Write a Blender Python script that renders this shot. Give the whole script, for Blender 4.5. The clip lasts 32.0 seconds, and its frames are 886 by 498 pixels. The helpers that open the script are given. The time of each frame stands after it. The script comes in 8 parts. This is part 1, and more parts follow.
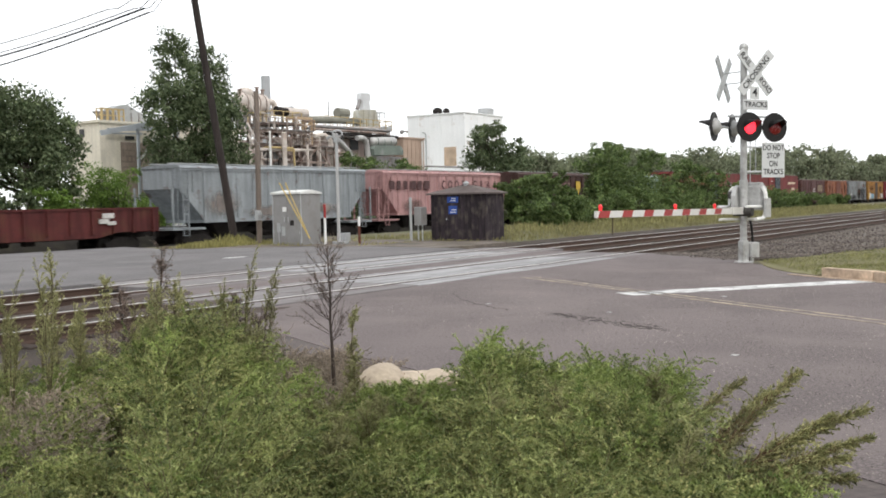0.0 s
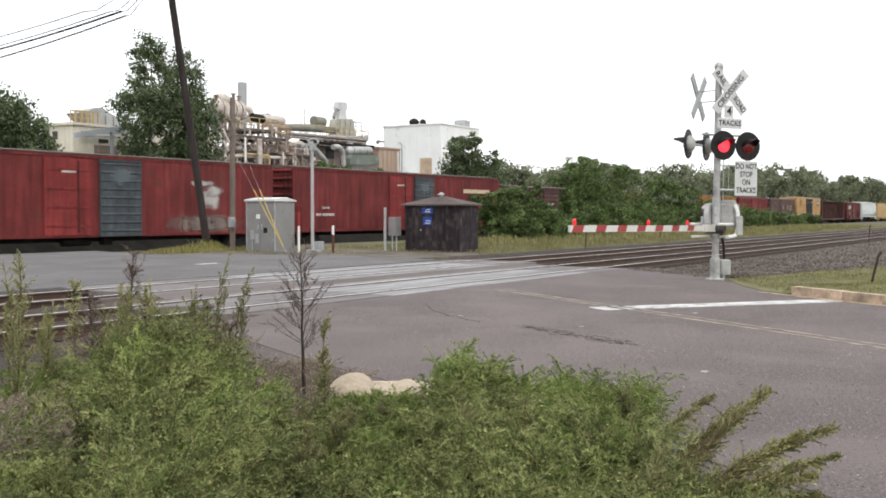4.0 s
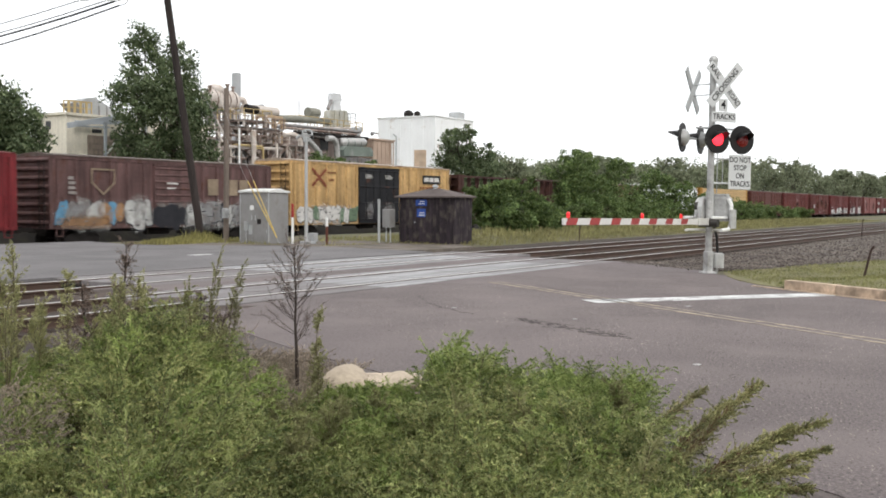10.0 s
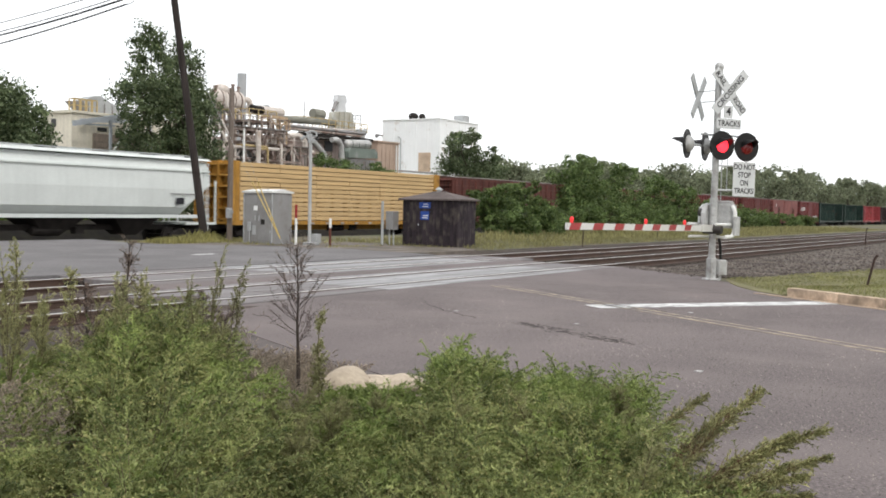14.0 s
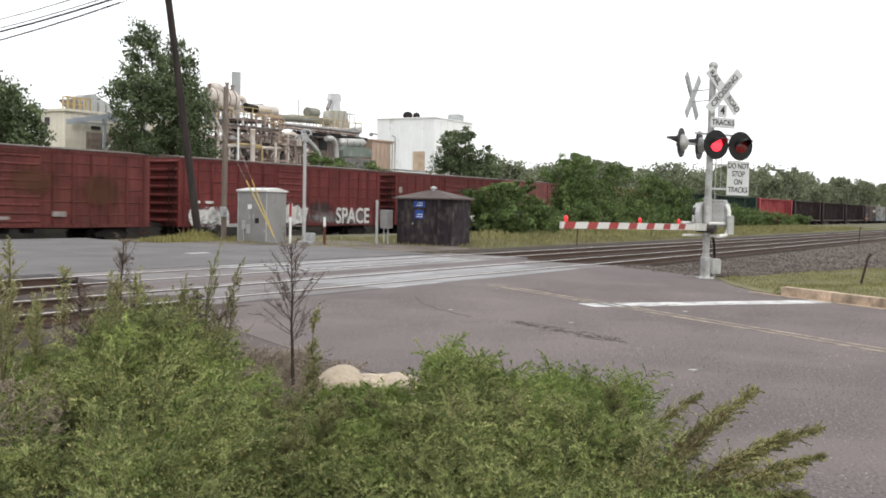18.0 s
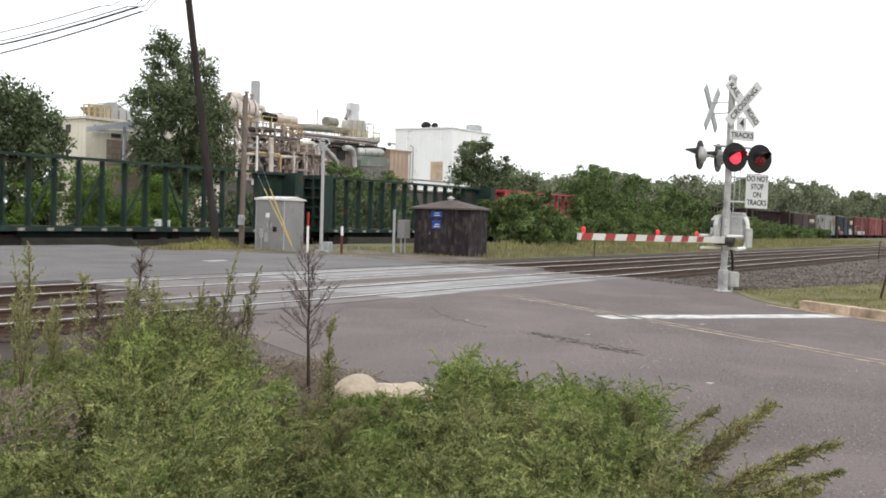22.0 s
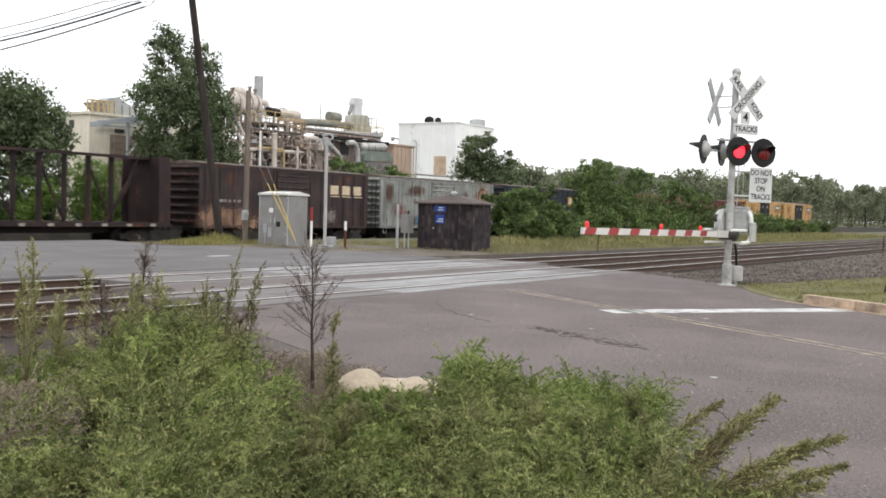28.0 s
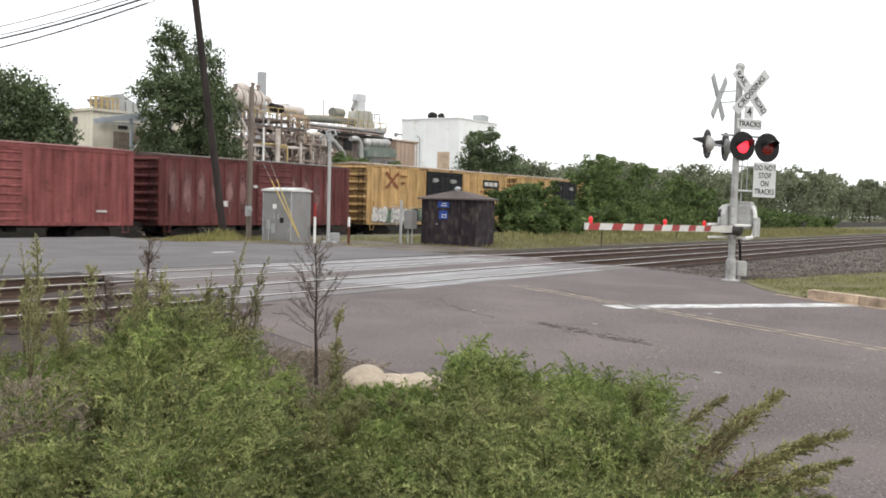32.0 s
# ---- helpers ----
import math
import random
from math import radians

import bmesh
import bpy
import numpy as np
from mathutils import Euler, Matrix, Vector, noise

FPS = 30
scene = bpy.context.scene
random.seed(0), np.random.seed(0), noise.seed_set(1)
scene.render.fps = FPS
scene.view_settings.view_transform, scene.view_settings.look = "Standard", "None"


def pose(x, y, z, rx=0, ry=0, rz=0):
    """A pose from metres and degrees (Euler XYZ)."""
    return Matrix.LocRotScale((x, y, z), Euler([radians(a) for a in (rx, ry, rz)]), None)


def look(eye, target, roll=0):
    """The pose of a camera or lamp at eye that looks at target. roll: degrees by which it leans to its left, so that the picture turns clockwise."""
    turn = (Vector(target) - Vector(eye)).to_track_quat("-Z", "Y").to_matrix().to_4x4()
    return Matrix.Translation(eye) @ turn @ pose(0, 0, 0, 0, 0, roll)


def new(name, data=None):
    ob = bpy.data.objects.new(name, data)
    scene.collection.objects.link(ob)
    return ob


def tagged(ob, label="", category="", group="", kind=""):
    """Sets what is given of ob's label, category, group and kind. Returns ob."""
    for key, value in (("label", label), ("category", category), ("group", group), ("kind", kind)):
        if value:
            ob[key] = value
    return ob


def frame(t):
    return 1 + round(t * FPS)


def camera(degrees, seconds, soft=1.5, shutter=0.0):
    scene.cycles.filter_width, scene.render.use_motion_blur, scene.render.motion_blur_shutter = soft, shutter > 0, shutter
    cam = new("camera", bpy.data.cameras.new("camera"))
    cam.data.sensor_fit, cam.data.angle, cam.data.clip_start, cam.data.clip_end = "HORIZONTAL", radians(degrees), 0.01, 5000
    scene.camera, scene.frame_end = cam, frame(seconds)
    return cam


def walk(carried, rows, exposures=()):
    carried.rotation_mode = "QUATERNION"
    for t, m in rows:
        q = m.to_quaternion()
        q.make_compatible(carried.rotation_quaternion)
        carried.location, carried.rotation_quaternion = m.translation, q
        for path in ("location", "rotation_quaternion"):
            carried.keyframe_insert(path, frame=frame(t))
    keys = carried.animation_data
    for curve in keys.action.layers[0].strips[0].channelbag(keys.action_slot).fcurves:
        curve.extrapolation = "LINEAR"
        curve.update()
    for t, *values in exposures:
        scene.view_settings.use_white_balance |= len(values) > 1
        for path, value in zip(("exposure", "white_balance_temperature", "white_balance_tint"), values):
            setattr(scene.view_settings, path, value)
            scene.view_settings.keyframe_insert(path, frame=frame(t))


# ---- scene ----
cam = camera(46.4, 32.0, soft=1.8, shutter=0.2)

# Axes: X runs along the railway, Y away from the viewer across it, z = 0 is the road at the crossing.
EYE = (0.0, 0.0, 1.5)
# seconds, tilt, roll part and heading of the hand-held camera
walk(cam, [(t, pose(*EYE, a, b, c)) for t, a, b, c in (
    (0, 87.43, 1.29, -57.00), (0.5, 87.38, 0.71, -57.06), (1, 87.63, 0.44, -56.95), (1.5, 87.89, 0.05, -56.93),
    (2, 88.09, 0.07, -57.10), (2.5, 88.14, 0.28, -57.48), (3, 88.19, 0.19, -57.92), (3.5, 88.04, -0.11, -58.35),
    (5.5, 88.19, 0.30, -58.37), (6, 88.29, 0.01, -57.97), (6.5, 88.15, 0.04, -57.70), (7, 88.05, -0.03, -58.09),
    (7.5, 87.85, -0.03, -58.44), (8, 87.79, -0.09, -58.54), (8.5, 87.91, -0.24, -58.33), (9, 87.85, -0.15, -58.30),
    (9.5, 87.76, -0.32, -58.55), (10, 87.59, -0.30, -58.74), (10.5, 87.72, -0.39, -58.86), (11, 87.75, -0.59, -58.98),
    (11.5, 87.76, -0.77, -59.01), (12, 87.67, -0.84, -58.53), (12.5, 87.72, -0.85, -58.37), (13, 87.64, -0.90, -58.81),
    (13.5, 87.61, -1.05, -58.86), (14, 87.75, -1.10, -58.54), (14.5, 87.63, -1.16, -58.27), (16.5, 87.95, -1.06, -58.30),
    (17, 87.66, -0.89, -58.66), (17.5, 87.70, -0.96, -58.89), (18, 87.69, -1.12, -58.85), (18.5, 87.68, -1.34, -58.65),
    (19, 87.74, -1.35, -58.63), (19.5, 87.81, -1.47, -58.50), (20, 87.76, -1.52, -58.51), (20.5, 87.67, -1.41, -58.04),
    (21, 87.85, -1.31, -57.71), (21.5, 88.17, -1.57, -57.78), (22, 88.23, -1.65, -57.89), (22.5, 88.17, -2.00, -58.07),
    (23, 88.02, -1.74, -57.92), (23.5, 87.88, -1.50, -57.71), (24, 87.90, -1.36, -57.74), (24.5, 87.78, -1.44, -57.91),
    (25, 87.60, -1.56, -57.92), (25.5, 87.61, -1.75, -57.84), (27.5, 87.76, -1.84, -57.82), (28, 87.93, -1.54, -57.70),
    (28.5, 88.11, -1.15, -57.62), (29, 88.05, -0.91, -57.71), (29.5, 88.07, -1.10, -57.63), (30, 88.04, -1.08, -57.50),
    (30.5, 88.03, -1.20, -57.53), (31, 87.89, -1.15, -57.72), (31.5, 87.70, -1.37, -57.76), (32, 87.69, -1.40, -57.51),
)])

# ---- light: white overcast sky, faint wide sun ----
world = bpy.data.worlds.new("sky")
scene.world = world
world.use_nodes = True
wn, wl = world.node_tree.nodes, world.node_tree.links
sky = wn.new("ShaderNodeTexSky")
sky.sky_type = "NISHITA"
sky.sun_disc = False
sky.sun_elevation, sky.sun_rotation = radians(48), radians(200)
sky.air_density, sky.dust_density, sky.ozone_density = 1.0, 4.0, 1.0
cloud = wn.new("ShaderNodeMix")
cloud.data_type = "RGBA"
cloud.inputs["Factor"].default_value = 0.86
cloud.inputs["B"].default_value = (15.0, 15.2, 15.4, 1)
wl.new(sky.outputs["Color"], cloud.inputs["A"])
wl.new(cloud.outputs["Result"], wn["Background"].inputs["Color"])
wn["Background"].inputs["Strength"].default_value = 0.1
sun_data = bpy.data.lights.new("sun", "SUN")
sun_data.energy, sun_data.angle, sun_data.color = 1.0, radians(25), (1.0, 0.97, 0.92)
sun = new("sun", sun_data)
sun.matrix_world = look((0, -40, 60), (25, 10, 0))
scene.view_settings.exposure = 0.0

# ---- mesh building ----


class Geo:
    """Collects vertices and faces for one mesh."""

    def __init__(self):
        self.v, self.f = [], []

    def add(self, vs, fs):
        o = len(self.v)
        self.v += [tuple(p) for p in vs]
        self.f += [tuple(i + o for i in q) for q in fs]
        return self

    def box(self, x0, x1, y0, y1, z0, z1, c=0.0):
        """A box; c cuts its upright and top edges."""
        if c <= 0:
            vs = [(x, y, z) for x in (x0, x1) for y in (y0, y1) for z in (z0, z1)]
            return self.add(vs, [(0, 1, 3, 2), (4, 6, 7, 5), (0, 4, 5, 1), (2, 3, 7, 6), (0, 2, 6, 4), (1, 5, 7, 3)])
        ring = [(x0 + c, y0), (x1 - c, y0), (x1, y0 + c), (x1, y1 - c), (x1 - c, y1), (x0 + c, y1), (x0, y1 - c), (x0, y0 + c)]
        cx, cy = (x0 + x1) / 2, (y0 + y1) / 2
        fx, fy = 1 - 2 * c / (x1 - x0), 1 - 2 * c / (y1 - y0)
        vs = [(x, y, z0) for x, y in ring] + [(x, y, z1 - c) for x, y in ring] + [(cx + (x - cx) * fx, cy + (y - cy) * fy, z1) for x, y in ring]
        fs = [tuple(range(7, -1, -1)), tuple(range(16, 24))]
        for k in (0, 8):
            fs += [(k + i, k + (i + 1) % 8, k + 8 + (i + 1) % 8, k + 8 + i) for i in range(8)]
        return self.add(vs, fs)

    def rod(self, p, q, r, r2=None, n=8, caps=True):
        """A round bar from p to q, r thick at p and r2 at q."""
        r2 = r if r2 is None else r2
        p, q = Vector(p), Vector(q)
        d = (q - p).normalized()
        a = d.orthogonal().normalized()
        b = d.cross(a)
        ring = [a * math.cos(k * math.tau / n) + b * math.sin(k * math.tau / n) for k in range(n)]
        vs = [p + w * r for w in ring] + [q + w * r2 for w in ring]
        fs = [(k, (k + 1) % n, n + (k + 1) % n, n + k) for k in range(n)]
        if caps:
            fs += [tuple(range(n - 1, -1, -1)), tuple(range(n, 2 * n))]
        return self.add(vs, fs)

    def pipe(self, pts, r, n=8):
        """One round tube bent through the points."""
        pts = [Vector(p) for p in pts]
        fine = [pts[0]]
        for p, q, w in zip(pts, pts[1:], pts[2:]):
            k = min((q - p).length, (w - q).length, r * 5) * 0.45
            s, t = q + (p - q).normalized() * k, q + (w - q).normalized() * k
            fine += [s.lerp(q, f).lerp(q.lerp(t, f), f) for f in (0, 0.33, 0.67, 1)] if len(pts) < 10 else [q]
        fine.append(pts[-1])
        up, vs = None, []
        for k, p in enumerate(fine):
            d = (fine[min(k + 1, len(fine) - 1)] - fine[max(k - 1, 0)]).normalized()
            up = d.orthogonal() if up is None else up - d * up.dot(d)
            up.normalize()
            side = d.cross(up)
            vs += [p + (up * math.cos(i * math.tau / n) + side * math.sin(i * math.tau / n)) * r for i in range(n)]
        m = len(fine)
        fs = [(j * n + i, j * n + (i + 1) % n, (j + 1) * n + (i + 1) % n, (j + 1) * n + i) for j in range(m - 1) for i in range(n)]
        fs += [tuple(range(n - 1, -1, -1)), tuple(range((m - 1) * n, m * n))]
        return self.add(vs, fs)

    def bar(self, p, q, w, h):
        """A square bar from p to q, w wide and h high."""
        p, q = Vector(p), Vector(q)
        d = (q - p).normalized()
        side = d.cross(Vector((0, 0, 1)))
        side = side.normalized() if side.length > 1e-3 else Vector((1, 0, 0))
        up = side.cross(d).normalized()
        offs = [side * (i * w / 2) + up * (j * h / 2) for i, j in ((-1, -1), (1, -1), (1, 1), (-1, 1))]
        vs = [p + o for o in offs] + [q + o for o in offs]
        return self.add(vs, [(3, 2, 1, 0), (4, 5, 6, 7)] + [(k, (k + 1) % 4, 4 + (k + 1) % 4, 4 + k) for k in range(4)])

    def slab(self, poly, axis, a, b):
        """A flat outline (u, v) pushed from a to b along an axis: x (u, v are y, z), y (x, z) or z (x, y)."""
        put = {"x": lambda u, v, w: (w, u, v), "y": lambda u, v, w: (u, w, v), "z": lambda u, v, w: (u, v, w)}[axis]
        n = len(poly)
        vs = [put(u, v, a) for u, v in poly] + [put(u, v, b) for u, v in poly]
        return self.add(vs, [tuple(range(n - 1, -1, -1)), tuple(range(n, 2 * n))] + [(k, (k + 1) % n, n + (k + 1) % n, n + k) for k in range(n)])

    def ball(self, c, r, n=12, m=8, sq=(1, 1, 1), top=math.pi, bottom=0.0):
        vs, fs = [], []
        for j in range(m + 1):
            e = bottom + (top - bottom) * j / m
            for k in range(n):
                a = k * math.tau / n
                vs.append((c[0] + r * sq[0] * math.sin(e) * math.cos(a), c[1] + r * sq[1] * math.sin(e) * math.sin(a), c[2] - r * sq[2] * math.cos(e)))
        for j in range(m):
            fs += [(j * n + k, j * n + (k + 1) % n, (j + 1) * n + (k + 1) % n, (j + 1) * n + k) for k in range(n)]
        return self.add(vs, fs)

    def turn(self, prof, c, axis, n=20):
        """A turned shape: prof holds (distance along axis, radius) from c."""
        d = Vector(axis).normalized()
        a = d.orthogonal().normalized()
        b = d.cross(a)
        c = Vector(c)
        vs, fs = [], []
        for h, r in prof:
            vs += [c + d * h + (a * math.cos(k * math.tau / n) + b * math.sin(k * math.tau / n)) * max(r, 1e-4) for k in range(n)]
        for j in range(len(prof) - 1):
            fs += [(j * n + k, j * n + (k + 1) % n, (j + 1) * n + (k + 1) % n, (j + 1) * n + k) for k in range(n)]
        return self.add(vs, fs)

    def mesh(self, name, mat, smooth=False):
        me = bpy.data.meshes.new(name)
        me.from_pydata(self.v, [], self.f)
        if smooth:
            me.shade_smooth()
        me.materials.append(mat)
        bm = bmesh.new()
        bm.from_mesh(me)
        bmesh.ops.recalc_face_normals(bm, faces=bm.faces)
        bm.to_mesh(me)
        bm.free()
        return me


def hold(name, label, category, group="", kind="", at=None):
    """An empty that parents the parts of a thing."""
    ob = new(name)
    ob.empty_display_size = 0.2
    if at is not None:
        ob.matrix_basis = at
    return tagged(ob, label, category, group, kind)


def part(name, geo, mat, parent, label="", at=None, smooth=False):
    """One mesh object under a thing or part; geo is a Geo or a ready mesh."""
    me = geo.mesh(name, mat, smooth) if isinstance(geo, Geo) else geo
    ob = new(name, me)
    ob.parent = parent
    if at is not None:
        ob.matrix_basis = at
    return tagged(ob, label)


def thing(name, geo, mat, label, category, group="", kind="", at=None, smooth=False):
    ob = part(name, geo, mat, None, "", at, smooth)
    return tagged(ob, label, category, group, kind)


def big_mesh(name, verts, faces, mat):
    """A mesh from arrays: verts (n, 3), faces (m, 4)."""
    verts, faces = np.asarray(verts, np.float32), np.asarray(faces, np.int32)
    me = bpy.data.meshes.new(name)
    me.vertices.add(len(verts))
    me.vertices.foreach_set("co", verts.ravel())
    me.loops.add(faces.size)
    me.loops.foreach_set("vertex_index", faces.ravel())
    me.polygons.add(len(faces))
    me.polygons.foreach_set("loop_start", np.arange(0, faces.size, faces.shape[1], dtype=np.int32))
    me.polygons.foreach_set("loop_total", np.full(len(faces), faces.shape[1], np.int32))
    me.materials.append(mat)
    me.update(calc_edges=True)
    return me


# ---- materials ----


def surface(name, col, rough=0.7, metal=0.0, vary=0.25, size=1.0, fine=14.0, bump=0.15, second=None, amount=0.5, streak=0.0, stretch=(1, 1, 1), glow=0.0, alpha=1.0, blotch=None):
    """A worn surface: the colour varies at two scales, a second colour comes through in patches, streaks run down."""
    m = bpy.data.materials.new(name)
    m.use_nodes = True
    n, ln = m.node_tree.nodes, m.node_tree.links
    b = n["Principled BSDF"]
    tc = n.new("ShaderNodeTexCoord")
    mp = n.new("ShaderNodeMapping")
    mp.inputs["Scale"].default_value = stretch
    ln.new(tc.outputs["Object"], mp.inputs["Vector"])
    inf = n.new("ShaderNodeObjectInfo")
    shift = n.new("ShaderNodeMath")
    shift.operation = "MULTIPLY"
    shift.inputs[1].default_value = 30
    ln.new(inf.outputs["Random"], shift.inputs[0])

    def tex(scale, detail=5.0, vec=None):
        t = n.new("ShaderNodeTexNoise")
        t.noise_dimensions = "4D"
        t.inputs["Scale"].default_value, t.inputs["Detail"].default_value = scale, detail
        ln.new(vec or mp.outputs["Vector"], t.inputs["Vector"])
        ln.new(shift.outputs[0], t.inputs["W"])
        return t.outputs["Fac"]

    def ramp(fac, lo, hi, c0, c1):
        r = n.new("ShaderNodeMapRange")
        r.inputs["From Min"].default_value, r.inputs["From Max"].default_value = lo, hi
        r.inputs["To Min"].default_value, r.inputs["To Max"].default_value = c0, c1
        ln.new(fac, r.inputs["Value"])
        return r.outputs["Result"]

    def mix(kind, fac, a, c):
        x = n.new("ShaderNodeMix")
        x.data_type, x.blend_type = "RGBA", kind
        for key, val in (("Factor", fac), ("A", a), ("B", c)):
            if isinstance(val, (tuple, float, int)):
                x.inputs[key].default_value = (*val, 1) if isinstance(val, tuple) else val
            else:
                ln.new(val, x.inputs[key])
        return x.outputs["Result"]

    def grey(val):
        c = n.new("ShaderNodeCombineColor")
        for key in ("Red", "Green", "Blue"):
            ln.new(val, c.inputs[key])
        return c.outputs["Color"]

    coarse, close = tex(size), tex(fine, 6.0)
    base = tuple(col)
    out = mix("MULTIPLY", 1.0, base, grey(ramp(coarse, 0.3, 0.7, 1 - (vary if blotch is None else blotch), 1 + (vary if blotch is None else blotch) * 0.6)))
    out = mix("MULTIPLY", 1.0, out, grey(ramp(close, 0.3, 0.7, 1 - vary * 0.6, 1 + vary * 0.5)))
    if second is not None:
        out = mix("MIX", ramp(tex(size * 1.9, 8.0), 0.62 - amount * 0.3, 0.72 - amount * 0.1, 0.0, 0.85), out, tuple(second))
    if streak > 0:
        sm = n.new("ShaderNodeMapping")
        sm.inputs["Scale"].default_value = (5.0, 5.0, 0.35)
        ln.new(tc.outputs["Object"], sm.inputs["Vector"])
        out = mix("MULTIPLY", 1.0, out, grey(ramp(tex(1.0, 4.0, sm.outputs["Vector"]), 0.35, 0.7, 1.0, 1 - streak)))
    ln.new(out, b.inputs["Base Color"])
    b.inputs["Metallic"].default_value = metal
    b.inputs["Specular IOR Level"].default_value = 0.5 if metal > 0 or rough < 0.5 else 0.22
    ln.new(ramp(close, 0.3, 0.7, max(rough - 0.12, 0.05), min(rough + 0.12, 1.0)), b.inputs["Roughness"])
    if bump > 0:
        bp = n.new("ShaderNodeBump")
        bp.inputs["Strength"].default_value, bp.inputs["Distance"].default_value = bump, 0.02
        ln.new(close, bp.inputs["Height"])
        ln.new(bp.outputs["Normal"], b.inputs["Normal"])
    if glow > 0:
        b.inputs["Emission Color"].default_value = (*base, 1)
        b.inputs["Emission Strength"].default_value = glow
    return m


def leafy(name, dark, light, rough=0.6, thin=0.25, patch=0.8, deep=0.35):
    """Leaves: each one takes its own tone between dark and light, some light comes through."""
    m = bpy.data.materials.new(name)
    m.use_nodes = True
    n, ln = m.node_tree.nodes, m.node_tree.links
    b = n["Principled BSDF"]
    geo = n.new("ShaderNodeNewGeometry")
    x = n.new("ShaderNodeMix")
    x.data_type = "RGBA"
    x.inputs["A"].default_value, x.inputs["B"].default_value = (*dark, 1), (*light, 1)
    ln.new(geo.outputs["Random Per Island"], x.inputs["Factor"])
    tc = n.new("ShaderNodeTexCoord")
    tn = n.new("ShaderNodeTexNoise")
    tn.inputs["Scale"].default_value = patch
    ln.new(tc.outputs["Object"], tn.inputs["Vector"])
    hs = n.new("ShaderNodeHueSaturation")
    mr = n.new("ShaderNodeMapRange")
    for key, val in (("From Min", 0.3), ("From Max", 0.7), ("To Min", 1 - deep), ("To Max", 1 + deep)):
        mr.inputs[key].default_value = val
    ln.new(tn.outputs["Fac"], mr.inputs["Value"])
    ln.new(mr.outputs["Result"], hs.inputs["Value"])
    ln.new(x.outputs["Result"], hs.inputs["Color"])
    ln.new(hs.outputs["Color"], b.inputs["Base Color"])
    b.inputs["Roughness"].default_value = rough
    b.inputs["Specular IOR Level"].default_value = 0.25
    tr = n.new("ShaderNodeBsdfTranslucent")
    ln.new(hs.outputs["Color"], tr.inputs["Color"])
    ms = n.new("ShaderNodeMixShader")
    ms.inputs["Fac"].default_value = thin
    ln.new(b.outputs["BSDF"], ms.inputs[1])
    ln.new(tr.outputs["BSDF"], ms.inputs[2])
    ln.new(ms.outputs["Shader"], n["Material Output"].inputs["Surface"])
    return m


ASPHALT = surface("asphalt", (0.160, 0.134, 0.131), 0.9, vary=0.9, size=0.35, fine=38, bump=0.5, second=(0.188, 0.158, 0.152), amount=0.5, blotch=0.2)
ASPHALT_GREY = surface("grey_asphalt", (0.158, 0.149, 0.150), 0.9, vary=0.8, size=0.35, fine=30, bump=0.4, second=(0.185, 0.175, 0.175), amount=0.5, blotch=0.2)
CONCRETE = surface("worn_concrete", (0.37, 0.37, 0.375), 0.8, vary=0.45, size=0.7, fine=14, bump=0.3, second=(0.19, 0.178, 0.177), amount=1.0, stretch=(0.22, 2.6, 1))
STAINED = surface("stained_concrete", (0.235, 0.222, 0.222), 0.85, vary=0.4, size=0.7, fine=14, bump=0.3, second=(0.165, 0.145, 0.142), amount=1.0, stretch=(0.2, 2.6, 1))
EARTH = surface("dry_earth", (0.13, 0.11, 0.075), 0.95, vary=0.4, size=0.25, fine=9, bump=0.6, second=(0.10, 0.115, 0.045), amount=0.7)
BALLAST = surface("ballast_stone", (0.132, 0.110, 0.094), 0.9, vary=0.5, size=0.9, fine=14, bump=1.0)
SLEEPER_BED = surface("track_ballast", (0.062, 0.048, 0.039), 0.95, vary=0.5, size=0.9, fine=12, bump=1.0)
GRAVEL = surface("gravel", (0.175, 0.15, 0.132), 0.9, vary=0.7, size=0.8, fine=16, bump=0.9, second=(0.12, 0.10, 0.07), amount=0.6)
RAIL = surface("rail_steel", (0.075, 0.044, 0.031), 0.75, metal=0.1, vary=0.3, fine=20)
RAILTOP = surface("polished_rail", (0.80, 0.78, 0.75), 0.4, metal=0.6, vary=0.15, fine=20)
TIE = surface("creosoted_timber", (0.05, 0.037, 0.03), 0.9, vary=0.4, size=2, fine=20, bump=0.5)
PAINTW = surface("road_paint_white", (0.62, 0.62, 0.61), 0.8, vary=0.3, size=2.2, fine=18, second=(0.16, 0.14, 0.14), amount=0.42)
PAINTY = surface("road_paint_yellow", (0.44, 0.365, 0.27), 0.8, vary=0.4, size=2.5, fine=18, second=(0.15, 0.128, 0.12), amount=1.0)
KERB = surface("kerb_stone", (0.55, 0.42, 0.31), 0.85, vary=0.3, size=1.5, fine=18, bump=0.4, second=(0.2, 0.16, 0.12), amount=0.4)
WOODPOLE = surface("weathered_pole", (0.048, 0.039, 0.036), 0.9, vary=0.35, size=1.5, fine=16, bump=0.5, stretch=(3, 3, 0.3))
WOODGREY = surface("grey_timber", (0.19, 0.155, 0.13), 0.9, vary=0.35, size=1.5, fine=16, bump=0.5, stretch=(3, 3, 0.3))
GALV = surface("galvanised_steel", (0.42, 0.43, 0.43), 0.5, metal=0.35, vary=0.2, size=2, fine=15)
SILVER = surface("aluminium_paint", (0.44, 0.44, 0.43), 0.5, metal=0.25, vary=0.25, size=3, fine=20, second=(0.22, 0.205, 0.19), amount=0.4)
WHITEP = surface("white_paint", (0.78, 0.78, 0.76), 0.5, vary=0.12, size=2, fine=15)
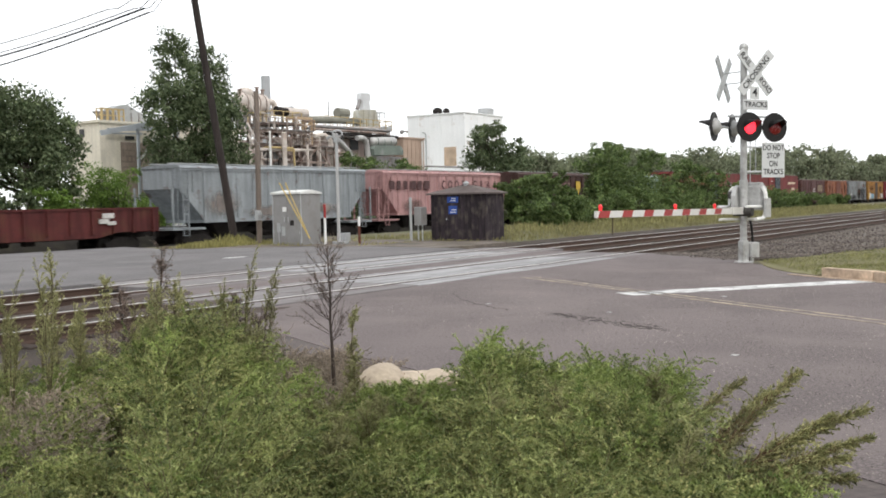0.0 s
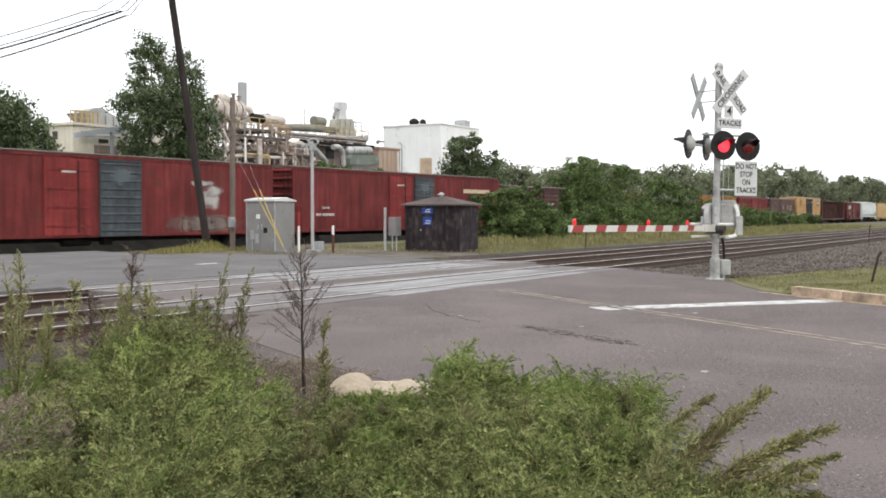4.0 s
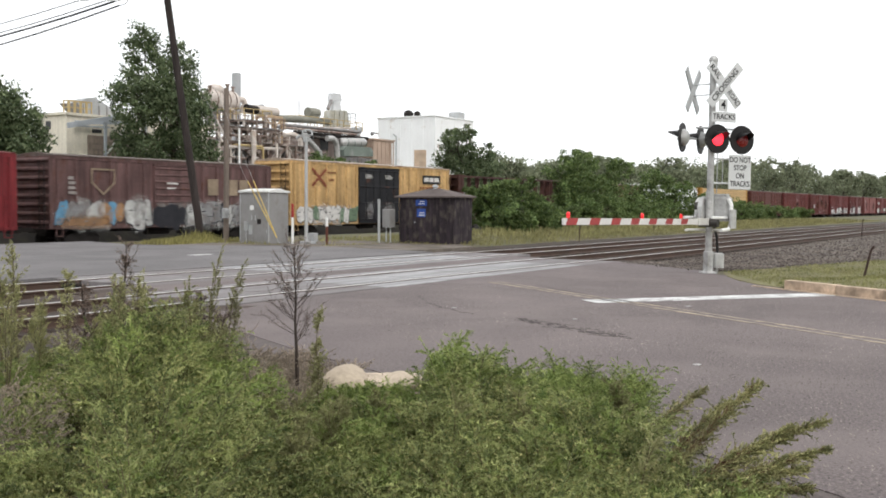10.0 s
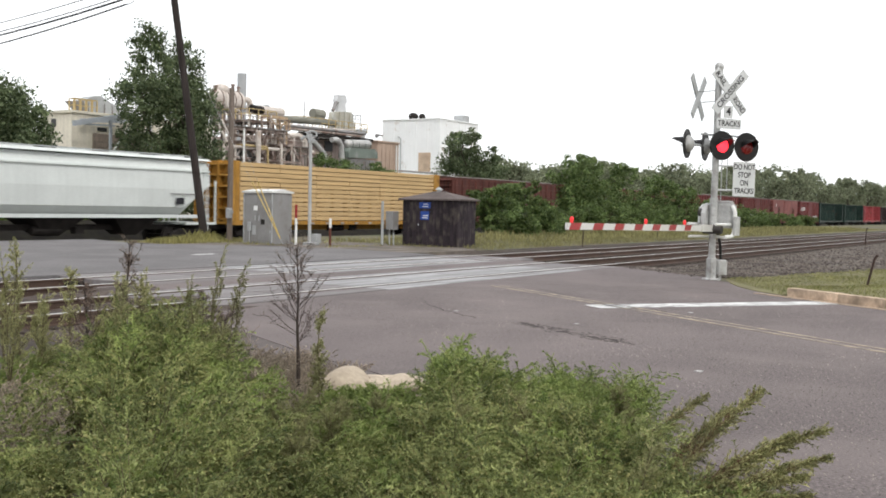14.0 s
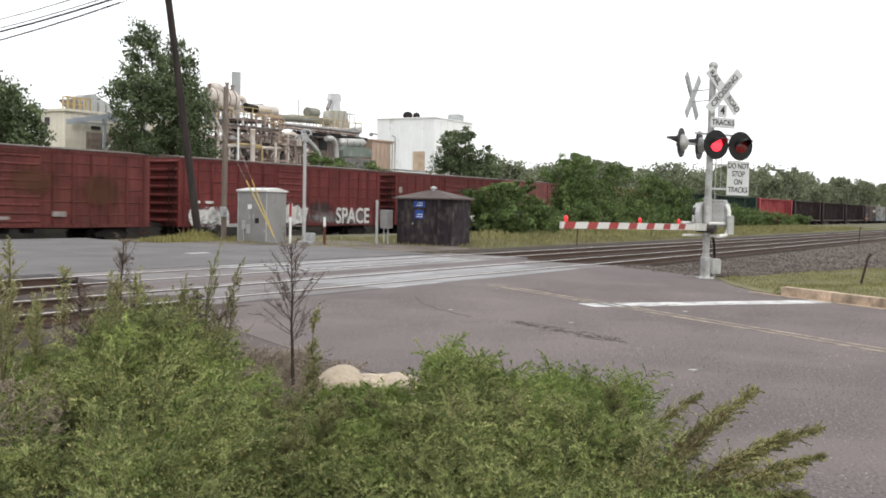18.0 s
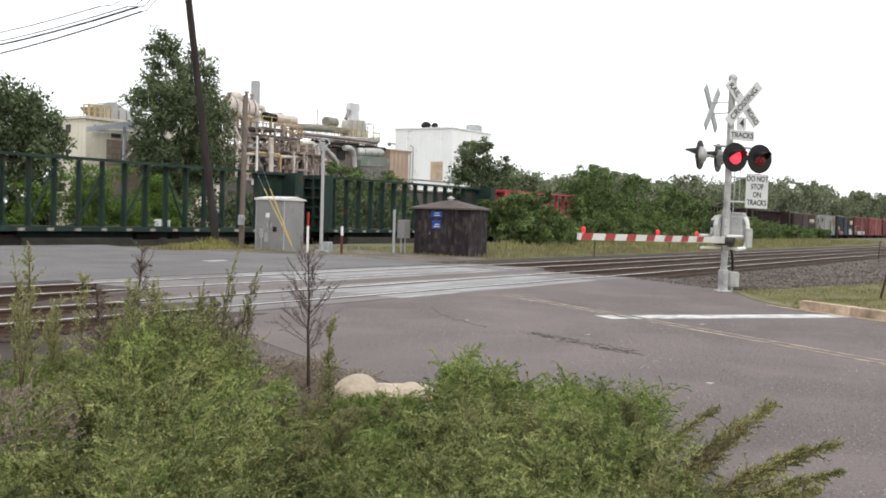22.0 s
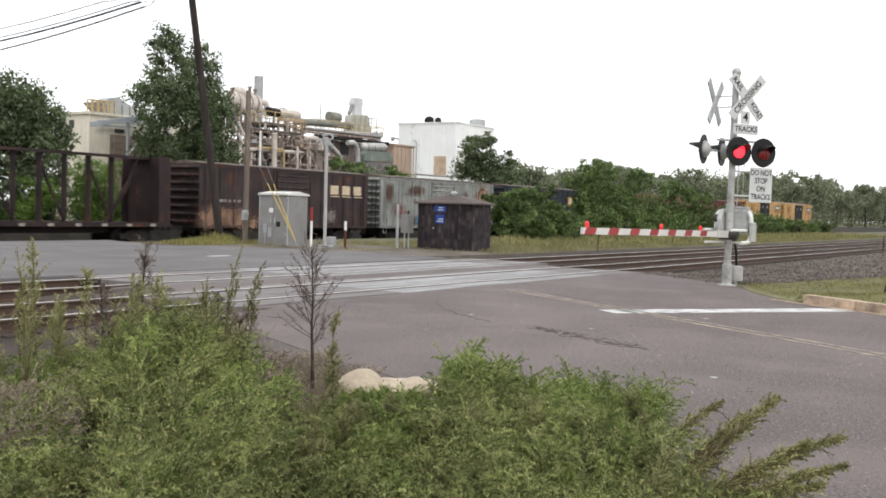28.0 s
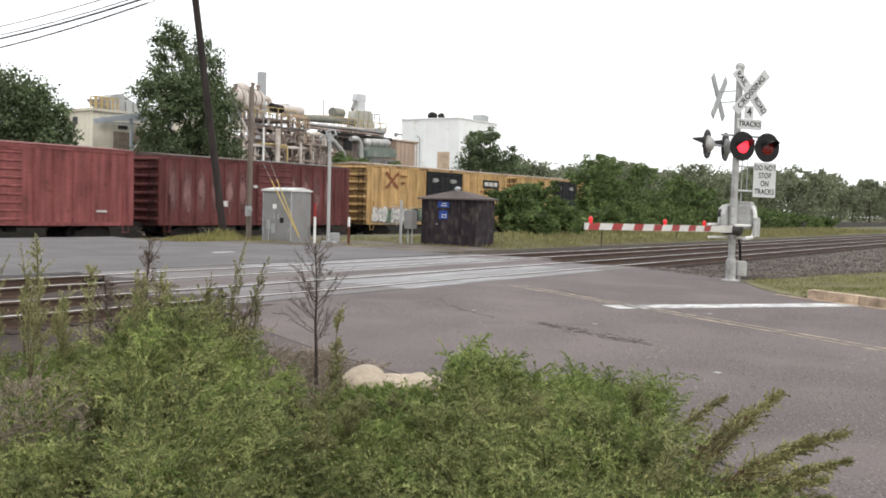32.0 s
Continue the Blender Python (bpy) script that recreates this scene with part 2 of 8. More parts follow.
REDP = surface("red_reflective", (0.33, 0.04, 0.038), 0.5, vary=0.15, size=2, fine=15)
BLACK = surface("black_paint", (0.018, 0.017, 0.017), 0.5, vary=0.3, size=2, fine=15)
SOIL = surface("dark_soil", (0.115, 0.097, 0.092), 0.95, vary=0.4, size=1.2, fine=16, bump=0.8)
DARK = surface("grimy_underframe", (0.028, 0.024, 0.022), 0.85, vary=0.4, size=2, fine=12)
CABLE = surface("cable_black", (0.012, 0.012, 0.013), 0.7, vary=0.2)
TRUNK = surface("bark", (0.075, 0.06, 0.048), 0.95, vary=0.4, size=3, fine=14, bump=0.8)

# ---- ground, road and railway ----
TRACK_Z = -0.65        # rail top of the far freight track
TRACK_Y = 42.7
RAILS = (11.25, 12.85, 14.85, 16.45)
TRACK_TURN = pose(27, 11, 0, 0, 0, -0.7) @ pose(-27, -11, 0)   # the main tracks lie a little askew to the freight track


def along(name, prof, x0, x1, mat, steps=1, close=False):
    """A strip whose cross-section (y, z) runs along the railway."""
    g = Geo()
    xs = [x0 + (x1 - x0) * k / steps for k in range(steps + 1)]
    vs = [(x, y, z) for x in xs for y, z in prof]
    n = len(prof)
    fs = [(i * n + k, (i + 1) * n + k, (i + 1) * n + k + 1, i * n + k + 1) for i in range(steps) for k in range(n - 1)]
    return g.add(vs, fs)


ground_prof = [(-2500, -0.03), (-60, -0.03), (7.6, -0.03), (9.4, -0.2), (18.6, -0.2), (20, -0.03), (32.5, -0.03), (37.5, -0.95), (48.5, -0.95), (54, -0.5), (120, -0.5), (3500, -0.5)]
thing("ground", along("ground", ground_prof, -2500, 3500, EARTH, 6), EARTH, "dry earth and scrub grass beside the railway", "ground", kind="structure")

near_edge = [(10.3, 10.6), (27.1, 10.6), (26.2, 9.4), (25.2, 8.1), (24.3, 7.3), (23.0, 6.8), (22.4, 6.2), (21.3, 5.6), (20.45, 5.05), (19.5, 4.5), (18.1, 2.62), (16.0, -0.22), (3.2, -17.5), (-9.0, -17.5), (4.6, -0.6), (5.9, 1.4), (6.7, 3.0), (7.4, 4.8), (8.2, 6.6), (9.2, 8.4)]
far_edge = [(2.0, 17.6), (28.4, 17.6), (29.4, 21.5), (29.0, 25.0), (27.6, 27.3), (26.4, 28.8), (26.9, 30.5), (28.0, 33.6), (8.0, 33.6)]
thing("road", Geo().slab(near_edge, "z", -0.3, 0.0).slab([(11.6, 13.2), (27.2, 13.2), (27.6, 14.7), (12.3, 14.7)], "z", -0.3, 0.0), ASPHALT, "worn grey asphalt road over the level crossing", "road", kind="structure")
thing("road", Geo().slab(far_edge, "z", -0.3, 0.0), ASPHALT_GREY, "pale grey asphalt road beyond the tracks", "road", kind="structure")

thing("shoulder", Geo().slab([(10.3, 10.0), (9.2, 8.4), (8.2, 6.6), (7.4, 4.8), (6.7, 3.0), (5.9, 1.4), (4.6, -0.6), (3.8, 0.2), (5.2, 2.4), (5.8, 4.4), (6.4, 6.6), (7.4, 8.4), (8.9, 9.6)], "z", -0.2, -0.006), SOIL, "dark dusty soil beside the asphalt", "soil", kind="structure")
thing("trackbed", along("trackbed", [(7.9, -0.1), (9.6, -0.165), (13.9, -0.165), (14.1, -0.165), (18.4, -0.165), (19.4, -0.08)], -300, 900, SLEEPER_BED, 8), SLEEPER_BED, "brown-grey crushed stone ballast under the main tracks", "ballast", kind="structure", at=TRACK_TURN)
thing("gravel_yard", Geo().slab([(28.6, 18.8), (33.2, 18.8), (34.6, 20.2), (35.3, 23.5), (35.6, 28), (35, 31.5), (28.5, 31.5), (27.2, 30.5), (26.7, 28.8), (27.8, 27.4), (29.3, 25.1), (29.7, 21.5)], "z", -0.2, -0.012), GRAVEL, "dusty gravel yard round the signal huts", "gravel", kind="structure")


def rail_mesh(x0, x1):
    g = Geo()
    prof = [(-0.07, -0.165), (0.07, -0.165), (0.07, -0.145), (0.012, -0.12), (0.012, -0.04), (0.036, -0.025), (0.036, -0.004), (0.028, 0.006), (-0.028, 0.006), (-0.036, -0.004), (-0.036, -0.025), (-0.012, -0.04), (-0.012, -0.12), (-0.07, -0.145)]
    g.slab(prof, "x", x0, x1)
    return g


rail_me = rail_mesh(-300, 900).mesh("rail", RAIL)
shine_me = Geo().box(-300, 900, -0.031, 0.031, 0.0055, 0.0095).mesh("running_surface", RAILTOP)
tie_me = Geo().box(-0.115, 0.115, -1.3, 1.3, -0.18, -0.14, 0.012).mesh("tie", TIE)
for k in (0, 2):
    tr = hold("railway_track", "pair of rust-brown rails with polished tops on dark timber ties", "railway track", "main tracks", at=TRACK_TURN)
    for y in RAILS[k:k + 2]:
        r = part("rail", rail_me, None, tr, "", pose(0, y, 0.0))
        part("running_surface", shine_me, None, r, "bright worn rail head")
    yc = (RAILS[k] + RAILS[k + 1]) / 2
    for i in range(30):
        part("tie", tie_me, None, tr, "", pose(4.2 + 0.52 * i - 9.4, yc, 0))
    for i in range(110):
        part("tie", tie_me, None, tr, "", pose(26.4 + 0.52 * i, yc, 0))
    rest = Geo()
    for i in range(400):
        rest.box(83.6 + 0.52 * i - 0.115, 83.6 + 0.52 * i + 0.115, yc - 1.3, yc + 1.3, -0.18, -0.14)
    tagged(part("distant_ties", rest, TIE, tr), kind="stuff")

WASH = surface("brown_wash", (0.085, 0.066, 0.056), 0.95, vary=0.5, size=1.6, fine=16, bump=0.9, second=(0.05, 0.036, 0.028), amount=0.7)
# brown soil washed over the ragged ends of the asphalt between the rails
rw = np.random.default_rng(31)
for y0, y1, xm in ((13.15, 14.6, 11.9), (10.05, 11.0, 10.4), (11.5, 12.6, 11.0)):
    hv, hf = [], []
    for i in range(15):
        for j in range(9):
            f = i / 14
            x = xm - 2.4 + 3.4 * f + rw.normal() * 0.07 + 0.35 * math.sin(2.3 * j + xm) * f
            rim = min(j, 8 - j, 2) / 2
            hv.append((x, y0 + (y1 - y0) * j / 8, -0.17 + (0.175 * min(1.6 * f, 1) + rw.uniform(0, 0.03) * (1 - f)) * (0.75 + 0.25 * rim) + (0.012 if f > 0.7 and 0 < j < 8 and i < 14 else -0.004)))
    for i in range(14):
        hf += [(9 * i + j, 9 * i + 9 + j, 9 * i + 10 + j, 9 * i + 1 + j) for j in range(8)]
    thing("washed_soil", Geo().add(hv, hf), WASH, "brown soil washed over the edge of the crossing", "soil", kind="structure")

# concrete panels between and beside the rails
panels = hold("crossing_surface", "light grey concrete panels worn in streaks between the rails", "crossing surface", kind="structure", at=TRACK_TURN)
for k, (a, b) in enumerate(((11.3, 26.75), (13.0, 28.3))):
    r1, r2 = RAILS[2 * k:2 * k + 2]
    out = 0.69 if k == 0 else 0.6
    for y in (r1, r2):
        # rubber filler; its black also carries the shade deep in the gap
        part("flangeway", Geo().box(a + 0.1, b + 0.1, y - 0.2, y - 0.037, -0.2, -0.045).box(a + 0.1, b + 0.1, y + 0.037, y + 0.2, -0.2, -0.045), BLACK, panels, "rubber flangeway, black also for the shade in the gap")
    for y0, y1 in ((r1 - out, r1 - 0.13), (r1 + 0.19, r2 - 0.19), (r2 + 0.13, r2 + (0.42 if k == 0 else 0.82))):
        n = 7
        w = (b - a) / n
        me = Geo().box(0.012, w - 0.012, y0, y1, -0.22, 0.004, 0.01).mesh("panel", CONCRETE)
        worn = Geo().box(0.012, w - 0.012, y0, y1, -0.22, 0.004, 0.01).mesh("panel", STAINED)
        for i in range(n):
            part("panel", worn if i < 2 or i == n - 1 else me, None, panels, "asphalt-stained grey panel" if i < 2 or i == n - 1 else "", pose(a + i * w + (y0 - 11.5) * 0.12, 0, 0))

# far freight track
# near-black ground: the shade beneath the train is put into this colour
SHADE_EARTH = surface("cinder_bank", (0.028, 0.024, 0.02), 0.95, vary=0.5, size=0.8, fine=9, bump=0.9, second=(0.04, 0.036, 0.022), amount=0.6)
thing("siding_bed", along("siding_bed", [(32.6, -0.04), (33.9, -0.262), (36.0, -0.655), (38.0, -0.93), (38.8, -0.935), (40.4, -0.82), (45.0, -0.82), (46.8, -0.97)], -900, 1300, SHADE_EARTH, 6), SHADE_EARTH, "ballast bed of the freight track, darkened for the shade under the train", "ballast", kind="structure")
# added bank that hides the bright ground seen under the cars
thing("cinder_bank", along("cinder_bank", [(44.9, -0.84), (45.6, -0.6), (46.8, 0.15), (47.6, 0.45), (48.6, 0.25), (50.0, -0.9)], -500, 900, SHADE_EARTH, 60), SHADE_EARTH, "low dark bank added behind the freight track for the shade under the cars", "bank", kind="structure")
ft = hold("railway_track", "freight track of dull rails on dark ties", "railway track", "freight tracks", at=pose(0, TRACK_Y, TRACK_Z))
frail = rail_mesh(-900, 1300).mesh("rail", RAIL)
for y in (-0.72, 0.72):
    part("rail", frail, None, ft, "", pose(0, y, -0.006))
g = Geo()
for i in range(700):
    g.box(-60 + 0.55 * i - 0.115, -60 + 0.55 * i + 0.115, -1.3, 1.3, -0.2, -0.15)
tagged(part("distant_ties", g, TIE, ft), kind="stuff")

# ---- road markings and kerb ----


def stripe(p, q, w, z=0.004):
    p, q = Vector((*p, 0)), Vector((*q, 0))
    s = (q - p).normalized().cross(Vector((0, 0, 1))) * (w / 2)
    return [(v.x, v.y) for v in (p - s, q - s, q + s, p + s)]


thing("stop_line", Geo().slab(stripe((15.1, 6.45), (18.86, 3.4), 0.55), "z", 0.0, 0.004), PAINTW, "worn white stop line painted across the lane", "road marking", kind="structure")
for off in (-0.105, 0.105):
    s = Vector((0.82, -0.57)) * off
    thing("centre_line", Geo().slab(stripe((17.9 + s.x, 9.7 + s.y), (12.42 + s.x, 1.75 + s.y), 0.09), "z", 0.0, 0.004).slab(stripe((12.42 + s.x, 1.75 + s.y), (2.4 + s.x, -12.4 + s.y), 0.09), "z", 0.0, 0.004), PAINTY, "faded double yellow centre line", "road marking", kind="structure")
thing("lane_mark", Geo().slab(stripe((22.1, 22.05), (22.95, 22.11), 0.3), "z", 0.0, 0.004), PAINTW, "short worn white dash beyond the tracks", "road marking", kind="structure")
kerb = hold("kerb", "low tan stone kerb along the grass verge", "kerb", kind="structure")
KERB_END, KERB_RUN, KERB_BACK = Vector((19.4, 4.45)), Vector((-0.594, -0.804)), Vector((0.804, -0.594))


def kerb_point(run, back):
    return KERB_END + KERB_RUN * run + KERB_BACK * back


for k in range(8):
    p, q = kerb_point(1.28 * k, 0.1), kerb_point(1.28 * k + 1.262, 0.1)
    stone = Geo().slab([(-0.1, -0.12), (-0.1, 0.135), (-0.085, 0.16), (-0.06, 0.17), (0.1, 0.165), (0.1, -0.12)], "x", -0.63, 0.63)
    part("kerbstone", stone, KERB, kerb, "", pose((p.x + q.x) / 2, (p.y + q.y) / 2, 0.004 * math.sin(5.0 * k), 0, 0, -126.45 + 180 + 0.5 * math.sin(3.0 * k)))
part("gutter_strip", Geo().slab(stripe(tuple(kerb_point(-0.8, -0.06)), tuple(kerb_point(2.6, -0.06)), 0.11), "z", -0.05, 0.012), KERB, kerb, "pale strip of mortar at the kerb's toe")


def verge_height(x, y):
    """The grass lies level with the kerb's top and falls away behind it and past its end."""
    run = (x - KERB_END.x) * KERB_RUN.x + (y - KERB_END.y) * KERB_RUN.y
    back = (x - KERB_END.x) * KERB_BACK.x + (y - KERB_END.y) * KERB_BACK.y
    tip = (x - 19.7) * 0.498 - (y - 4.6) * 0.868
    return 0.012 + 0.13 * np.where(run > 0, 1, np.clip(tip / 0.9, 0, 1)) * np.clip((run + 2) / 2, 0, 1) * np.clip((8 - back) / 4, 0, 1)


def on_verge(x, y):
    run = (x - KERB_END.x) * KERB_RUN.x + (y - KERB_END.y) * KERB_RUN.y
    back = (x - KERB_END.x) * KERB_BACK.x + (y - KERB_END.y) * KERB_BACK.y
    tip = (x - 19.75) * 0.498 - (y - 4.66) * 0.868
    return np.where(run > -0.2, back > 0.2, tip > 0.0) & (y < np.interp(x, (22.3, 23.4, 24.3, 28, 32, 60), (6.3, 6.75, 6.55, 5.6, 4.3, -1)))


VERGE = surface("verge_grass", (0.18, 0.17, 0.085), 0.95, vary=0.4, size=0.5, fine=12, bump=0.7, second=(0.17, 0.145, 0.085), amount=0.6)
near_side = [(22.3, 6.33), (21.2, 5.8), (20.3, 5.2), (19.7, 4.62)] + [tuple(kerb_point(r, 0.19)) for r in (0.3, 3, 6, 10)]
far_side = [(23.4, 6.75), (24.3, 6.55), (25.5, 6.25), (28.0, 5.6), (32.0, 4.3), (45, 2.0), (60, -1.0), (60, -12)]
vv, vf = [], []
for (ax, ay), (bx, by) in zip(near_side, far_side):
    for k in range(13):
        f = (max(k - 1, 0) / 11) ** 1.6
        x, y = ax + (bx - ax) * f, ay + (by - ay) * f
        vv.append((x, y, float(verge_height(x, y)) if k else -0.1))
for i in range(len(near_side) - 1):
    vf += [(13 * i + k, 13 * i + 13 + k, 13 * i + 14 + k, 13 * i + 1 + k) for k in range(12)]
thing("verge", Geo().add(vv, vf), VERGE, "short yellowish grass verge behind the kerb", "verge", kind="structure")

thing("ballast_apron", Geo().slab([(24.36, 7.28), (24.5, 6.6), (28.0, 5.65), (32.0, 4.35), (60, -0.9), (300, -10), (300, 9.3), (26.2, 9.3), (25.26, 8.1)], "z", -0.2, 0.0), BALLAST, "wide apron of grey ballast beside the main track", "ballast", kind="structure")
rg = np.random.default_rng(5)
sv, sf = [], []
for _ in range(9000):
    f = rg.uniform() ** 1.7
    x = 24.6 + 40 * f
    y = rg.uniform(max(6.4 - (x - 24.6) * 0.27, 1.0), 9.9)
    if x < np.interp(y, (7.3, 8.1, 9.4, 10.6), (24.35, 25.3, 26.3, 27.1)):
        continue
    q = rg.normal(size=(6, 3)) * 0.012 + np.array([[1, 0, 0], [-1, 0, 0], [0, 1, 0], [0, -1, 0], [0, 0, 0.8], [0, 0, -0.8]]) * rg.uniform(0.018, 0.04)
    sv.append(q + np.array([x, y, 0.01 if y < 9.3 else -0.12]))
    o = 6 * (len(sv) - 1)
    sf += [(o + i, o + j, o + k) for i, j, k in ((0, 2, 4), (2, 1, 4), (1, 3, 4), (3, 0, 4), (2, 0, 5), (1, 2, 5), (3, 1, 5), (0, 3, 5))]
STONES = leafy("loose_stones", (0.08, 0.066, 0.058), (0.20, 0.172, 0.152), 0.9, 0.0)
for _ in range(900):
    f = rg.uniform()
    x, y = 24.3 + 2.5 * f + rg.normal() * 0.22, 7.2 + 3.0 * f + rg.normal() * 0.26
    q = rg.normal(size=(6, 3)) * 0.008 + np.array([[1, 0, 0], [-1, 0, 0], [0, 1, 0], [0, -1, 0], [0, 0, 0.7], [0, 0, -0.7]]) * rg.uniform(0.012, 0.034)
    sv.append(q + np.array([x, y, 0.006]))
    o = 6 * (len(sv) - 1)
    sf += [(o + i, o + j, o + k) for i, j, k in ((0, 2, 4), (2, 1, 4), (1, 3, 4), (3, 0, 4), (2, 0, 5), (1, 2, 5), (3, 1, 5), (0, 3, 5))]
thing("loose_ballast", big_mesh("loose_ballast", np.concatenate(sv), sf, STONES), None, "loose angular grey ballast stones", "ballast", kind="stuff")
# grit and a worn crack in the asphalt
gv, gf = [], []
for _ in range(20000):
    a = radians(rg.uniform(8, 44))
    r = rg.uniform(5.5, 22)
    x, y = r * math.cos(a), r * math.sin(a)
    if y > 9.6 or y > 1.3 * (x - 5.5) + 1.0 or x - 15.8 > 1.0 * (y + 1.5):
        continue
    s = rg.uniform(0.003, 0.011)
    o = 4 * (len(gv))
    gv.append(np.array([[x - s, y, 0.001], [x, y - s, 0.001], [x + s, y + s * 0.4, 0.001], [x, y, 0.001 + s]]))
    gf += [(o, o + 1, o + 3), (o + 1, o + 2, o + 3), (o + 2, o, o + 3)]
thing("grit", big_mesh("grit", np.concatenate(gv), gf, leafy("pale_grit", (0.08, 0.07, 0.066), (0.34, 0.30, 0.27), 0.9, 0.0)), None, "pale loose grit on the asphalt", "grit", kind="stuff")
TAR = surface("dark_crack", (0.085, 0.073, 0.07), 0.95, vary=0.4, size=2, fine=20)
g = Geo()
for k in range(150):
    t = rg.uniform()
    x, y = 12.2 - 1.05 * t + rg.normal() * 0.09, 6.2 - 1.9 * t + rg.normal() * 0.13 * (1.2 - abs(2 * t - 1))
    w, h = rg.uniform(0.02, 0.085), rg.uniform(0.006, 0.02)
    ca = radians(55 + rg.normal() * 35)
    dx, dy = math.cos(ca), math.sin(ca)
    g.slab([(x - dx * w, y - dy * w), (x - dy * h, y + dx * h), (x + dx * w, y + dy * w), (x + dy * h, y - dx * h)], "z", 0.0, 0.0025)
thing("road_crack", g, TAR, "dark crumbled crack in the asphalt", "crack", kind="stuff")
for pts in (((14.6, 9.3), (13.4, 8.4), (12.7, 7.55), (12.4, 7.0)), ((17.6, 8.6), (16.4, 7.2), (15.5, 6.2), (15.1, 5.2))):
    g = Geo()
    for p, q in zip(pts, pts[1:]):
        last = Vector((*p, 0))
        for n in range(1, 9):
            nxt = Vector((*p, 0)).lerp(Vector((*q, 0)), n / 8) + Vector((rg.normal() * 0.035, rg.normal() * 0.035, 0))
            w = rg.uniform(0.008, 0.022)
            g.slab(stripe((last.x, last.y), (nxt.x, nxt.y), w), "z", 0.0, 0.0022)
            last = nxt
    thing("road_seam", g, TAR, "thin dark crack line in the asphalt", "crack", kind="structure")
LITTER = surface("pale_litter", (0.36, 0.35, 0.34), 0.9)
for x, y, r in ((9.6, 3.0, 0.055), (13.0, 7.7, 0.05), (15.2, 4.9, 0.06), (12.6, 5.6, 0.05)):
    thing("litter", Geo().slab([(x - r, y - r * 0.5), (x + r * 0.8, y - r * 0.7), (x + r, y + r * 0.4), (x - r * 0.6, y + r * 0.6)], "z", 0.0, 0.006), LITTER, "scrap of pale litter on asphalt", "litter", "litter")

# ---- crossing signal with gate ----
LAMPRED = surface("lamp_red", (1.0, 0.03, 0.05), 0.3, vary=0.0, bump=0, glow=2.4)
LENSDARK = surface("lens_red_unlit", (0.2, 0.014, 0.016), 0.25, vary=0.2, size=8, fine=30)
GATELED = surface("gate_lamp_red", (0.75, 0.03, 0.035), 0.3, vary=0.0, bump=0, glow=0.45)
LETTER = BLACK


def words(text, size, mat, parent, at, name="lettering", squeeze=1.0):
    """Raised letters in the built-in font, centred, turned into a mesh."""
    cu = bpy.data.curves.new(name, "FONT")
    cu.body, cu.size, cu.align_x, cu.align_y, cu.extrude, cu.offset = text, size, "CENTER", "CENTER", 0.001, size * 0.018
    tmp = bpy.data.objects.new(name, cu)
    me = bpy.data.meshes.new_from_object(tmp)
    bpy.data.objects.remove(tmp)
    bpy.data.curves.remove(cu)
    me.materials.clear()
    me.materials.append(mat)
    for v in me.vertices:
        v.co.x *= squeeze
    return part(name, me, None, parent, "", at)


def lamp_unit(parent, at, shutter):
    """A round flashing lamp: backing disc, housing, hood, glowing lens; it looks along -y."""
    u = part("flasher", Geo().turn([(0, 0.0), (0, 0.325), (0.02, 0.33), (0.03, 0.325), (0.03, 0.0)], (0, 0, 0), (0, 1, 0), 28), BLACK, parent, "black backing disc", at)
    part("housing", Geo().turn([(0.03, 0.19), (0.07, 0.185), (0.13, 0.14), (0.16, 0.08), (0.17, 0.0)], (0, 0, 0), (0, 1, 0), 20), SILVER, u, "silver lamp housing", smooth=True)
    hood = Geo()
    n, rows = 20, 6
    vs, fs = [], []
    for j in range(rows + 1):
        y = -0.30 * j / rows
        half = radians(200 - 110 * j / rows) / 2
        for k in range(n + 1):
            a = math.pi / 2 + half * (2 * k / n - 1)
            r = 0.165 - 0.02 * j / rows
            vs.append((r * math.cos(a), y, r * math.sin(a)))
    for j in range(rows):
        fs += [(j * (n + 1) + k, j * (n + 1) + k + 1, (j + 1) * (n + 1) + k + 1, (j + 1) * (n + 1) + k) for k in range(n)]
    inner = [(x * 0.965, y, z * 0.965) for x, y, z in vs]
    hood.add(vs, fs).add(inner, [q[::-1] for q in fs])
    part("hood", hood, BLACK, u, "black visor")
    part("lens", Geo().turn([(-0.005, 0.155), (-0.03, 0.12), (-0.045, 0.06), (-0.05, 0.0)], (0, 0, 0), (0, 1, 0), 24), LAMPRED if shutter else LENSDARK, u, "red lens", smooth=True)
    # added cap, coloured like an unlit lens, covers the glow between flashes
    if shutter:
        return part("shutter", Geo().turn([(-0.014, 0.162), (-0.042, 0.13), (-0.058, 0.07), (-0.064, 0.0)], (0, 0, 0), (0, 1, 0), 24), LENSDARK, u, "added dark red cap for the lamp's unlit phase", smooth=True)
    return None


signal = hold("crossing_signal", "silver crossing signal mast with crossbuck, red flashers and lowered gate", "crossing signal", at=pose(23.13, 7.0, 0, 0, 0.75, -36.87))
part("mast", Geo().rod((0, 0, 0.3), (0, 0, 4.76), 0.076, n=16).ball((0, 0, 4.8), 0.105, 14, 8).rod((0, 0, 4.66), (0, 0, 4.76), 0.09, n=16), SILVER, signal, "round aluminium-painted mast", smooth=False)
part("cable_run", Geo().rod((0.16, -0.02, 1.7), (0.16, -0.02, 3.0), 0.012, n=6).rod((0.3, -0.03, 2.0), (0.3, -0.03, 3.0), 0.01, n=6).pipe([(0.09, 0.03, 1.9), (0.1, 0.03, 3.4), (0.06, 0.0, 3.9)], 0.014, 6), GALV, signal, "thin conduits beside the mast")
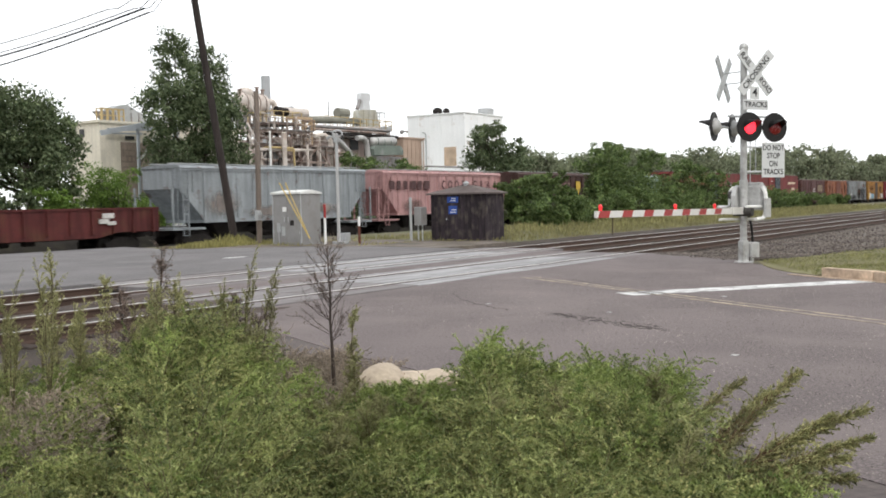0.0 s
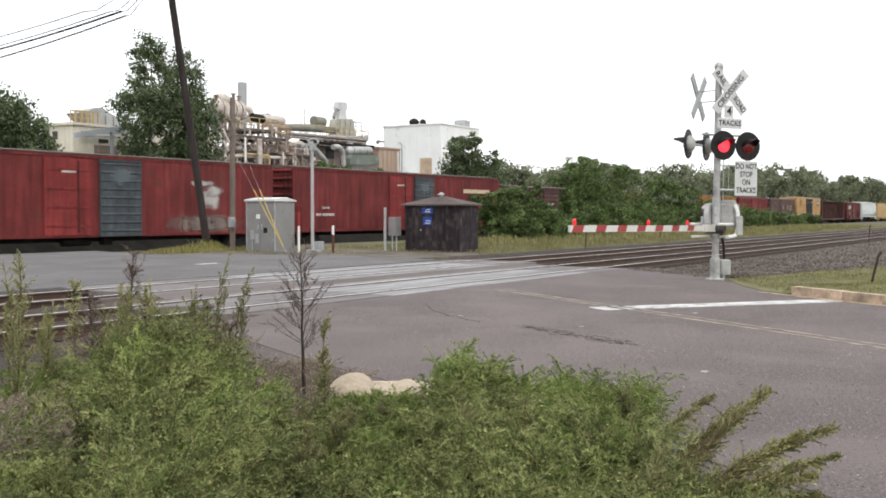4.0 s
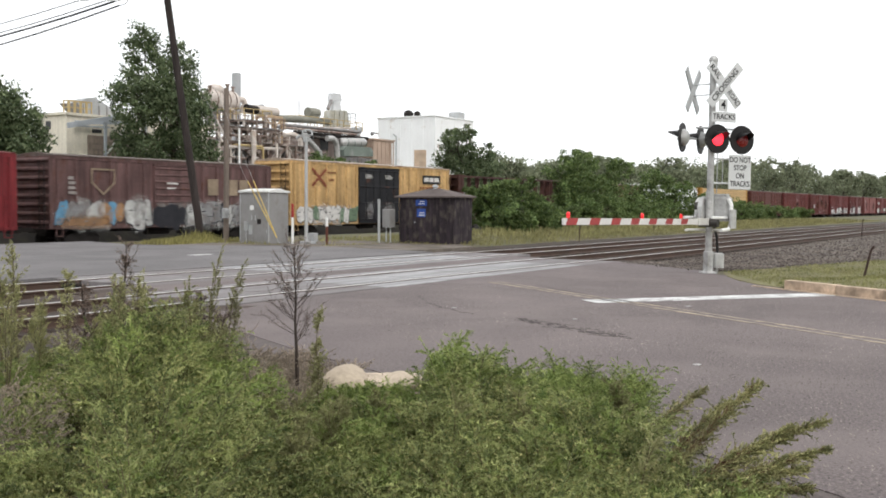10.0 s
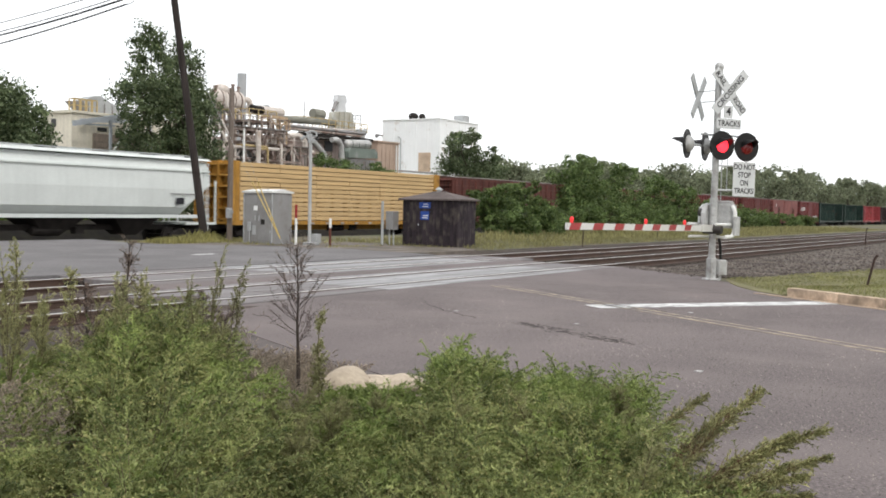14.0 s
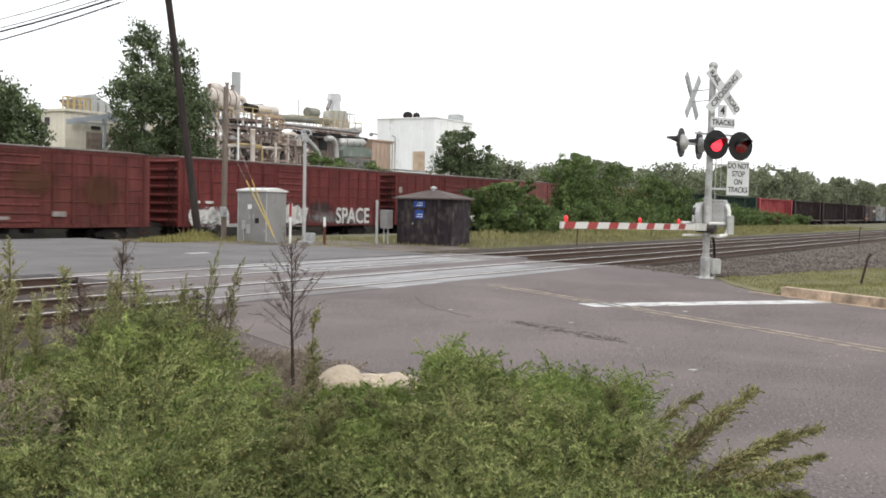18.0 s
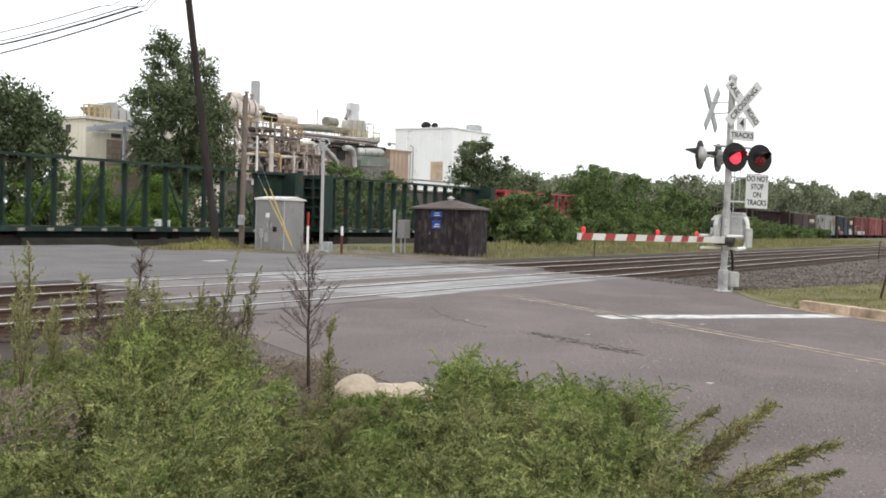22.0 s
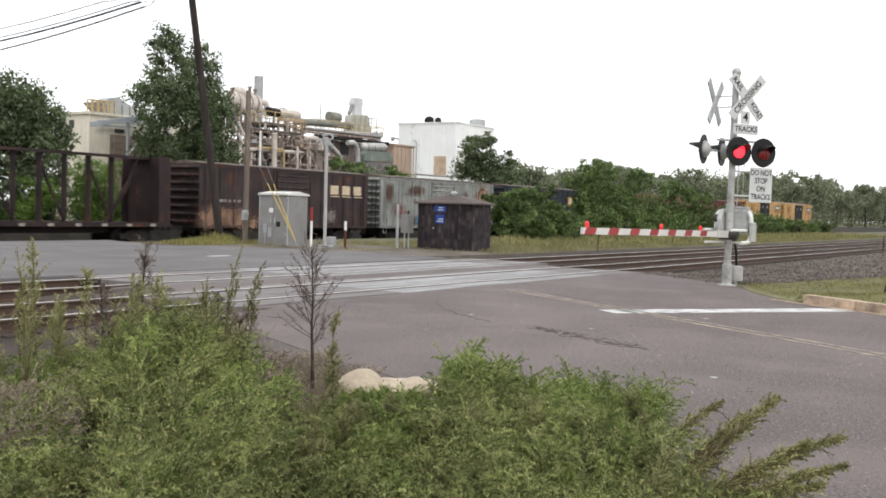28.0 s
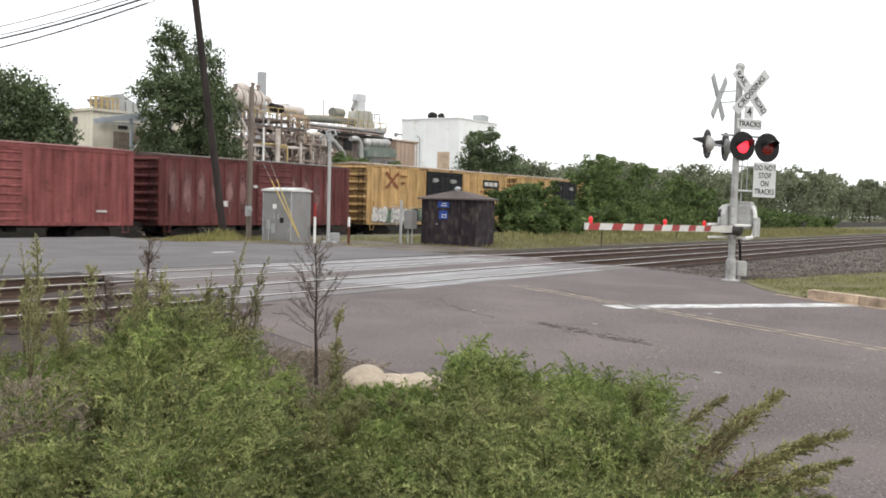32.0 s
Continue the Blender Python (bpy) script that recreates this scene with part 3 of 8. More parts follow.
part("foot", Geo().box(-0.15, 0.15, -0.15, 0.15, -0.05, 0.04, 0.02).box(-0.09, 0.09, -0.09, 0.09, 0.04, 0.5, 0.02).turn([(0, 0.12), (0.06, 0.1), (0.45, 0.085), (0.55, 0.075)], (0, 0, 0.03), (0, 0, 1), 8), SILVER, signal, "flared cast foot")
part("junction_box", Geo().box(0.1, 0.36, -0.12, 0.14, 0.12, 0.46, 0.03).box(0.2, 0.26, -0.03, 0.03, 0, 0.1), SILVER, signal, "silver junction box")
part("conduit", Geo().pipe([(0.26, 0.02, 0.45), (0.24, 0.03, 0.8), (0.16, 0.06, 1.15)], 0.03), BLACK, signal, "black cable conduit")
BUCK = surface("sign_white", (0.58, 0.59, 0.59), 0.45, vary=0.06, size=3, fine=20, bump=0.02)
buck = part("crossbuck", Geo().rod((0, 0.03, 4.12), (0.2, -0.11, 4.12), 0.02).rod((0, 0.03, 4.34), (0.2, -0.11, 4.34), 0.02), GALV, signal, "crossed white boards on brackets")
for s, a, b in ((1, "CROSSING", ""), (-1, "RAIL", "ROAD")):
    blade = part("blade", Geo().box(-0.61, 0.61, -0.012, 0.012, -0.115, 0.115, 0.004), BUCK, buck, "white reflective board", pose(0.2, -0.14 - (0.026 if s > 0 else 0), 4.24, 0, -48 * s, 0))
    if b:
        words(a, 0.18, LETTER, blade, pose(-0.38, -0.0145, 0, 90))
        words(b, 0.17, LETTER, blade, pose(0.385, -0.0145, 0, 90), squeeze=0.88)
    else:
        words(a, 0.185, LETTER, blade, pose(0, -0.0145, 0, 90), squeeze=1.08)
tr = part("track_count_sign", Geo().box(-0.11, 0.13, -0.16, -0.14, 3.86, 4.14, 0.004).box(-0.3, 0.36, -0.165, -0.145, 3.62, 3.85, 0.004), BUCK, signal, "white plates reading 4 TRACKS", pose(0.17, 0, -0.21))
words("4", 0.26, LETTER, tr, pose(0.01, -0.1625, 4.0, 90))
words("TRACKS", 0.165, LETTER, tr, pose(0.03, -0.1675, 3.735, 90))
st = part("stop_sign_plate", Geo().box(-0.305, 0.305, -0.16, -0.145, 2.02, 2.8, 0.004).rod((-0.66, 0, 2.7), (0, -0.145, 2.7), 0.02).rod((-0.66, 0, 2.15), (0, -0.145, 2.15), 0.02), BUCK, signal, "white plate reading DO NOT STOP ON TRACKS", pose(0.68, 0, -0.11))
for k, w in enumerate(("DO NOT", "STOP", "ON", "TRACKS")):
    words(w, 0.172, LETTER, st, pose(0, -0.1625, 2.68 - 0.18 * k, 90), squeeze=0.84)
part("cross_arm", Geo().rod((-0.42, 0, 3.27), (0.75, 0, 3.27), 0.024).rod((0.04, 0, 3.27), (0.04, -0.12, 3.03), 0.03).rod((0.72, 0, 3.27), (0.72, -0.12, 3.07), 0.03).box(-0.09, 0.09, -0.09, 0.09, 2.92, 3.04, 0.01).rod((0, 0, 3.03), (0.72, 0, 3.03), 0.03), GALV, signal, "grey cross arm")
shutter_a = lamp_unit(signal, pose(0.05, -0.16, 3.03), True)
shutter_b = lamp_unit(signal, pose(0.72, -0.16, 3.03), True)
TURN2 = 29.0 + 180      # the pair for the other side of the crossing
back = part("back_arm", Geo().rod((-0.56, 0, 3.04), (0.36, 0, 3.04), 0.025).rod((0, -0.35, 3.04), (0, 0, 3.04), 0.03), GALV, signal, "arm of the rear lamp pair", pose(0, 0, 0))
back.matrix_basis = pose(-0.42, 0.17, 0, 0, 0, TURN2)
for x in (-0.56, 0.36):
    lamp_unit(back, pose(x, -0.06, 3.04, 0, 0, 11), False)
rb = part("rear_crossbuck", Geo().rod((0, 0, 4.12), (0.1, 0.38, 4.12), 0.012), GALV, signal, "rear crossbuck on thin brackets", pose(-0.34, 0.22, -0.12, 0, 0, TURN2 + 6))
part("bracket", Geo().rod((0, 0, 4.36), (0.1, 0.38, 4.36), 0.012), GALV, rb)
for s in (1, -1):
    part("blade", Geo().box(-0.61, 0.61, -0.012, 0.012, -0.1, 0.1, 0.004), GALV, rb, "", pose(0, -0.02 - (0.026 if s > 0 else 0), 4.24, 0, -48 * s, 0))
# gate mechanism in the railway's own axes
mech = part("gate_mechanism", Geo().box(0.06, 0.46, -0.4, 0.28, 1.28, 1.84, 0.05).box(0.1, 0.4, -0.34, 0.0, 1.84, 1.9, 0.02).rod((0, 0, 1.15), (0, 0, 1.95), 0.095, n=14), SILVER, signal, "silver gate machine behind the mast", pose(0, 0, -0.1, 0, 0, 36.87))
part("pivot_hub", Geo().rod((-0.06, 0.2, 1.25), (-0.06, -0.22, 1.25), 0.11, n=14).rod((-0.1, 0.3, 1.62), (-0.1, 0.16, 1.62), 0.09, n=12), surface("greasy_steel", (0.07, 0.065, 0.06), 0.6, metal=0.3), mech, "dark greasy pivot hub")
part("crank_plate", Geo().slab([(-0.28, 1.3), (-0.04, 1.3), (-0.04, 1.78), (-0.16, 1.8), (-0.28, 1.6)], "y", 0.1, 0.2), SILVER, mech)
part("gate_support", Geo().pipe([(-0.75, 0.34, 1.36), (0.06, 0.34, 1.36), (0.08, 0.34, 1.72), (0.12, 0.26, 1.8)], 0.03, 6), WHITEP, mech, "white tubular support arm")
part("gate_support", Geo().pipe([(-0.75, 0.3, 1.08), (0.06, 0.1, 1.08), (0.06, -0.36, 1.08)], 0.03, 6), WHITEP, mech, "white tubular support arm")
part("gate_support", Geo().pipe([(-0.75, -0.28, 1.36), (0.04, -0.36, 1.36), (0.04, -0.4, 1.36)], 0.03, 6), WHITEP, mech, "white tubular support arm")
part("counterweight_arm", Geo().pipe([(-0.3, -0.36, 1.08), (0.05, -0.44, 1.1), (0.05, -0.48, 1.3), (0.05, -0.48, 1.66), (0.08, -0.4, 1.78)], 0.04, 8), WHITEP, mech, "white counterweight arm")
part("counterweight", Geo().box(0.0, 0.34, -0.52, -0.44, 1.12, 1.55, 0.02), SILVER, mech, "steel counterweight")
GATE_W = surface("gate_white", (0.62, 0.61, 0.58), 0.5, vary=0.1, size=2, fine=15)
arm = part("gate_arm", Geo().slab([(-7.9, 1.215), (-0.2, 1.2), (-0.2, 1.33), (-7.9, 1.325)], "y", -0.02, 0.02).bar((-0.9, 0, 1.27), (0.4, 0, 1.27), 0.08, 0.16), GATE_W, mech, "white gate arm with slanted red stripes")
for k in range(7):
    x = -7.82 + 0.96 * k
    part("stripe", Geo().slab([(x - 0.02, 1.213), (x + 0.4, 1.213), (x + 0.48, 1.327), (x + 0.06, 1.327)], "y", -0.0235, 0.0235), REDP, arm, "red reflective stripe")
for x in (-7.7, -4.3, -2.0):
    part("gate_lamp", Geo().rod((x, 0, 1.325), (x, 0, 1.36), 0.03).ball((x, 0, 1.39), 0.042, 12, 8, (0.85, 0.85, 1)), GATELED, arm, "small glowing red lamp")

# ---- huts, cabinets and posts by the far side ----
SHEDW = surface("dark_siding", (0.040, 0.030, 0.036), 0.75, vary=0.4, size=1.2, fine=14, bump=0.3, second=(0.125, 0.105, 0.088), amount=0.4, streak=0.5)
SHEDR = surface("shed_roofing", (0.125, 0.102, 0.096), 0.85, vary=0.3, size=2, fine=20, bump=0.4)
BLUEP = surface("blue_plate", (0.03, 0.075, 0.3), 0.5, vary=0.15, size=3, fine=20)
shed = hold("signal_hut", "dark brown boarded signal hut with a low hipped roof", "hut", at=pose(34.6, 20.5, -0.012))
part("wall", Geo().box(0.03, 1.4, 0.03, 2.55, 0, 1.83), SHEDW, shed, "dark stained boarding")
bd = Geo().box(0, 0.03, -0.075, 0.075, 0.0, 1.83, 0.006).mesh("board", SHEDW)
for k in range(16):
    part("board", bd, None, shed, "", pose(0, 0.11 + 0.158 * k, 0))
for k in range(9):
    part("board", bd, None, shed, "", pose(0.1 + 0.156 * k, 0, 0, 0, 0, 90))
part("roof", Geo().add([(-0.12, -0.12, 1.82), (1.55, -0.12, 1.82), (1.55, 2.7, 1.82), (-0.12, 2.7, 1.82), (-0.12, -0.12, 1.88), (1.55, -0.12, 1.88), (1.55, 2.7, 1.88), (-0.12, 2.7, 1.88), (0.71, 1.1, 2.2), (0.71, 1.5, 2.2)], [(3, 2, 1, 0), (0, 1, 5, 4), (1, 2, 6, 5), (2, 3, 7, 6), (3, 0, 4, 7), (4, 5, 8), (5, 6, 9, 8), (6, 7, 9), (7, 4, 8, 9)]), SHEDR, shed, "dark felt hipped roof")
part("vent", Geo().rod((0.71, 1.3, 2.15), (0.71, 1.3, 2.27), 0.1, n=12).rod((0.71, 1.3, 2.26), (0.71, 1.3, 2.36), 0.17, 0.03, n=12), GALV, shed, "pale metal vent cap")
for z0, z1, y in ((1.5, 1.74, 1.5), (1.05, 1.38, 1.5)):
    pl = part("notice", Geo().box(-0.022, -0.016, y - 0.26 if z0 > 1.4 else y - 0.2, y + 0.26 if z0 > 1.4 else y + 0.2, z0, z1), BLUEP, shed, "blue enamel notice")
    for k in range(2):
        part("bar", Geo().box(-0.0245, -0.0205, y - 0.15, y + 0.12 - 0.05 * k, z0 + 0.06 + 0.09 * k, z0 + 0.09 + 0.09 * k), WHITEP, pl)
part("padlock", Geo().box(-0.03, -0.01, 1.78, 1.82, 0.82, 0.88), GALV, shed)

CABG = surface("grey_cabinet_paint", (0.26, 0.255, 0.25), 0.5, vary=0.12, size=1.5, fine=14, second=(0.22, 0.205, 0.195), amount=0.3)
cab = hold("equipment_cabinet", "grey steel equipment cabinet with pale domed lid", "cabinet", at=pose(30.6, 26.45, -0.012))
part("body", Geo().box(0, 1.2, 0, 1.45, 0.0, 1.98, 0.02), CABG, cab, "grey painted steel")
part("corner_trim", Geo().box(-0.012, 0.03, -0.012, 0.03, 0.06, 1.96).box(-0.012, 0.03, 1.42, 1.462, 0.06, 1.96), GALV, cab)
part("plinth", Geo().box(-0.05, 1.25, -0.05, 1.5, -0.02, 0.06), CONCRETE, cab, "concrete plinth")
for z in (0.4, 1.0, 1.6):
    part("hinge", Geo().rod((-0.03, 0.06, z), (-0.03, 0.06, z + 0.12), 0.015, n=6).rod((-0.03, 1.39, z), (-0.03, 1.39, z + 0.12), 0.015, n=6), GALV, cab)
part("conduit_box", Geo().box(-0.1, -0.02, 1.0, 1.18, 0.5, 0.85, 0.02).rod((-0.06, 1.09, 0.06), (-0.06, 1.09, 0.5), 0.02, n=6), GALV, cab, "small conduit box")
part("lid", Geo().slab([(-0.06, 1.98), (1.26, 1.98), (1.26, 2.03), (0.6, 2.14), (-0.06, 2.05)], "y", -0.05, 1.5), surface("pale_lid", (0.68, 0.68, 0.66), 0.5, vary=0.15, size=2), cab, "pale weathered lid")
for y in (0.05, 0.74):
    dr = part("door", Geo().box(-0.02, 0.0, y, y + 0.66, 0.12, 1.86, 0.008), CABG, cab)
    part("handle", Geo().box(-0.045, -0.02, y + (0.56 if y < 0.5 else 0.06), y + (0.6 if y < 0.5 else 0.1), 0.9, 1.1), GALV, dr)
part("notice", Geo().box(-0.027, -0.021, 0.72, 0.92, 1.3, 1.48), WHITEP, cab, "small white notice")
part("notice", Geo().box(-0.027, -0.021, 0.8, 0.98, 0.35, 0.72), GALV, cab)
part("vent_panel", Geo().box(-0.027, -0.021, 0.35, 0.55, 0.75, 0.95), DARK, cab)
for x in (0.1, 1.1):
    part("lifting_eye", Geo().rod((x, 0.3, 2.0), (x, 0.3, 2.16), 0.02), GALV, cab)
YELLOW = surface("guard_yellow", (0.56, 0.41, 0.13), 0.5, vary=0.2, size=3, fine=20)
for k, (dy, nm) in enumerate(((0.0, "a"), (0.3, "b"))):
    p, q = Vector((30.15, 25.65, 0.25)), Vector((30.15, 26.8 + dy, 2.4))
    w = hold("guy_wire", "guy wire with a split yellow plastic guard", "guy wire", "guy wires")
    part("guard", Geo().rod(p, q, 0.02, n=8), YELLOW, w, "yellow plastic guard")
    part("wire", Geo().rod(p - (q - p) * 0.15, q + (q - p) * 2.4, 0.004, n=5), GALV, w)

lp = hold("white_pole", "slim pale steel post with a small lamp head", "post", at=pose(31.6, 25.4, -0.012))
part("pole", Geo().rod((0, 0, 0), (0, 0, 4.3), 0.07, 0.06, n=14), surface("pale_pole", (0.42, 0.42, 0.415), 0.5, vary=0.15, size=2), lp)
part("base_box", Geo().box(-0.28, 0.1, -0.42, 0.16, 0.0, 0.1, 0.02).box(0.02, 0.3, -0.35, -0.05, 0.08, 0.42, 0.02), GALV, lp, "steel base with junction box")
part("arm", Geo().pipe([(-0.04, 0.08, 4.1), (-0.07, 0.14, 4.36), (0.02, -0.04, 4.42), (0.08, -0.2, 4.38), (0.09, -0.22, 4.2)], 0.036), GALV, lp, "bent steel conduit loop")
part("bracket", Geo().bar((-0.1, 0.24, 4.18), (0.1, -0.24, 4.22), 0.04, 0.05).box(-0.09, 0.09, -0.09, 0.09, 3.95, 4.12, 0.02), GALV, lp, "small cross bracket")
part("lamp_head", Geo().rod((-0.14, 0.36, 4.08), (-0.1, 0.22, 4.2), 0.06, 0.05, n=10), GALV, lp, "pale lamp head")
part("lamp_head", Geo().rod((0.09, -0.22, 4.2), (0.1, -0.24, 4.05), 0.045, 0.065, n=12), BLACK, lp, "dark lamp head")

meter = hold("meter_stand", "grey meter box on thin steel posts", "meter box", at=pose(34.1, 23.7, -0.012))
part("post", Geo().rod((0, 0, 0), (0, 0, 1.75), 0.055, n=8), GALV, meter)
part("post", Geo().rod((0.4, -0.28, 0), (0.4, -0.28, 0.65), 0.03, n=8), GALV, meter)
part("post", Geo().rod((0.25, -0.18, 0), (0.25, -0.18, 0.65), 0.03, n=8), GALV, meter)
part("box", Geo().box(0.1, 0.55, -0.42, -0.08, 0.62, 1.36, 0.02), CABG, meter, "grey meter box")
for n_, x, y, h, mats in (("marker_post", 31.2, 25.75, 1.55, (WHITEP, REDP)), ("marker_post", 31.35, 24.2, 1.05, (surface("rust_post", (0.13, 0.05, 0.035), 0.8), WHITEP))):
    mp_ = hold(n_, "white marker post with a red top" if mats[0] is WHITEP else "short rusty red marker post", "post", "marker posts", at=pose(x, y, -0.012))
    part("shaft", Geo().rod((0, 0, 0), (0, 0, h * 0.66), 0.05, n=10), mats[0], mp_)
    part("top", Geo().rod((0, 0, h * 0.66), (0, 0, h), 0.05, n=10), mats[1], mp_, "red top" if mats[1] is REDP else "pale cap")

up = hold("utility_pole", "tall dark leaning timber utility pole", "utility pole")
part("shaft", Geo().rod((31.65, 31.0, -0.1), (29.25, 31.0, 12.6), 0.165, 0.125, n=12), WOODPOLE, up, "dark weathered timber")
part("crossarm", Geo().bar((27.9, 30.6, 12.1), (30.4, 31.4, 12.1), 0.12, 0.14), WOODPOLE, up)
for k in range(3):
    part("insulator", Geo().rod((28.1 + 0.95 * k, 30.65 + 0.3 * k, 12.15), (28.1 + 0.95 * k, 30.65 + 0.3 * k, 12.4), 0.05, n=8), GALV, up)
pp = hold("stub_pole", "short grey timber post with a meter strapped to it", "post")
part("shaft", Geo().rod((31.3, 29.3, -0.05), (31.36, 29.3, 6.2), 0.115, 0.1, n=12), WOODGREY, pp)
part("meter", Geo().box(31.0, 31.2, 29.05, 29.25, 0.95, 1.35, 0.02).rod((31.1, 29.1, 1.2), (31.02, 28.95, 1.2), 0.09), GALV, pp, "grey meter")


def hang(p, q, sag, r, n=14):
    p, q = Vector(p), Vector(q)
    return Geo().pipe([p.lerp(q, k / n) - Vector((0, 0, sag * 4 * (k / n) * (1 - k / n))) for k in range(n + 1)], r, 5)


for p, q, r in (((27.2, 30.8, 8.95), (41.0, 82.0, 11.2), 0.032), ((27.0, 30.8, 9.08), (41.0, 82.0, 12.2), 0.04), ((26.5, 30.8, 9.0), (41.2, 82.0, 12.65), 0.02), ((25.3, 30.8, 8.8), (41.2, 82.0, 13.6), 0.018)):
    thing("overhead_wire", hang(p, q, 1.0, r), CABLE, "black overhead wire sagging from the pole", "wire", "overhead wires")
for p in ((27.2, 30.8, 8.95), (27.0, 30.8, 9.08), (26.5, 30.8, 9.0), (25.3, 30.8, 8.8)):
    q = Vector((29.6, 31.0, 10.8))
    thing("dropper_wire", Geo().pipe([p, Vector(p).lerp(q, 0.12) + Vector((0, 0, -0.12)), Vector(p).lerp(q, 0.5) + Vector((0, 0, 0.15)), q], 0.014, 5), CABLE, "thin black lead looping from wire to pole", "wire", "overhead wires")
RUSTROD = surface("rusty_rod", (0.055, 0.035, 0.03), 0.85)
for x, y, h, lean in ((23.0, 3.7, 0.7, 0.17), (43.0, 18.9, 0.75, 0.02), (60.0, 21.5, 0.8, 0.0), (58.0, 9.4, 0.9, 0.05)):
    thing("verge_post", Geo().pipe([(x, y, -0.15), (x, y - lean, h * 0.9), (x, y - lean - 0.06, h)], 0.026, 7), RUSTROD, "thin dark leaning steel post", "post", "lineside posts")

# ---- trees, shrubs and weeds ----
LEAF_OAK = leafy("leaves_dark", (0.045, 0.072, 0.032), (0.185, 0.225, 0.115), thin=0.25, patch=0.9, deep=0.5)
LEAF_MID = leafy("leaves_mid", (0.045, 0.082, 0.026), (0.19, 0.25, 0.085), thin=0.25, patch=0.9, deep=0.5)
# far wood: distance haze is mixed into these paler leaf colours
LEAF_HAZED = leafy("leaves_far", (0.15, 0.175, 0.115), (0.30, 0.325, 0.205), thin=0.5)
LEAF_BRIGHT = leafy("leaves_bright", (0.085, 0.15, 0.03), (0.2, 0.3, 0.065))
WEED = leafy("weed_leaves", (0.085, 0.118, 0.035), (0.37, 0.40, 0.155), thin=0.2, patch=2.2, deep=0.4)
PLUME = leafy("plume_leaves", (0.10, 0.11, 0.04), (0.38, 0.36, 0.16), thin=0.25, patch=4)
BROWN_TWIG = leafy("brown_twig_leaves", (0.10, 0.072, 0.06), (0.23, 0.175, 0.145), thin=0.1)
PALE_STALK = surface("dry_stalk", (0.29, 0.24, 0.21), 0.9)
WEED_SEED = leafy("weed_seed_heads", (0.21, 0.205, 0.07), (0.43, 0.41, 0.175), thin=0.2)
WEED_FRESH = leafy("weed_fresh", (0.12, 0.175, 0.045), (0.34, 0.40, 0.13), thin=0.25, patch=2.0)
DEAD = leafy("dead_stems", (0.25, 0.20, 0.15), (0.45, 0.375, 0.29), thin=0.2)
SPIRE = leafy("weed_spires", (0.19, 0.19, 0.085), (0.40, 0.39, 0.19), thin=0.35)
STALK = surface("weed_stalk", (0.12, 0.10, 0.055), 0.9)
BARK_STALK = surface("dark_stalk", (0.055, 0.042, 0.035), 0.9)


def leaf_quads(pos, size, rng, up=0.3, narrow=0.55, along=None):
    """Small four-cornered leaves at the given places, turned at random."""
    n = len(pos)
    d = rng.normal(size=(n, 3))
    d[:, 2] += up
    if along is not None:
        d = d * 0.55 + along * 1.1
    d /= np.linalg.norm(d, axis=1, keepdims=True)
    e = rng.normal(size=(n, 3))
    e -= d * np.sum(d * e, axis=1, keepdims=True)
    e /= np.linalg.norm(e, axis=1, keepdims=True)
    s = (size * rng.uniform(0.6, 1.3, n))[:, None]
    w = s * narrow
    fold = np.cross(d, e) * s * 0.12
    v = np.stack([pos - d * s * 0.5, pos + e * w * 0.5 + fold, pos + d * s * 0.5, pos - e * w * 0.5 + fold], 1).reshape(-1, 3)
    return v, np.arange(4 * n).reshape(-1, 4)


def crown_points(n, lobes, rng, shell=0.55, loose=1.0):
    """Points in clumps on the outer part of several ellipsoid lobes (centre, radii)."""
    vol = np.array([r[0] * r[1] * r[2] for _, r in lobes]) ** 0.67
    pick = rng.choice(len(lobes), size=max(n // 45, 10), p=vol / vol.sum())
    c = np.array([l[0] for l in lobes])[pick]
    r = np.array([l[1] for l in lobes])[pick]
    d = rng.normal(size=(len(pick), 3))
    d /= np.linalg.norm(d, axis=1, keepdims=True)
    k = rng.uniform(shell, 1.0, (len(pick), 1)) * rng.uniform(0.85, 1.12, (len(pick), 1))
    centres = c + d * r * k
    spread = np.mean(r, axis=1, keepdims=True) * rng.uniform(0.09, 0.2, (len(pick), 1)) * loose
    per = int(np.ceil(n / len(pick)))
    pts = np.repeat(centres, per, 0) + np.clip(rng.normal(size=(len(pick) * per, 3)), -1.45, 1.45) * np.repeat(spread, per, 0) * np.array([1, 1, 0.7])
    return pts


def limb(g, p, q, r, r2, bend, rng, n=5):
    p, q = Vector(p), Vector(q)
    last = p
    for k in range(1, n + 1):
        f = k / n
        nxt = p.lerp(q, f) + Vector(rng.normal(size=3) * bend * (1 if k < n else 0))
        g.rod(last, nxt, r + (r2 - r) * (f - 1 / n), r + (r2 - r) * f, n=7 if r > 0.2 else 4, caps=False)
        last = nxt


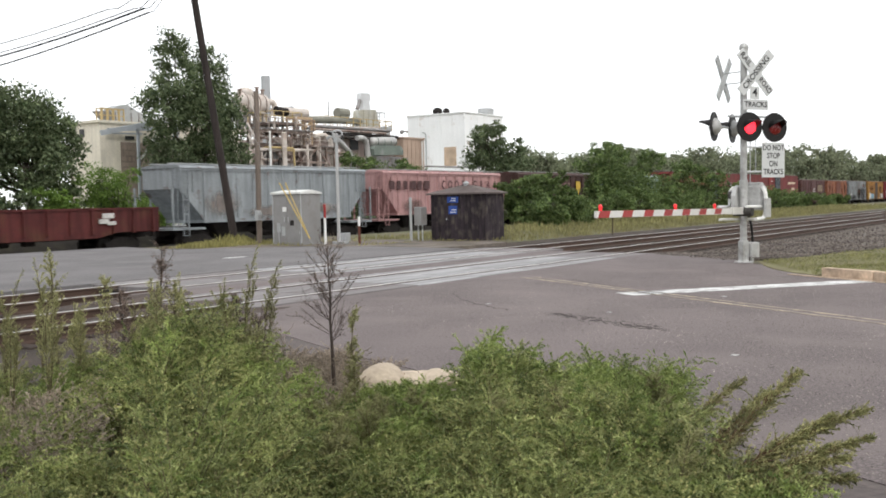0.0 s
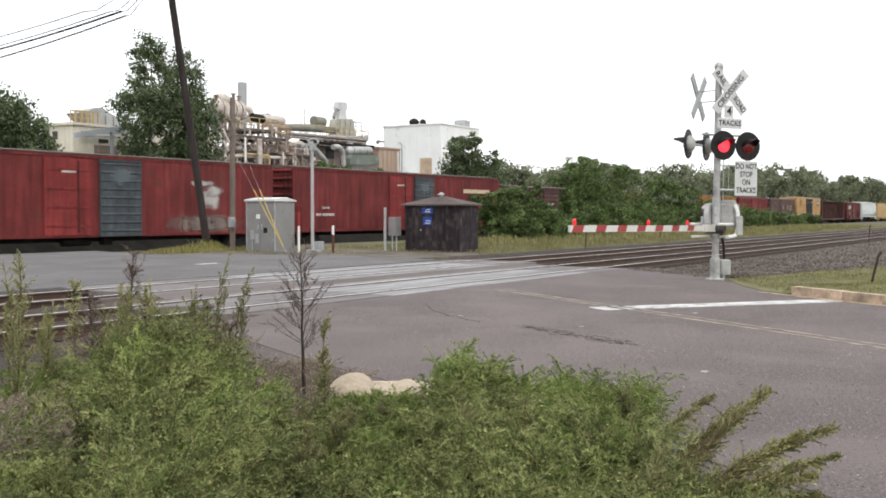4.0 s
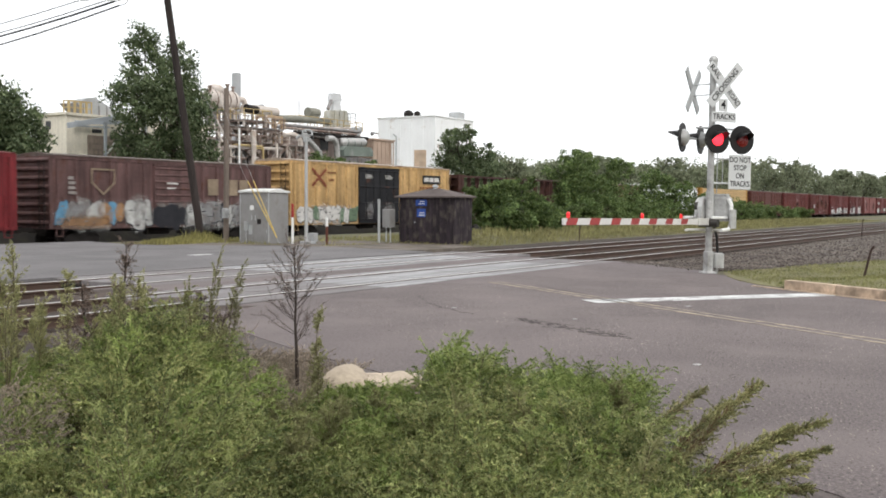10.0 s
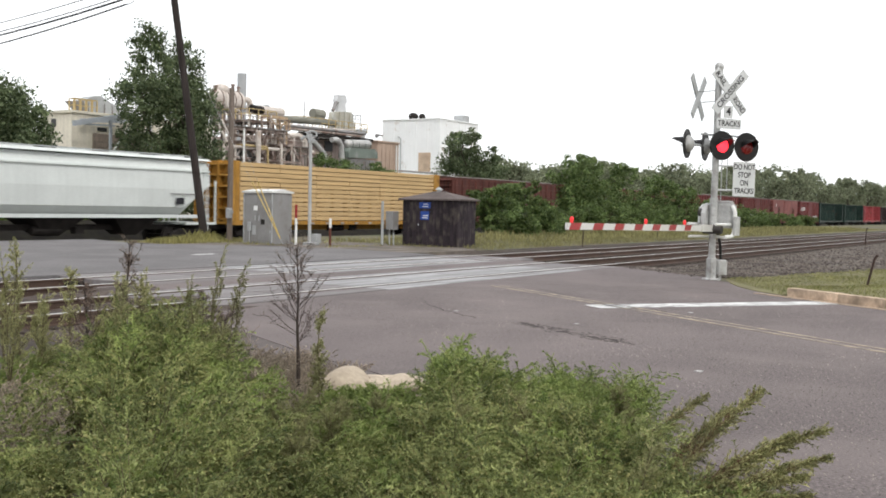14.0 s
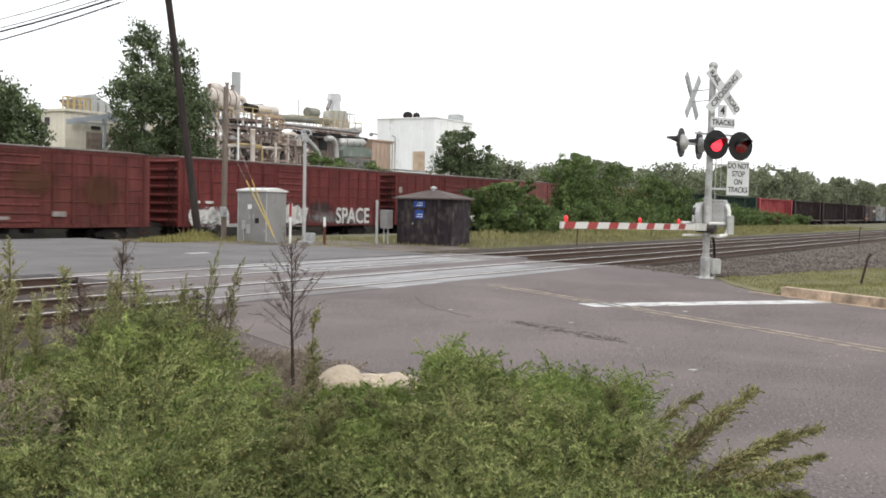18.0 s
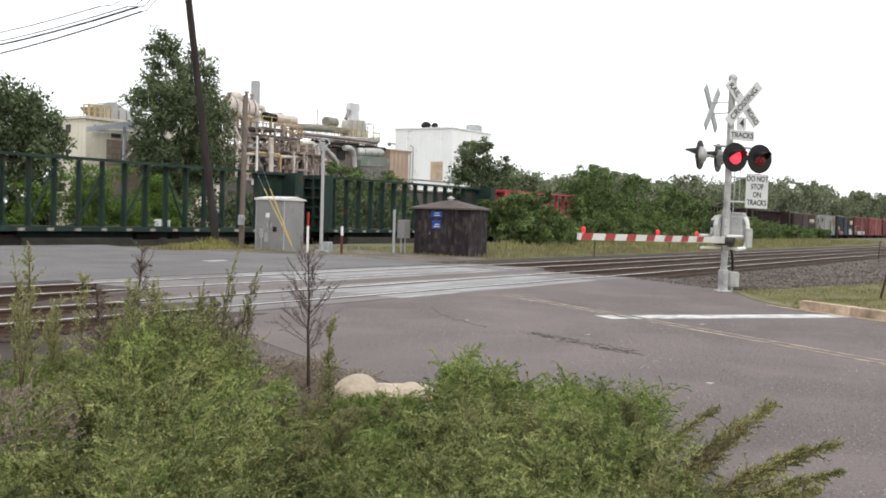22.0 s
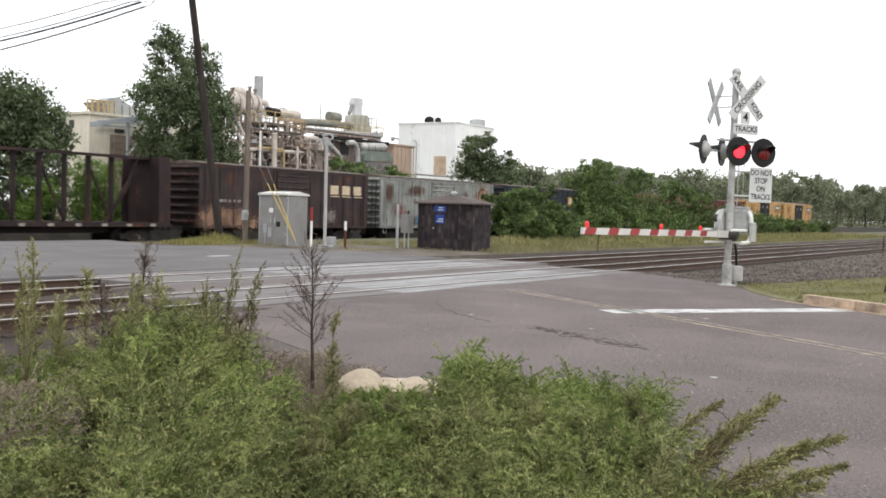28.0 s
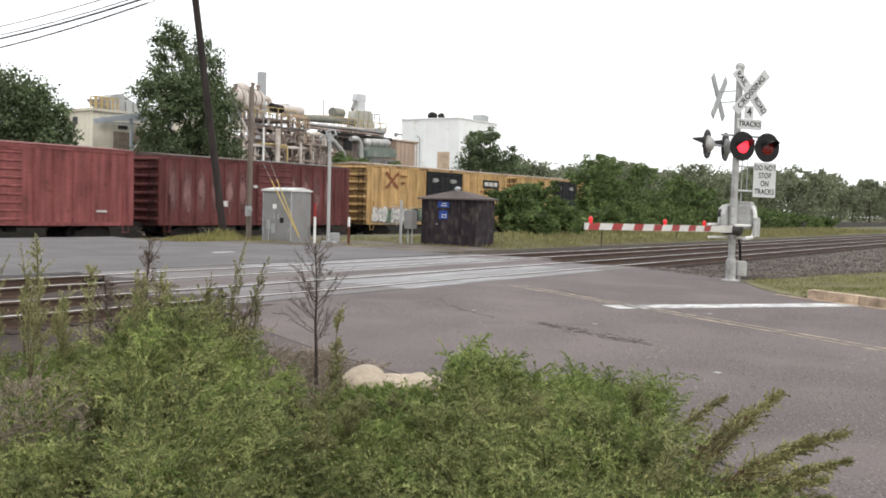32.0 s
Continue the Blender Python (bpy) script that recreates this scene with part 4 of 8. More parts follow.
def tree(name, label, x, y, z, lobes, leaf, n, size, mat, trunk_r=0.25, group="trees", seed=1, category="tree", loose=1.0):
    """A trunk with limbs into each lobe and a crown of many leaves; lobes are relative to the foot."""
    rng = np.random.default_rng(seed)
    t = hold(name, label, category, group, at=pose(x, y, z))
    g = Geo()
    top = max(l[0][2] for l in lobes)
    limb(g, (0, 0, -0.1), (0, 0, top * 0.8), trunk_r, trunk_r * 0.35, trunk_r * 0.3, rng, 7)
    for c, r in lobes:
        limb(g, (0, 0, max(c[2] * 0.45, 0.1)), c, trunk_r * 0.42, trunk_r * 0.12, 0.12 * r[0], rng)
        for _ in range(4):
            d = rng.normal(size=3)
            d /= np.linalg.norm(d)
            limb(g, c, np.array(c) + d * np.array(r) * 0.85, trunk_r * 0.14, trunk_r * 0.04, 0.06 * r[0], rng, 3)
    part("trunk", g, TRUNK, t, "dark branching trunk")
    v, f = leaf_quads(crown_points(n, lobes, rng, loose=loose), size, rng)
    part("crown", big_mesh("crown", v, f, mat), None, t, leaf)
    return t


def round_lobes(w, h, seed):
    """A full rounded crown down to the ground with smaller lobes over its upper surface."""
    rng = np.random.default_rng(seed)
    out = [((0, 0, h * 0.3), (w * 0.46, w * 0.4, h * 0.3)), ((0, 0, h * 0.58), (w * 0.4, w * 0.36, h * 0.36))]
    for i in range(8):
        a = rng.uniform(0, 2 * np.pi)
        e = rng.uniform(0.15, 1.45)
        out.append(((w * 0.3 * np.cos(a) * np.cos(e), w * 0.3 * np.sin(a) * np.cos(e), h * (0.55 + 0.27 * np.sin(e))), (w * 0.17, w * 0.17, h * 0.16)))
    return out


def lobes_for(w, h, base, k, seed, taper=0.5):
    """Ellipsoid lobes filling an uneven upright crown w wide, from base to h."""
    rng = np.random.default_rng(seed)
    out = []
    for i in range(k):
        f = (i + 0.5) / k
        r = w / 2 * (1 - taper * f) * rng.uniform(0.4, 0.6)
        a = rng.uniform(0, 2 * np.pi)
        off = w / 2 * (1 - taper * f) * rng.uniform(0.25, 0.62)
        zz = base + (h - base) * (0.08 + 0.86 * f)
        out.append(((off * np.cos(a), off * np.sin(a), zz), (r, r, min(r * rng.uniform(0.8, 1.1), max(h - zz, 0.4)))))
    return out


tree("tree", "tall dark green tree with two pointed tops", 53.2, 56, -0.5, [((-1.5, 0, 11.6), (1.5, 1.5, 3.0)), ((1.6, 0, 11.2), (1.5, 1.5, 2.6)), ((-3.0, -0.5, 9.0), (2.0, 1.8, 2.2)), ((3.1, 0.4, 8.8), (2.1, 1.8, 2.4)), ((0.2, -1.2, 8.2), (2.4, 1.9, 2.4)), ((-2.2, 0, 5.6), (2.1, 2.0, 1.8)), ((2.2, -0.3, 5.4), (2.6, 2.0, 2.0)), ((0.2, 0.2, 4.0), (2.8, 2.0, 1.8))], "dense dark leaves", 42000, 0.235, LEAF_OAK, 0.32, seed=4)
tree("tree", "broad round dark tree by the factory gate", 37.5, 53, -0.5, [((-1.4, 0, 7.1), (2.9, 2.6, 2.3)), ((0.8, 0, 6.8), (2.1, 2.2, 1.9)), ((1.2, -0.4, 4.8), (1.8, 1.8, 1.6)), ((-3.6, 0.3, 5.2), (2.4, 2.2, 2.2)), ((-0.4, -0.6, 4.6), (2.6, 2.2, 1.8)), ((-5.4, 0, 7.0), (2.7, 2.0, 2.4)), ((2.0, 0, 5.8), (1.8, 1.8, 1.7)), ((-3.4, 0, 7.5), (2.5, 2.0, 2.1))], "dense dark leaves", 34000, 0.235, LEAF_OAK, 0.35, seed=5)
tree("tree", "round-topped tree beside the white building", 104.8, 60, -0.5, lobes_for(11.5, 11.2, 2.5, 9, 21, 0.35), "dull green leaves", 16000, 0.33, LEAF_OAK, 0.3, seed=6)
for k, (x, y, w, h, s) in enumerate(((41.0, 49.6, 6.4, 4.8, 1), (45.0, 50.0, 5.0, 4.2, 2), (36.6, 50.0, 4.2, 3.4, 3))):
    tree("shrub", "bright green rounded shrub behind the freight track", x, y, -0.6, lobes_for(w, h, 0.5, 7, 30 + s, 0.3), "fresh green leaves", 14000, 0.14, LEAF_BRIGHT, 0.1, "shrubs", 40 + s, "shrub")
for k, (x, y, w, h) in enumerate(((55.0, 30.0, 4.6, 3.2), (59.5, 30.5, 5.2, 3.6), (63.0, 32.0, 4.2, 3.0), (74.5, 34.0, 6.0, 5.9), (79.0, 35.0, 7.5, 6.9), (86.0, 35.0, 7.5, 6.1), (93.0, 34.5, 7.5, 5.3), (101.0, 34.0, 7.5, 4.3), (112.0, 34.0, 8.0, 3.2), (122.0, 33.0, 8.0, 2.5), (70.0, 37.0, 5.0, 2.0), (66.5, 33.0, 4.0, 2.2), (133.0, 32.0, 7.0, 1.9), (146.0, 32.0, 6.0, 1.5))):
    tree("shrub", "dense green lineside shrub", x, y, -0.3, lobes_for(w, h, 0.3, 9, 50 + k, 0.3), "green leaves", 8500, 0.21, LEAF_MID, 0.1, "lineside shrubs", 60 + k, "shrub")
for k, (x, y, w, h) in enumerate(((30.0, 60.0, 9.0, 7.0), (24.0, 56.0, 8.0, 6.5), (45.0, 84.0, 9.0, 9.0), (52.0, 92.0, 10.0, 9.5), (36.0, 78.0, 9.0, 8.0))):
    tree("tree", "green tree beyond the factory yard", x, y, -0.5, lobes_for(w, h, 0.4, 9, 150 + k, 0.35), "green leaves", 4500, 0.36, LEAF_MID, 0.2, "yard trees", 160 + k, loose=1.8)
rng1 = np.random.default_rng(31)
for k in range(24):
    x = 24 + 3.6 * k + rng1.uniform(-0.8, 0.8)
    tree("shrub", "dark overgrown shrub behind the freight track", x, 51.5 + rng1.uniform(-0.8, 1.2) + (2.5 if x > 66 else 0), -0.7, lobes_for(rng1.uniform(4.2, 5.4), rng1.uniform(3.0, 4.1), 0.2, 8, 400 + k, 0.3), "dark green leaves", 3000, 0.27, LEAF_OAK, 0.08, "hedge", 430 + k, "shrub", 1.8)
for x, h in ((81.0, 7.3), (84.0, 7.2), (87.4, 6.9), (90.6, 6.5)):
    tree("shrub", "green shrub at the foot of the process plant", x, 62.5, -0.5, lobes_for(5.0, h, 0.3, 8, int(x), 0.3), "green leaves", 4000, 0.24, LEAF_MID, 0.08, "hedge", int(x) + 3, "shrub", 2.0)
for k, (x, y, w, h) in enumerate(((53.5, 27.6, 3.4, 1.6), (57.5, 28.0, 4.0, 1.9), (62.5, 28.6, 4.2, 1.7), (68.5, 30.0, 4.6, 2.2), (75.5, 31.0, 5.2, 2.7), (83.5, 31.5, 5.4, 2.6), (92.0, 31.5, 5.4, 2.3), (101.0, 31.0, 5.5, 1.9))):
    tree("shrub", "low bright green lineside shrub", x, y, -0.2, lobes_for(w, h, 0.1, 8, 500 + k, 0.3), "green leaves", 5500, 0.17, LEAF_MID, 0.06, "lineside shrubs", 520 + k, "shrub")
rng0 = np.random.default_rng(77)
for k in range(92):
    f = (k % 46) / 45
    row = k // 46
    deg = 30.2 - 28.7 * f + rng0.uniform(-0.3, 0.3)
    a = radians(deg)
    dist = 185 + 330 * f + rng0.uniform(-15, 25) + 45 * row
    rise = np.interp(deg, (2, 8, 9.5, 11.5, 14, 18, 25, 29), (0.023, 0.028, 0.032, 0.040, 0.045, 0.046, 0.047, 0.048))
    x, y = dist * math.cos(a), dist * math.sin(a)
    h = 2.0 + dist * rise * (rng0.uniform(0.55, 1.14) if row == 0 else rng0.uniform(0.66, 1.14))
    tree("tree", "green tree in the far wood with haze in its leaf colour", x, max(y, 56), -0.5, round_lobes(h * rng0.uniform(0.9, 1.35), h, 100 + k), "leaves paled by painted-in haze", 1900, h * 0.062, LEAF_HAZED, 0.3, "far wood", 200 + k, loose=1.9)


RIGHTWARD = np.array([0.53, -0.85, 0.0])     # the way the wind has laid the weeds


def sprays(base, dirn, length, rng, segs=9, width=0.024, droop=0.5, teeth=0.9):
    """Feathery sprays: a drooping rib with slim leaflets on two planes; each spray is one connected island.
    base, dirn: (n, 3); length: (n,)."""
    n = len(base)
    t = np.linspace(0, 1, segs + 1)
    side = np.cross(dirn, rng.normal(size=(n, 3)))
    side /= np.linalg.norm(side, axis=1, keepdims=True)
    over = np.cross(dirn, side)
    fall = rng.uniform(0.2, 1.0, n) * droop
    rib = base[:, None] + dirn[:, None] * (length[:, None] * t)[:, :, None]
    rib[:, :, 2] -= fall[:, None] * length[:, None] * t ** 2.2
    rib += rng.normal(size=rib.shape) * 0.0025
    mid = (rib[:, :-1] + rib[:, 1:]) / 2
    wide = width * (0.35 + 1.3 * (t[:-1] * (1 - 0.75 * t[:-1])) * 1.6)
    verts, faces = [rib.reshape(-1, 3)], []
    count = n * (segs + 1)
    root = np.arange(n)[:, None] * (segs + 1) + np.arange(segs)
    turned = (np.arange(segs) % 2 == 0)[None, :, None]
    for sign in (1, -1):
        way = sign * np.where(turned, side[:, None], over[:, None])
        reach = wide[None] * rng.uniform(0.5, 1.35, (n, segs))
        tip = mid + way * reach[..., None] + dirn[:, None] * (reach * teeth)[..., None] + rng.normal(size=mid.shape) * 0.003
        verts.append(tip.reshape(-1, 3))
        faces.append(np.stack([root, root + 1, count + np.arange(n * segs).reshape(n, segs)], -1).reshape(-1, 3))
        count += n * segs
    return np.concatenate(verts), np.concatenate(faces)


def weed_field(name, spots, mat, rng, label="", sprays_per=23, reach=0.19, stalk=None, plume=0.7, width=0.0135, segs=11, droop=0.5, seed_mat=None, lean=0.2, low=0.36):
    """Bushy weeds: arching stalks with feathery side sprays; spots are (x, y, height, spread)."""
    stems, bases, ways, lens = Geo(), [], [], []
    for x, y, h, sp in spots:
        wind = rng.normal(size=2) * 0.08 + RIGHTWARD[:2] * lean * h * rng.uniform(0.2, 1.4)
        for _ in range(rng.integers(3, 6)):
            a = rng.uniform(0, 2 * np.pi)
            out = rng.uniform(0.2, 1.0) * sp
            p0 = np.array([x + 0.05 * np.cos(a), y + 0.05 * np.sin(a), -0.05])
            p2 = np.array([x + out * np.cos(a) + wind[0], y + out * np.sin(a) + wind[1], h * rng.uniform(0.66, 1.06)])
            p1 = (p0 + p2) / 2 + np.array([-0.12 * np.cos(a), -0.12 * np.sin(a), 0.2 * h])
            curve = [(1 - t) ** 2 * p0 + 2 * t * (1 - t) * p1 + t * t * p2 for t in (0, 0.3, 0.65, 1.0)]
            for c0, c1, r0, r1 in zip(curve, curve[1:], (0.0042, 0.0034, 0.0025), (0.0034, 0.0025, 0.001)):
                stems.rod(c0, c1, r0, r1, n=4, caps=False)
            nb = sprays_per
            t = (np.arange(nb) + rng.uniform(0.1, 0.9, nb)) / nb * (1 - low) + low
            t[-1] = 1.0
            base = ((1 - t) ** 2)[:, None] * p0 + (2 * t * (1 - t))[:, None] * p1 + (t * t)[:, None] * p2
            tang = (2 * (1 - t))[:, None] * (p1 - p0) + (2 * t)[:, None] * (p2 - p1)
            tang /= np.linalg.norm(tang, axis=1, keepdims=True)
            around = rng.uniform(0, 2 * np.pi, nb)
            d = np.stack([np.cos(around), np.sin(around), rng.uniform(-0.1, 0.55, nb)], 1) + tang * plume + RIGHTWARD * 0.25
            d[-1] = tang[-1] + d[-1] * 0.2
            d /= np.linalg.norm(d, axis=1, keepdims=True)
            bases.append(base)
            ways.append(d)
            lens.append(reach * (1.25 - 0.75 * t) * rng.uniform(0.5, 1.3, nb))
    base, d, ln = np.concatenate(bases), np.concatenate(ways), np.concatenate(lens)
    fld = hold(name, label, "weeds", kind="stuff")
    tagged(part("stalks", stems, stalk or STALK, fld), kind="stuff")
    v, f = sprays(base, d, ln, rng, segs, width, droop)
    tagged(part("leaves", big_mesh("leaves", v, f, mat), None, fld), kind="stuff")
    if seed_mat is not None:
        pick = rng.uniform(size=len(base)) < 0.5
        k = 6
        at = base[pick][:, None] + d[pick][:, None] * (ln[pick][:, None] * rng.uniform(0.45, 1.1, (pick.sum(), k)))[..., None]
        at[..., 2] -= 0.25 * ln[pick][:, None]
        v, f = leaf_quads((at + rng.normal(size=at.shape) * 0.01).reshape(-1, 3), 0.0125, rng, 0.3, 0.8)
        tagged(part("seed_heads", big_mesh("seed_heads", v, f, seed_mat), None, fld), kind="stuff")
    return fld


def spot(head, dist, h, sp):
    return (dist * math.cos(radians(head)), dist * math.sin(radians(head)), h, sp)


def weeds():
    rng = np.random.default_rng(9)
    edge = np.array([[60, 8.6, 0.4], [54, 8.5, 0.42], [51.6, 8.2, 0.46], [50, 7.8, 0.66], [48.6, 7.6, 0.92], [47.4, 7.5, 0.98], [45.8, 7.2, 0.84], [44, 6.8, 0.56], [42, 6.3, 0.42], [40, 6.1, 0.38], [36.9, 5.8, 0.40], [33.4, 5.9, 0.41], [31.4, 6.5, 0.58], [29, 6.5, 0.6], [27.5, 6.4, 0.52], [24, 6.1, 0.5], [22, 5.8, 0.46], [19.9, 5.3, 0.38], [17.5, 4.6, 0.3], [15.0, 3.9, 0.28]])
    grey, fresh, seedy = [], [], []
    while len(grey) + len(fresh) + len(seedy) < 440:
        a = rng.uniform(12, 59)
        far = np.interp(a, edge[::-1, 0], edge[::-1, 1])
        hf = np.interp(a, edge[::-1, 0], edge[::-1, 2])
        d = math.sqrt(rng.uniform(2.95 ** 2, far ** 2))
        if a < 17 and d > 4.2:
            continue
        h = max(hf * (0.6 + 0.4 * d / far) * rng.uniform(0.66, 1.02), 0.3)
        s = spot(a, d, h, rng.uniform(0.2, 0.48))
        r = rng.uniform()
        zone = math.sin(a * 0.55 + d * 1.3) + rng.uniform(-0.7, 0.7)
        (fresh if zone > 0.95 else seedy if zone < -0.1 else grey).append(s)
    for _ in range(70):
        a = rng.uniform(44.4, 50)
        h = np.interp(a, [44, 45.5, 47.5, 49, 50], [0.5, 0.68, 0.84, 0.78, 0.5]) * rng.uniform(0.7, 1.0)
        (fresh if rng.uniform() < 0.3 else grey).append(spot(a, rng.uniform(6.3, 7.9), h, rng.uniform(0.18, 0.36)))
    fresh += [spot(rng.uniform(33.0, 38.6), rng.uniform(6.5, 7.2), rng.uniform(0.16, 0.27), 0.2) for _ in range(34)]
    fresh += [spot(rng.uniform(29.6, 32.4), rng.uniform(6.2, 7.0), rng.uniform(0.46, 0.66), 0.14) for _ in range(16)]
    spires = [spot(rng.uniform(42.5, 62), rng.uniform(6.6, 8.6), rng.uniform(0.7, 1.08), 0.05) for _ in range(26)] + [spot(rng.uniform(20, 42), rng.uniform(4.5, 6.4), rng.uniform(0.4, 0.56), 0.05) for _ in range(16)]
    weed_field("weeds", spires, SPIRE, rng, label="slender upright feathery weed spires", reach=0.12, width=0.016, plume=1.3, droop=0.1, lean=0.05, sprays_per=17)
    thin = [spot(rng.uniform(20.5, 29), rng.uniform(6.3, 7.8), rng.uniform(0.2, 0.42), 0.22) for _ in range(70)]
    weed_field("weeds", thin, WEED_FRESH, rng, label="sparse low green weeds creeping on to the asphalt", sprays_per=18, reach=0.17, width=0.0115)
    weed_field("weeds", grey, WEED, rng, label="dense grey-green feathery weeds at the roadside", seed_mat=WEED_SEED)
    weed_field("weeds", seedy, WEED, rng, label="weeds with small yellowish seed heads", seed_mat=WEED_SEED, width=0.0115, reach=0.2)
    weed_field("weeds", fresh, WEED_FRESH, rng, label="fresh green leafy weeds", width=0.019, segs=10)
    # sprawling plumes reaching over the asphalt
    red_stem = surface("red_stem", (0.10, 0.045, 0.03), 0.8)
    for k, (x0, y0, x1, y1, z1) in enumerate(((4.55, 1.62, 5.42, 1.36, 0.58), (4.4, 1.5, 5.22, 1.0, 0.46), (4.3, 1.45, 5.0, 0.95, 0.37), (4.2, 1.4, 4.62, 0.96, 0.27), (5.0, 1.95, 6.05, 1.85, 0.4), (4.7, 1.7, 5.55, 1.55, 0.44), (4.35, 1.5, 5.05, 1.12, 0.44), (4.2, 1.45, 4.85, 1.02, 0.3))):
        b = hold("weed_branch", "sprawling feathery weed branch with reddish stem over the asphalt", "weed", "sprawling branches")
        p0, p2 = np.array([x0, y0, 0.16]), np.array([x1, y1, z1])
        p1 = (p0 + p2) / 2 + np.array([0, 0, 0.07])
        run = (p2 - p0) / np.linalg.norm(p2 - p0)
        g = Geo()
        line = [(1 - t) ** 2 * p0 + 2 * t * (1 - t) * p1 + t * t * p2 for t in np.linspace(0, 1, 7)]
        for c0, c1, r in zip(line, line[1:], (0.008, 0.007, 0.006, 0.005, 0.004, 0.003)):
            g.rod(c0, c1, r, r * 0.8, n=5, caps=False)
        t = rng.uniform(0.1, 1.0, 230)
        c = ((1 - t) ** 2)[:, None] * p0 + (2 * t * (1 - t))[:, None] * p1 + (t * t)[:, None] * p2
        d = run * 1.25 + rng.normal(size=(230, 3)) * np.array([0.36, 0.36, 0.26]) + np.array([0, 0, 0.1])
        d /= np.linalg.norm(d, axis=1, keepdims=True)
        ln = rng.uniform(0.08, 0.26, 230) * (1.3 - t)
        for c0, d0, l0 in zip(c, d, ln):
            g.rod(c0, c0 + d0 * l0 * 0.5, 0.0018, 0.001, n=4, caps=False)
        tagged(part("stem", g, red_stem, b, "reddish branching stem"), kind="stuff")
        v, f = sprays(c, d, ln, rng, 14, 0.0095, 0.35)
        part("foliage", big_mesh("foliage", v, f, PLUME), None, b, "small narrow leaves")
    # dead brown growth at the road's edge
    dead = [spot(rng.uniform(36.0, 46), rng.uniform(6.3, 9.4), rng.uniform(0.06, 0.22), 0.16) for _ in range(170)] + [spot(rng.uniform(38.4, 44.6), rng.uniform(7.0, 9.0), rng.uniform(0.14, 0.36), 0.2) for _ in range(150)]
    dead += [spot(rng.uniform(52.0, 58.0), rng.uniform(5.4, 7.2), rng.uniform(0.3, 0.44), 0.2) for _ in range(34)]
    weed_field("dead_weeds", dead, DEAD, rng, label="dry brown dead weeds at the road edge", stalk=PALE_STALK, sprays_per=8, reach=0.12, width=0.009, segs=6, droop=0.1, plume=0.9)
    # tall thin stalks
    for a, d, h, wide, m, lab in ((39.2, 7.6, 1.17, 0.3, BROWN_TWIG, "thin dark sapling with airy brown twigs"), (38.3, 6.6, 0.83, 0.07, SPIRE, "slender pale green weed spire"), (48.6, 8.0, 1.24, 0.2, BROWN_TWIG, "thin dark stalk with brown seed twigs"), (51.2, 8.4, 0.98, 0.13, SPIRE, "slender green weed spire"), (53.7, 8.8, 1.15, 0.16, SPIRE, "slender green weed spire"), (44.7, 7.8, 0.86, 0.13, BROWN_TWIG, "slender feathery weed spire"), (47.9, 7.9, 0.95, 0.13, SPIRE, "slender feathery weed spire"), (41.6, 7.4, 0.62, 0.2, DEAD, "pale bare branching twig"), (50.2, 8.2, 0.9, 0.13, BROWN_TWIG, "slender feathery weed spire"), (43.3, 7.5, 0.7, 0.16, BROWN_TWIG, "thin brown branching twig")):
        t = hold("tall_weed", lab, "weed", "tall weeds")
        x, y, _, _ = spot(a, d, 0, 0)
        g = Geo()
        lean = rng.normal(size=2) * 0.04
        foot, tip = np.array([x, y, -0.05]), np.array([x + lean[0], y + lean[1], h])
        limb(g, foot, tip, 0.018 if h > 1.1 else 0.006, 0.002, 0.008, rng, 7)
        pts = []
        for k in range(44 if m is BROWN_TWIG else 60 if m is SPIRE else 16):
            f = rng.uniform(0.42 if m is not SPIRE else 0.2, 0.99)
            c = foot * (1 - f) + tip * f
            dr = rng.normal(size=3) * np.array([1, 1, 0.25])
            dr /= np.linalg.norm(dr)
            dr[2] = rng.uniform(0.55, 1.5)
            ln = wide * (1.35 - f) * rng.uniform(0.5, 1.15)
            e = c + dr * ln
            bend = c + (e - c) * 0.5 + np.array([0, 0, -0.06 * ln])
            g.rod(c, bend, 0.0026, 0.0018, n=4, caps=False)
            g.rod(bend, e, 0.0018, 0.001, n=4, caps=False)
            n = 30 if m is not DEAD else 4
            pts.append(c + (e - c) * rng.uniform(0.25, 1.1, (n, 1)) + rng.normal(size=(n, 3)) * 0.009)
            if m is not SPIRE:
                for q in range(3):
                    w = c + (e - c) * rng.uniform(0.3, 0.9)
                    o = w + (dr + rng.normal(size=3) * 0.7) * ln * 0.3
                    g.rod(w, o, 0.0013, 0.0008, n=3, caps=False)
                    pts.append(w + (o - w) * rng.uniform(0.3, 1.1, (n // 3, 1)) + rng.normal(size=(n // 3, 3)) * 0.006)
        part("stalk", g, PALE_STALK if m is DEAD else STALK if m is SPIRE else BARK_STALK, t, "thin branching stalk")
        v, f = leaf_quads(np.concatenate(pts), 0.018 if m is SPIRE else 0.011, rng, 0.3, 0.5)
        part("foliage", big_mesh("foliage", v, f, m), None, t)
    # pale boulders
    STONE = surface("pale_stone", (0.48, 0.40, 0.31), 0.9, vary=0.25, size=4, fine=22, bump=0.6)
    for a, d, r, sq in ((36.6, 7.6, 0.22, (1.0, 0.8, 0.62)), (34.9, 7.75, 0.24, (1.25, 0.8, 0.24)), (33.5, 7.7, 0.2, (1.1, 0.8, 0.34))):
        x, y, _, _ = spot(a, d, 0, 0)
        g = Geo().ball((0, 0, 0.17), r, 20, 12, sq).ball((0, 0, 0.02), r, 12, 6, (sq[0], sq[1], 0.5))
        g.v = [tuple(Vector(p) * (1 + 0.16 * noise.noise(Vector(p) * 5 + Vector((a, 0, 0))))) for p in g.v]
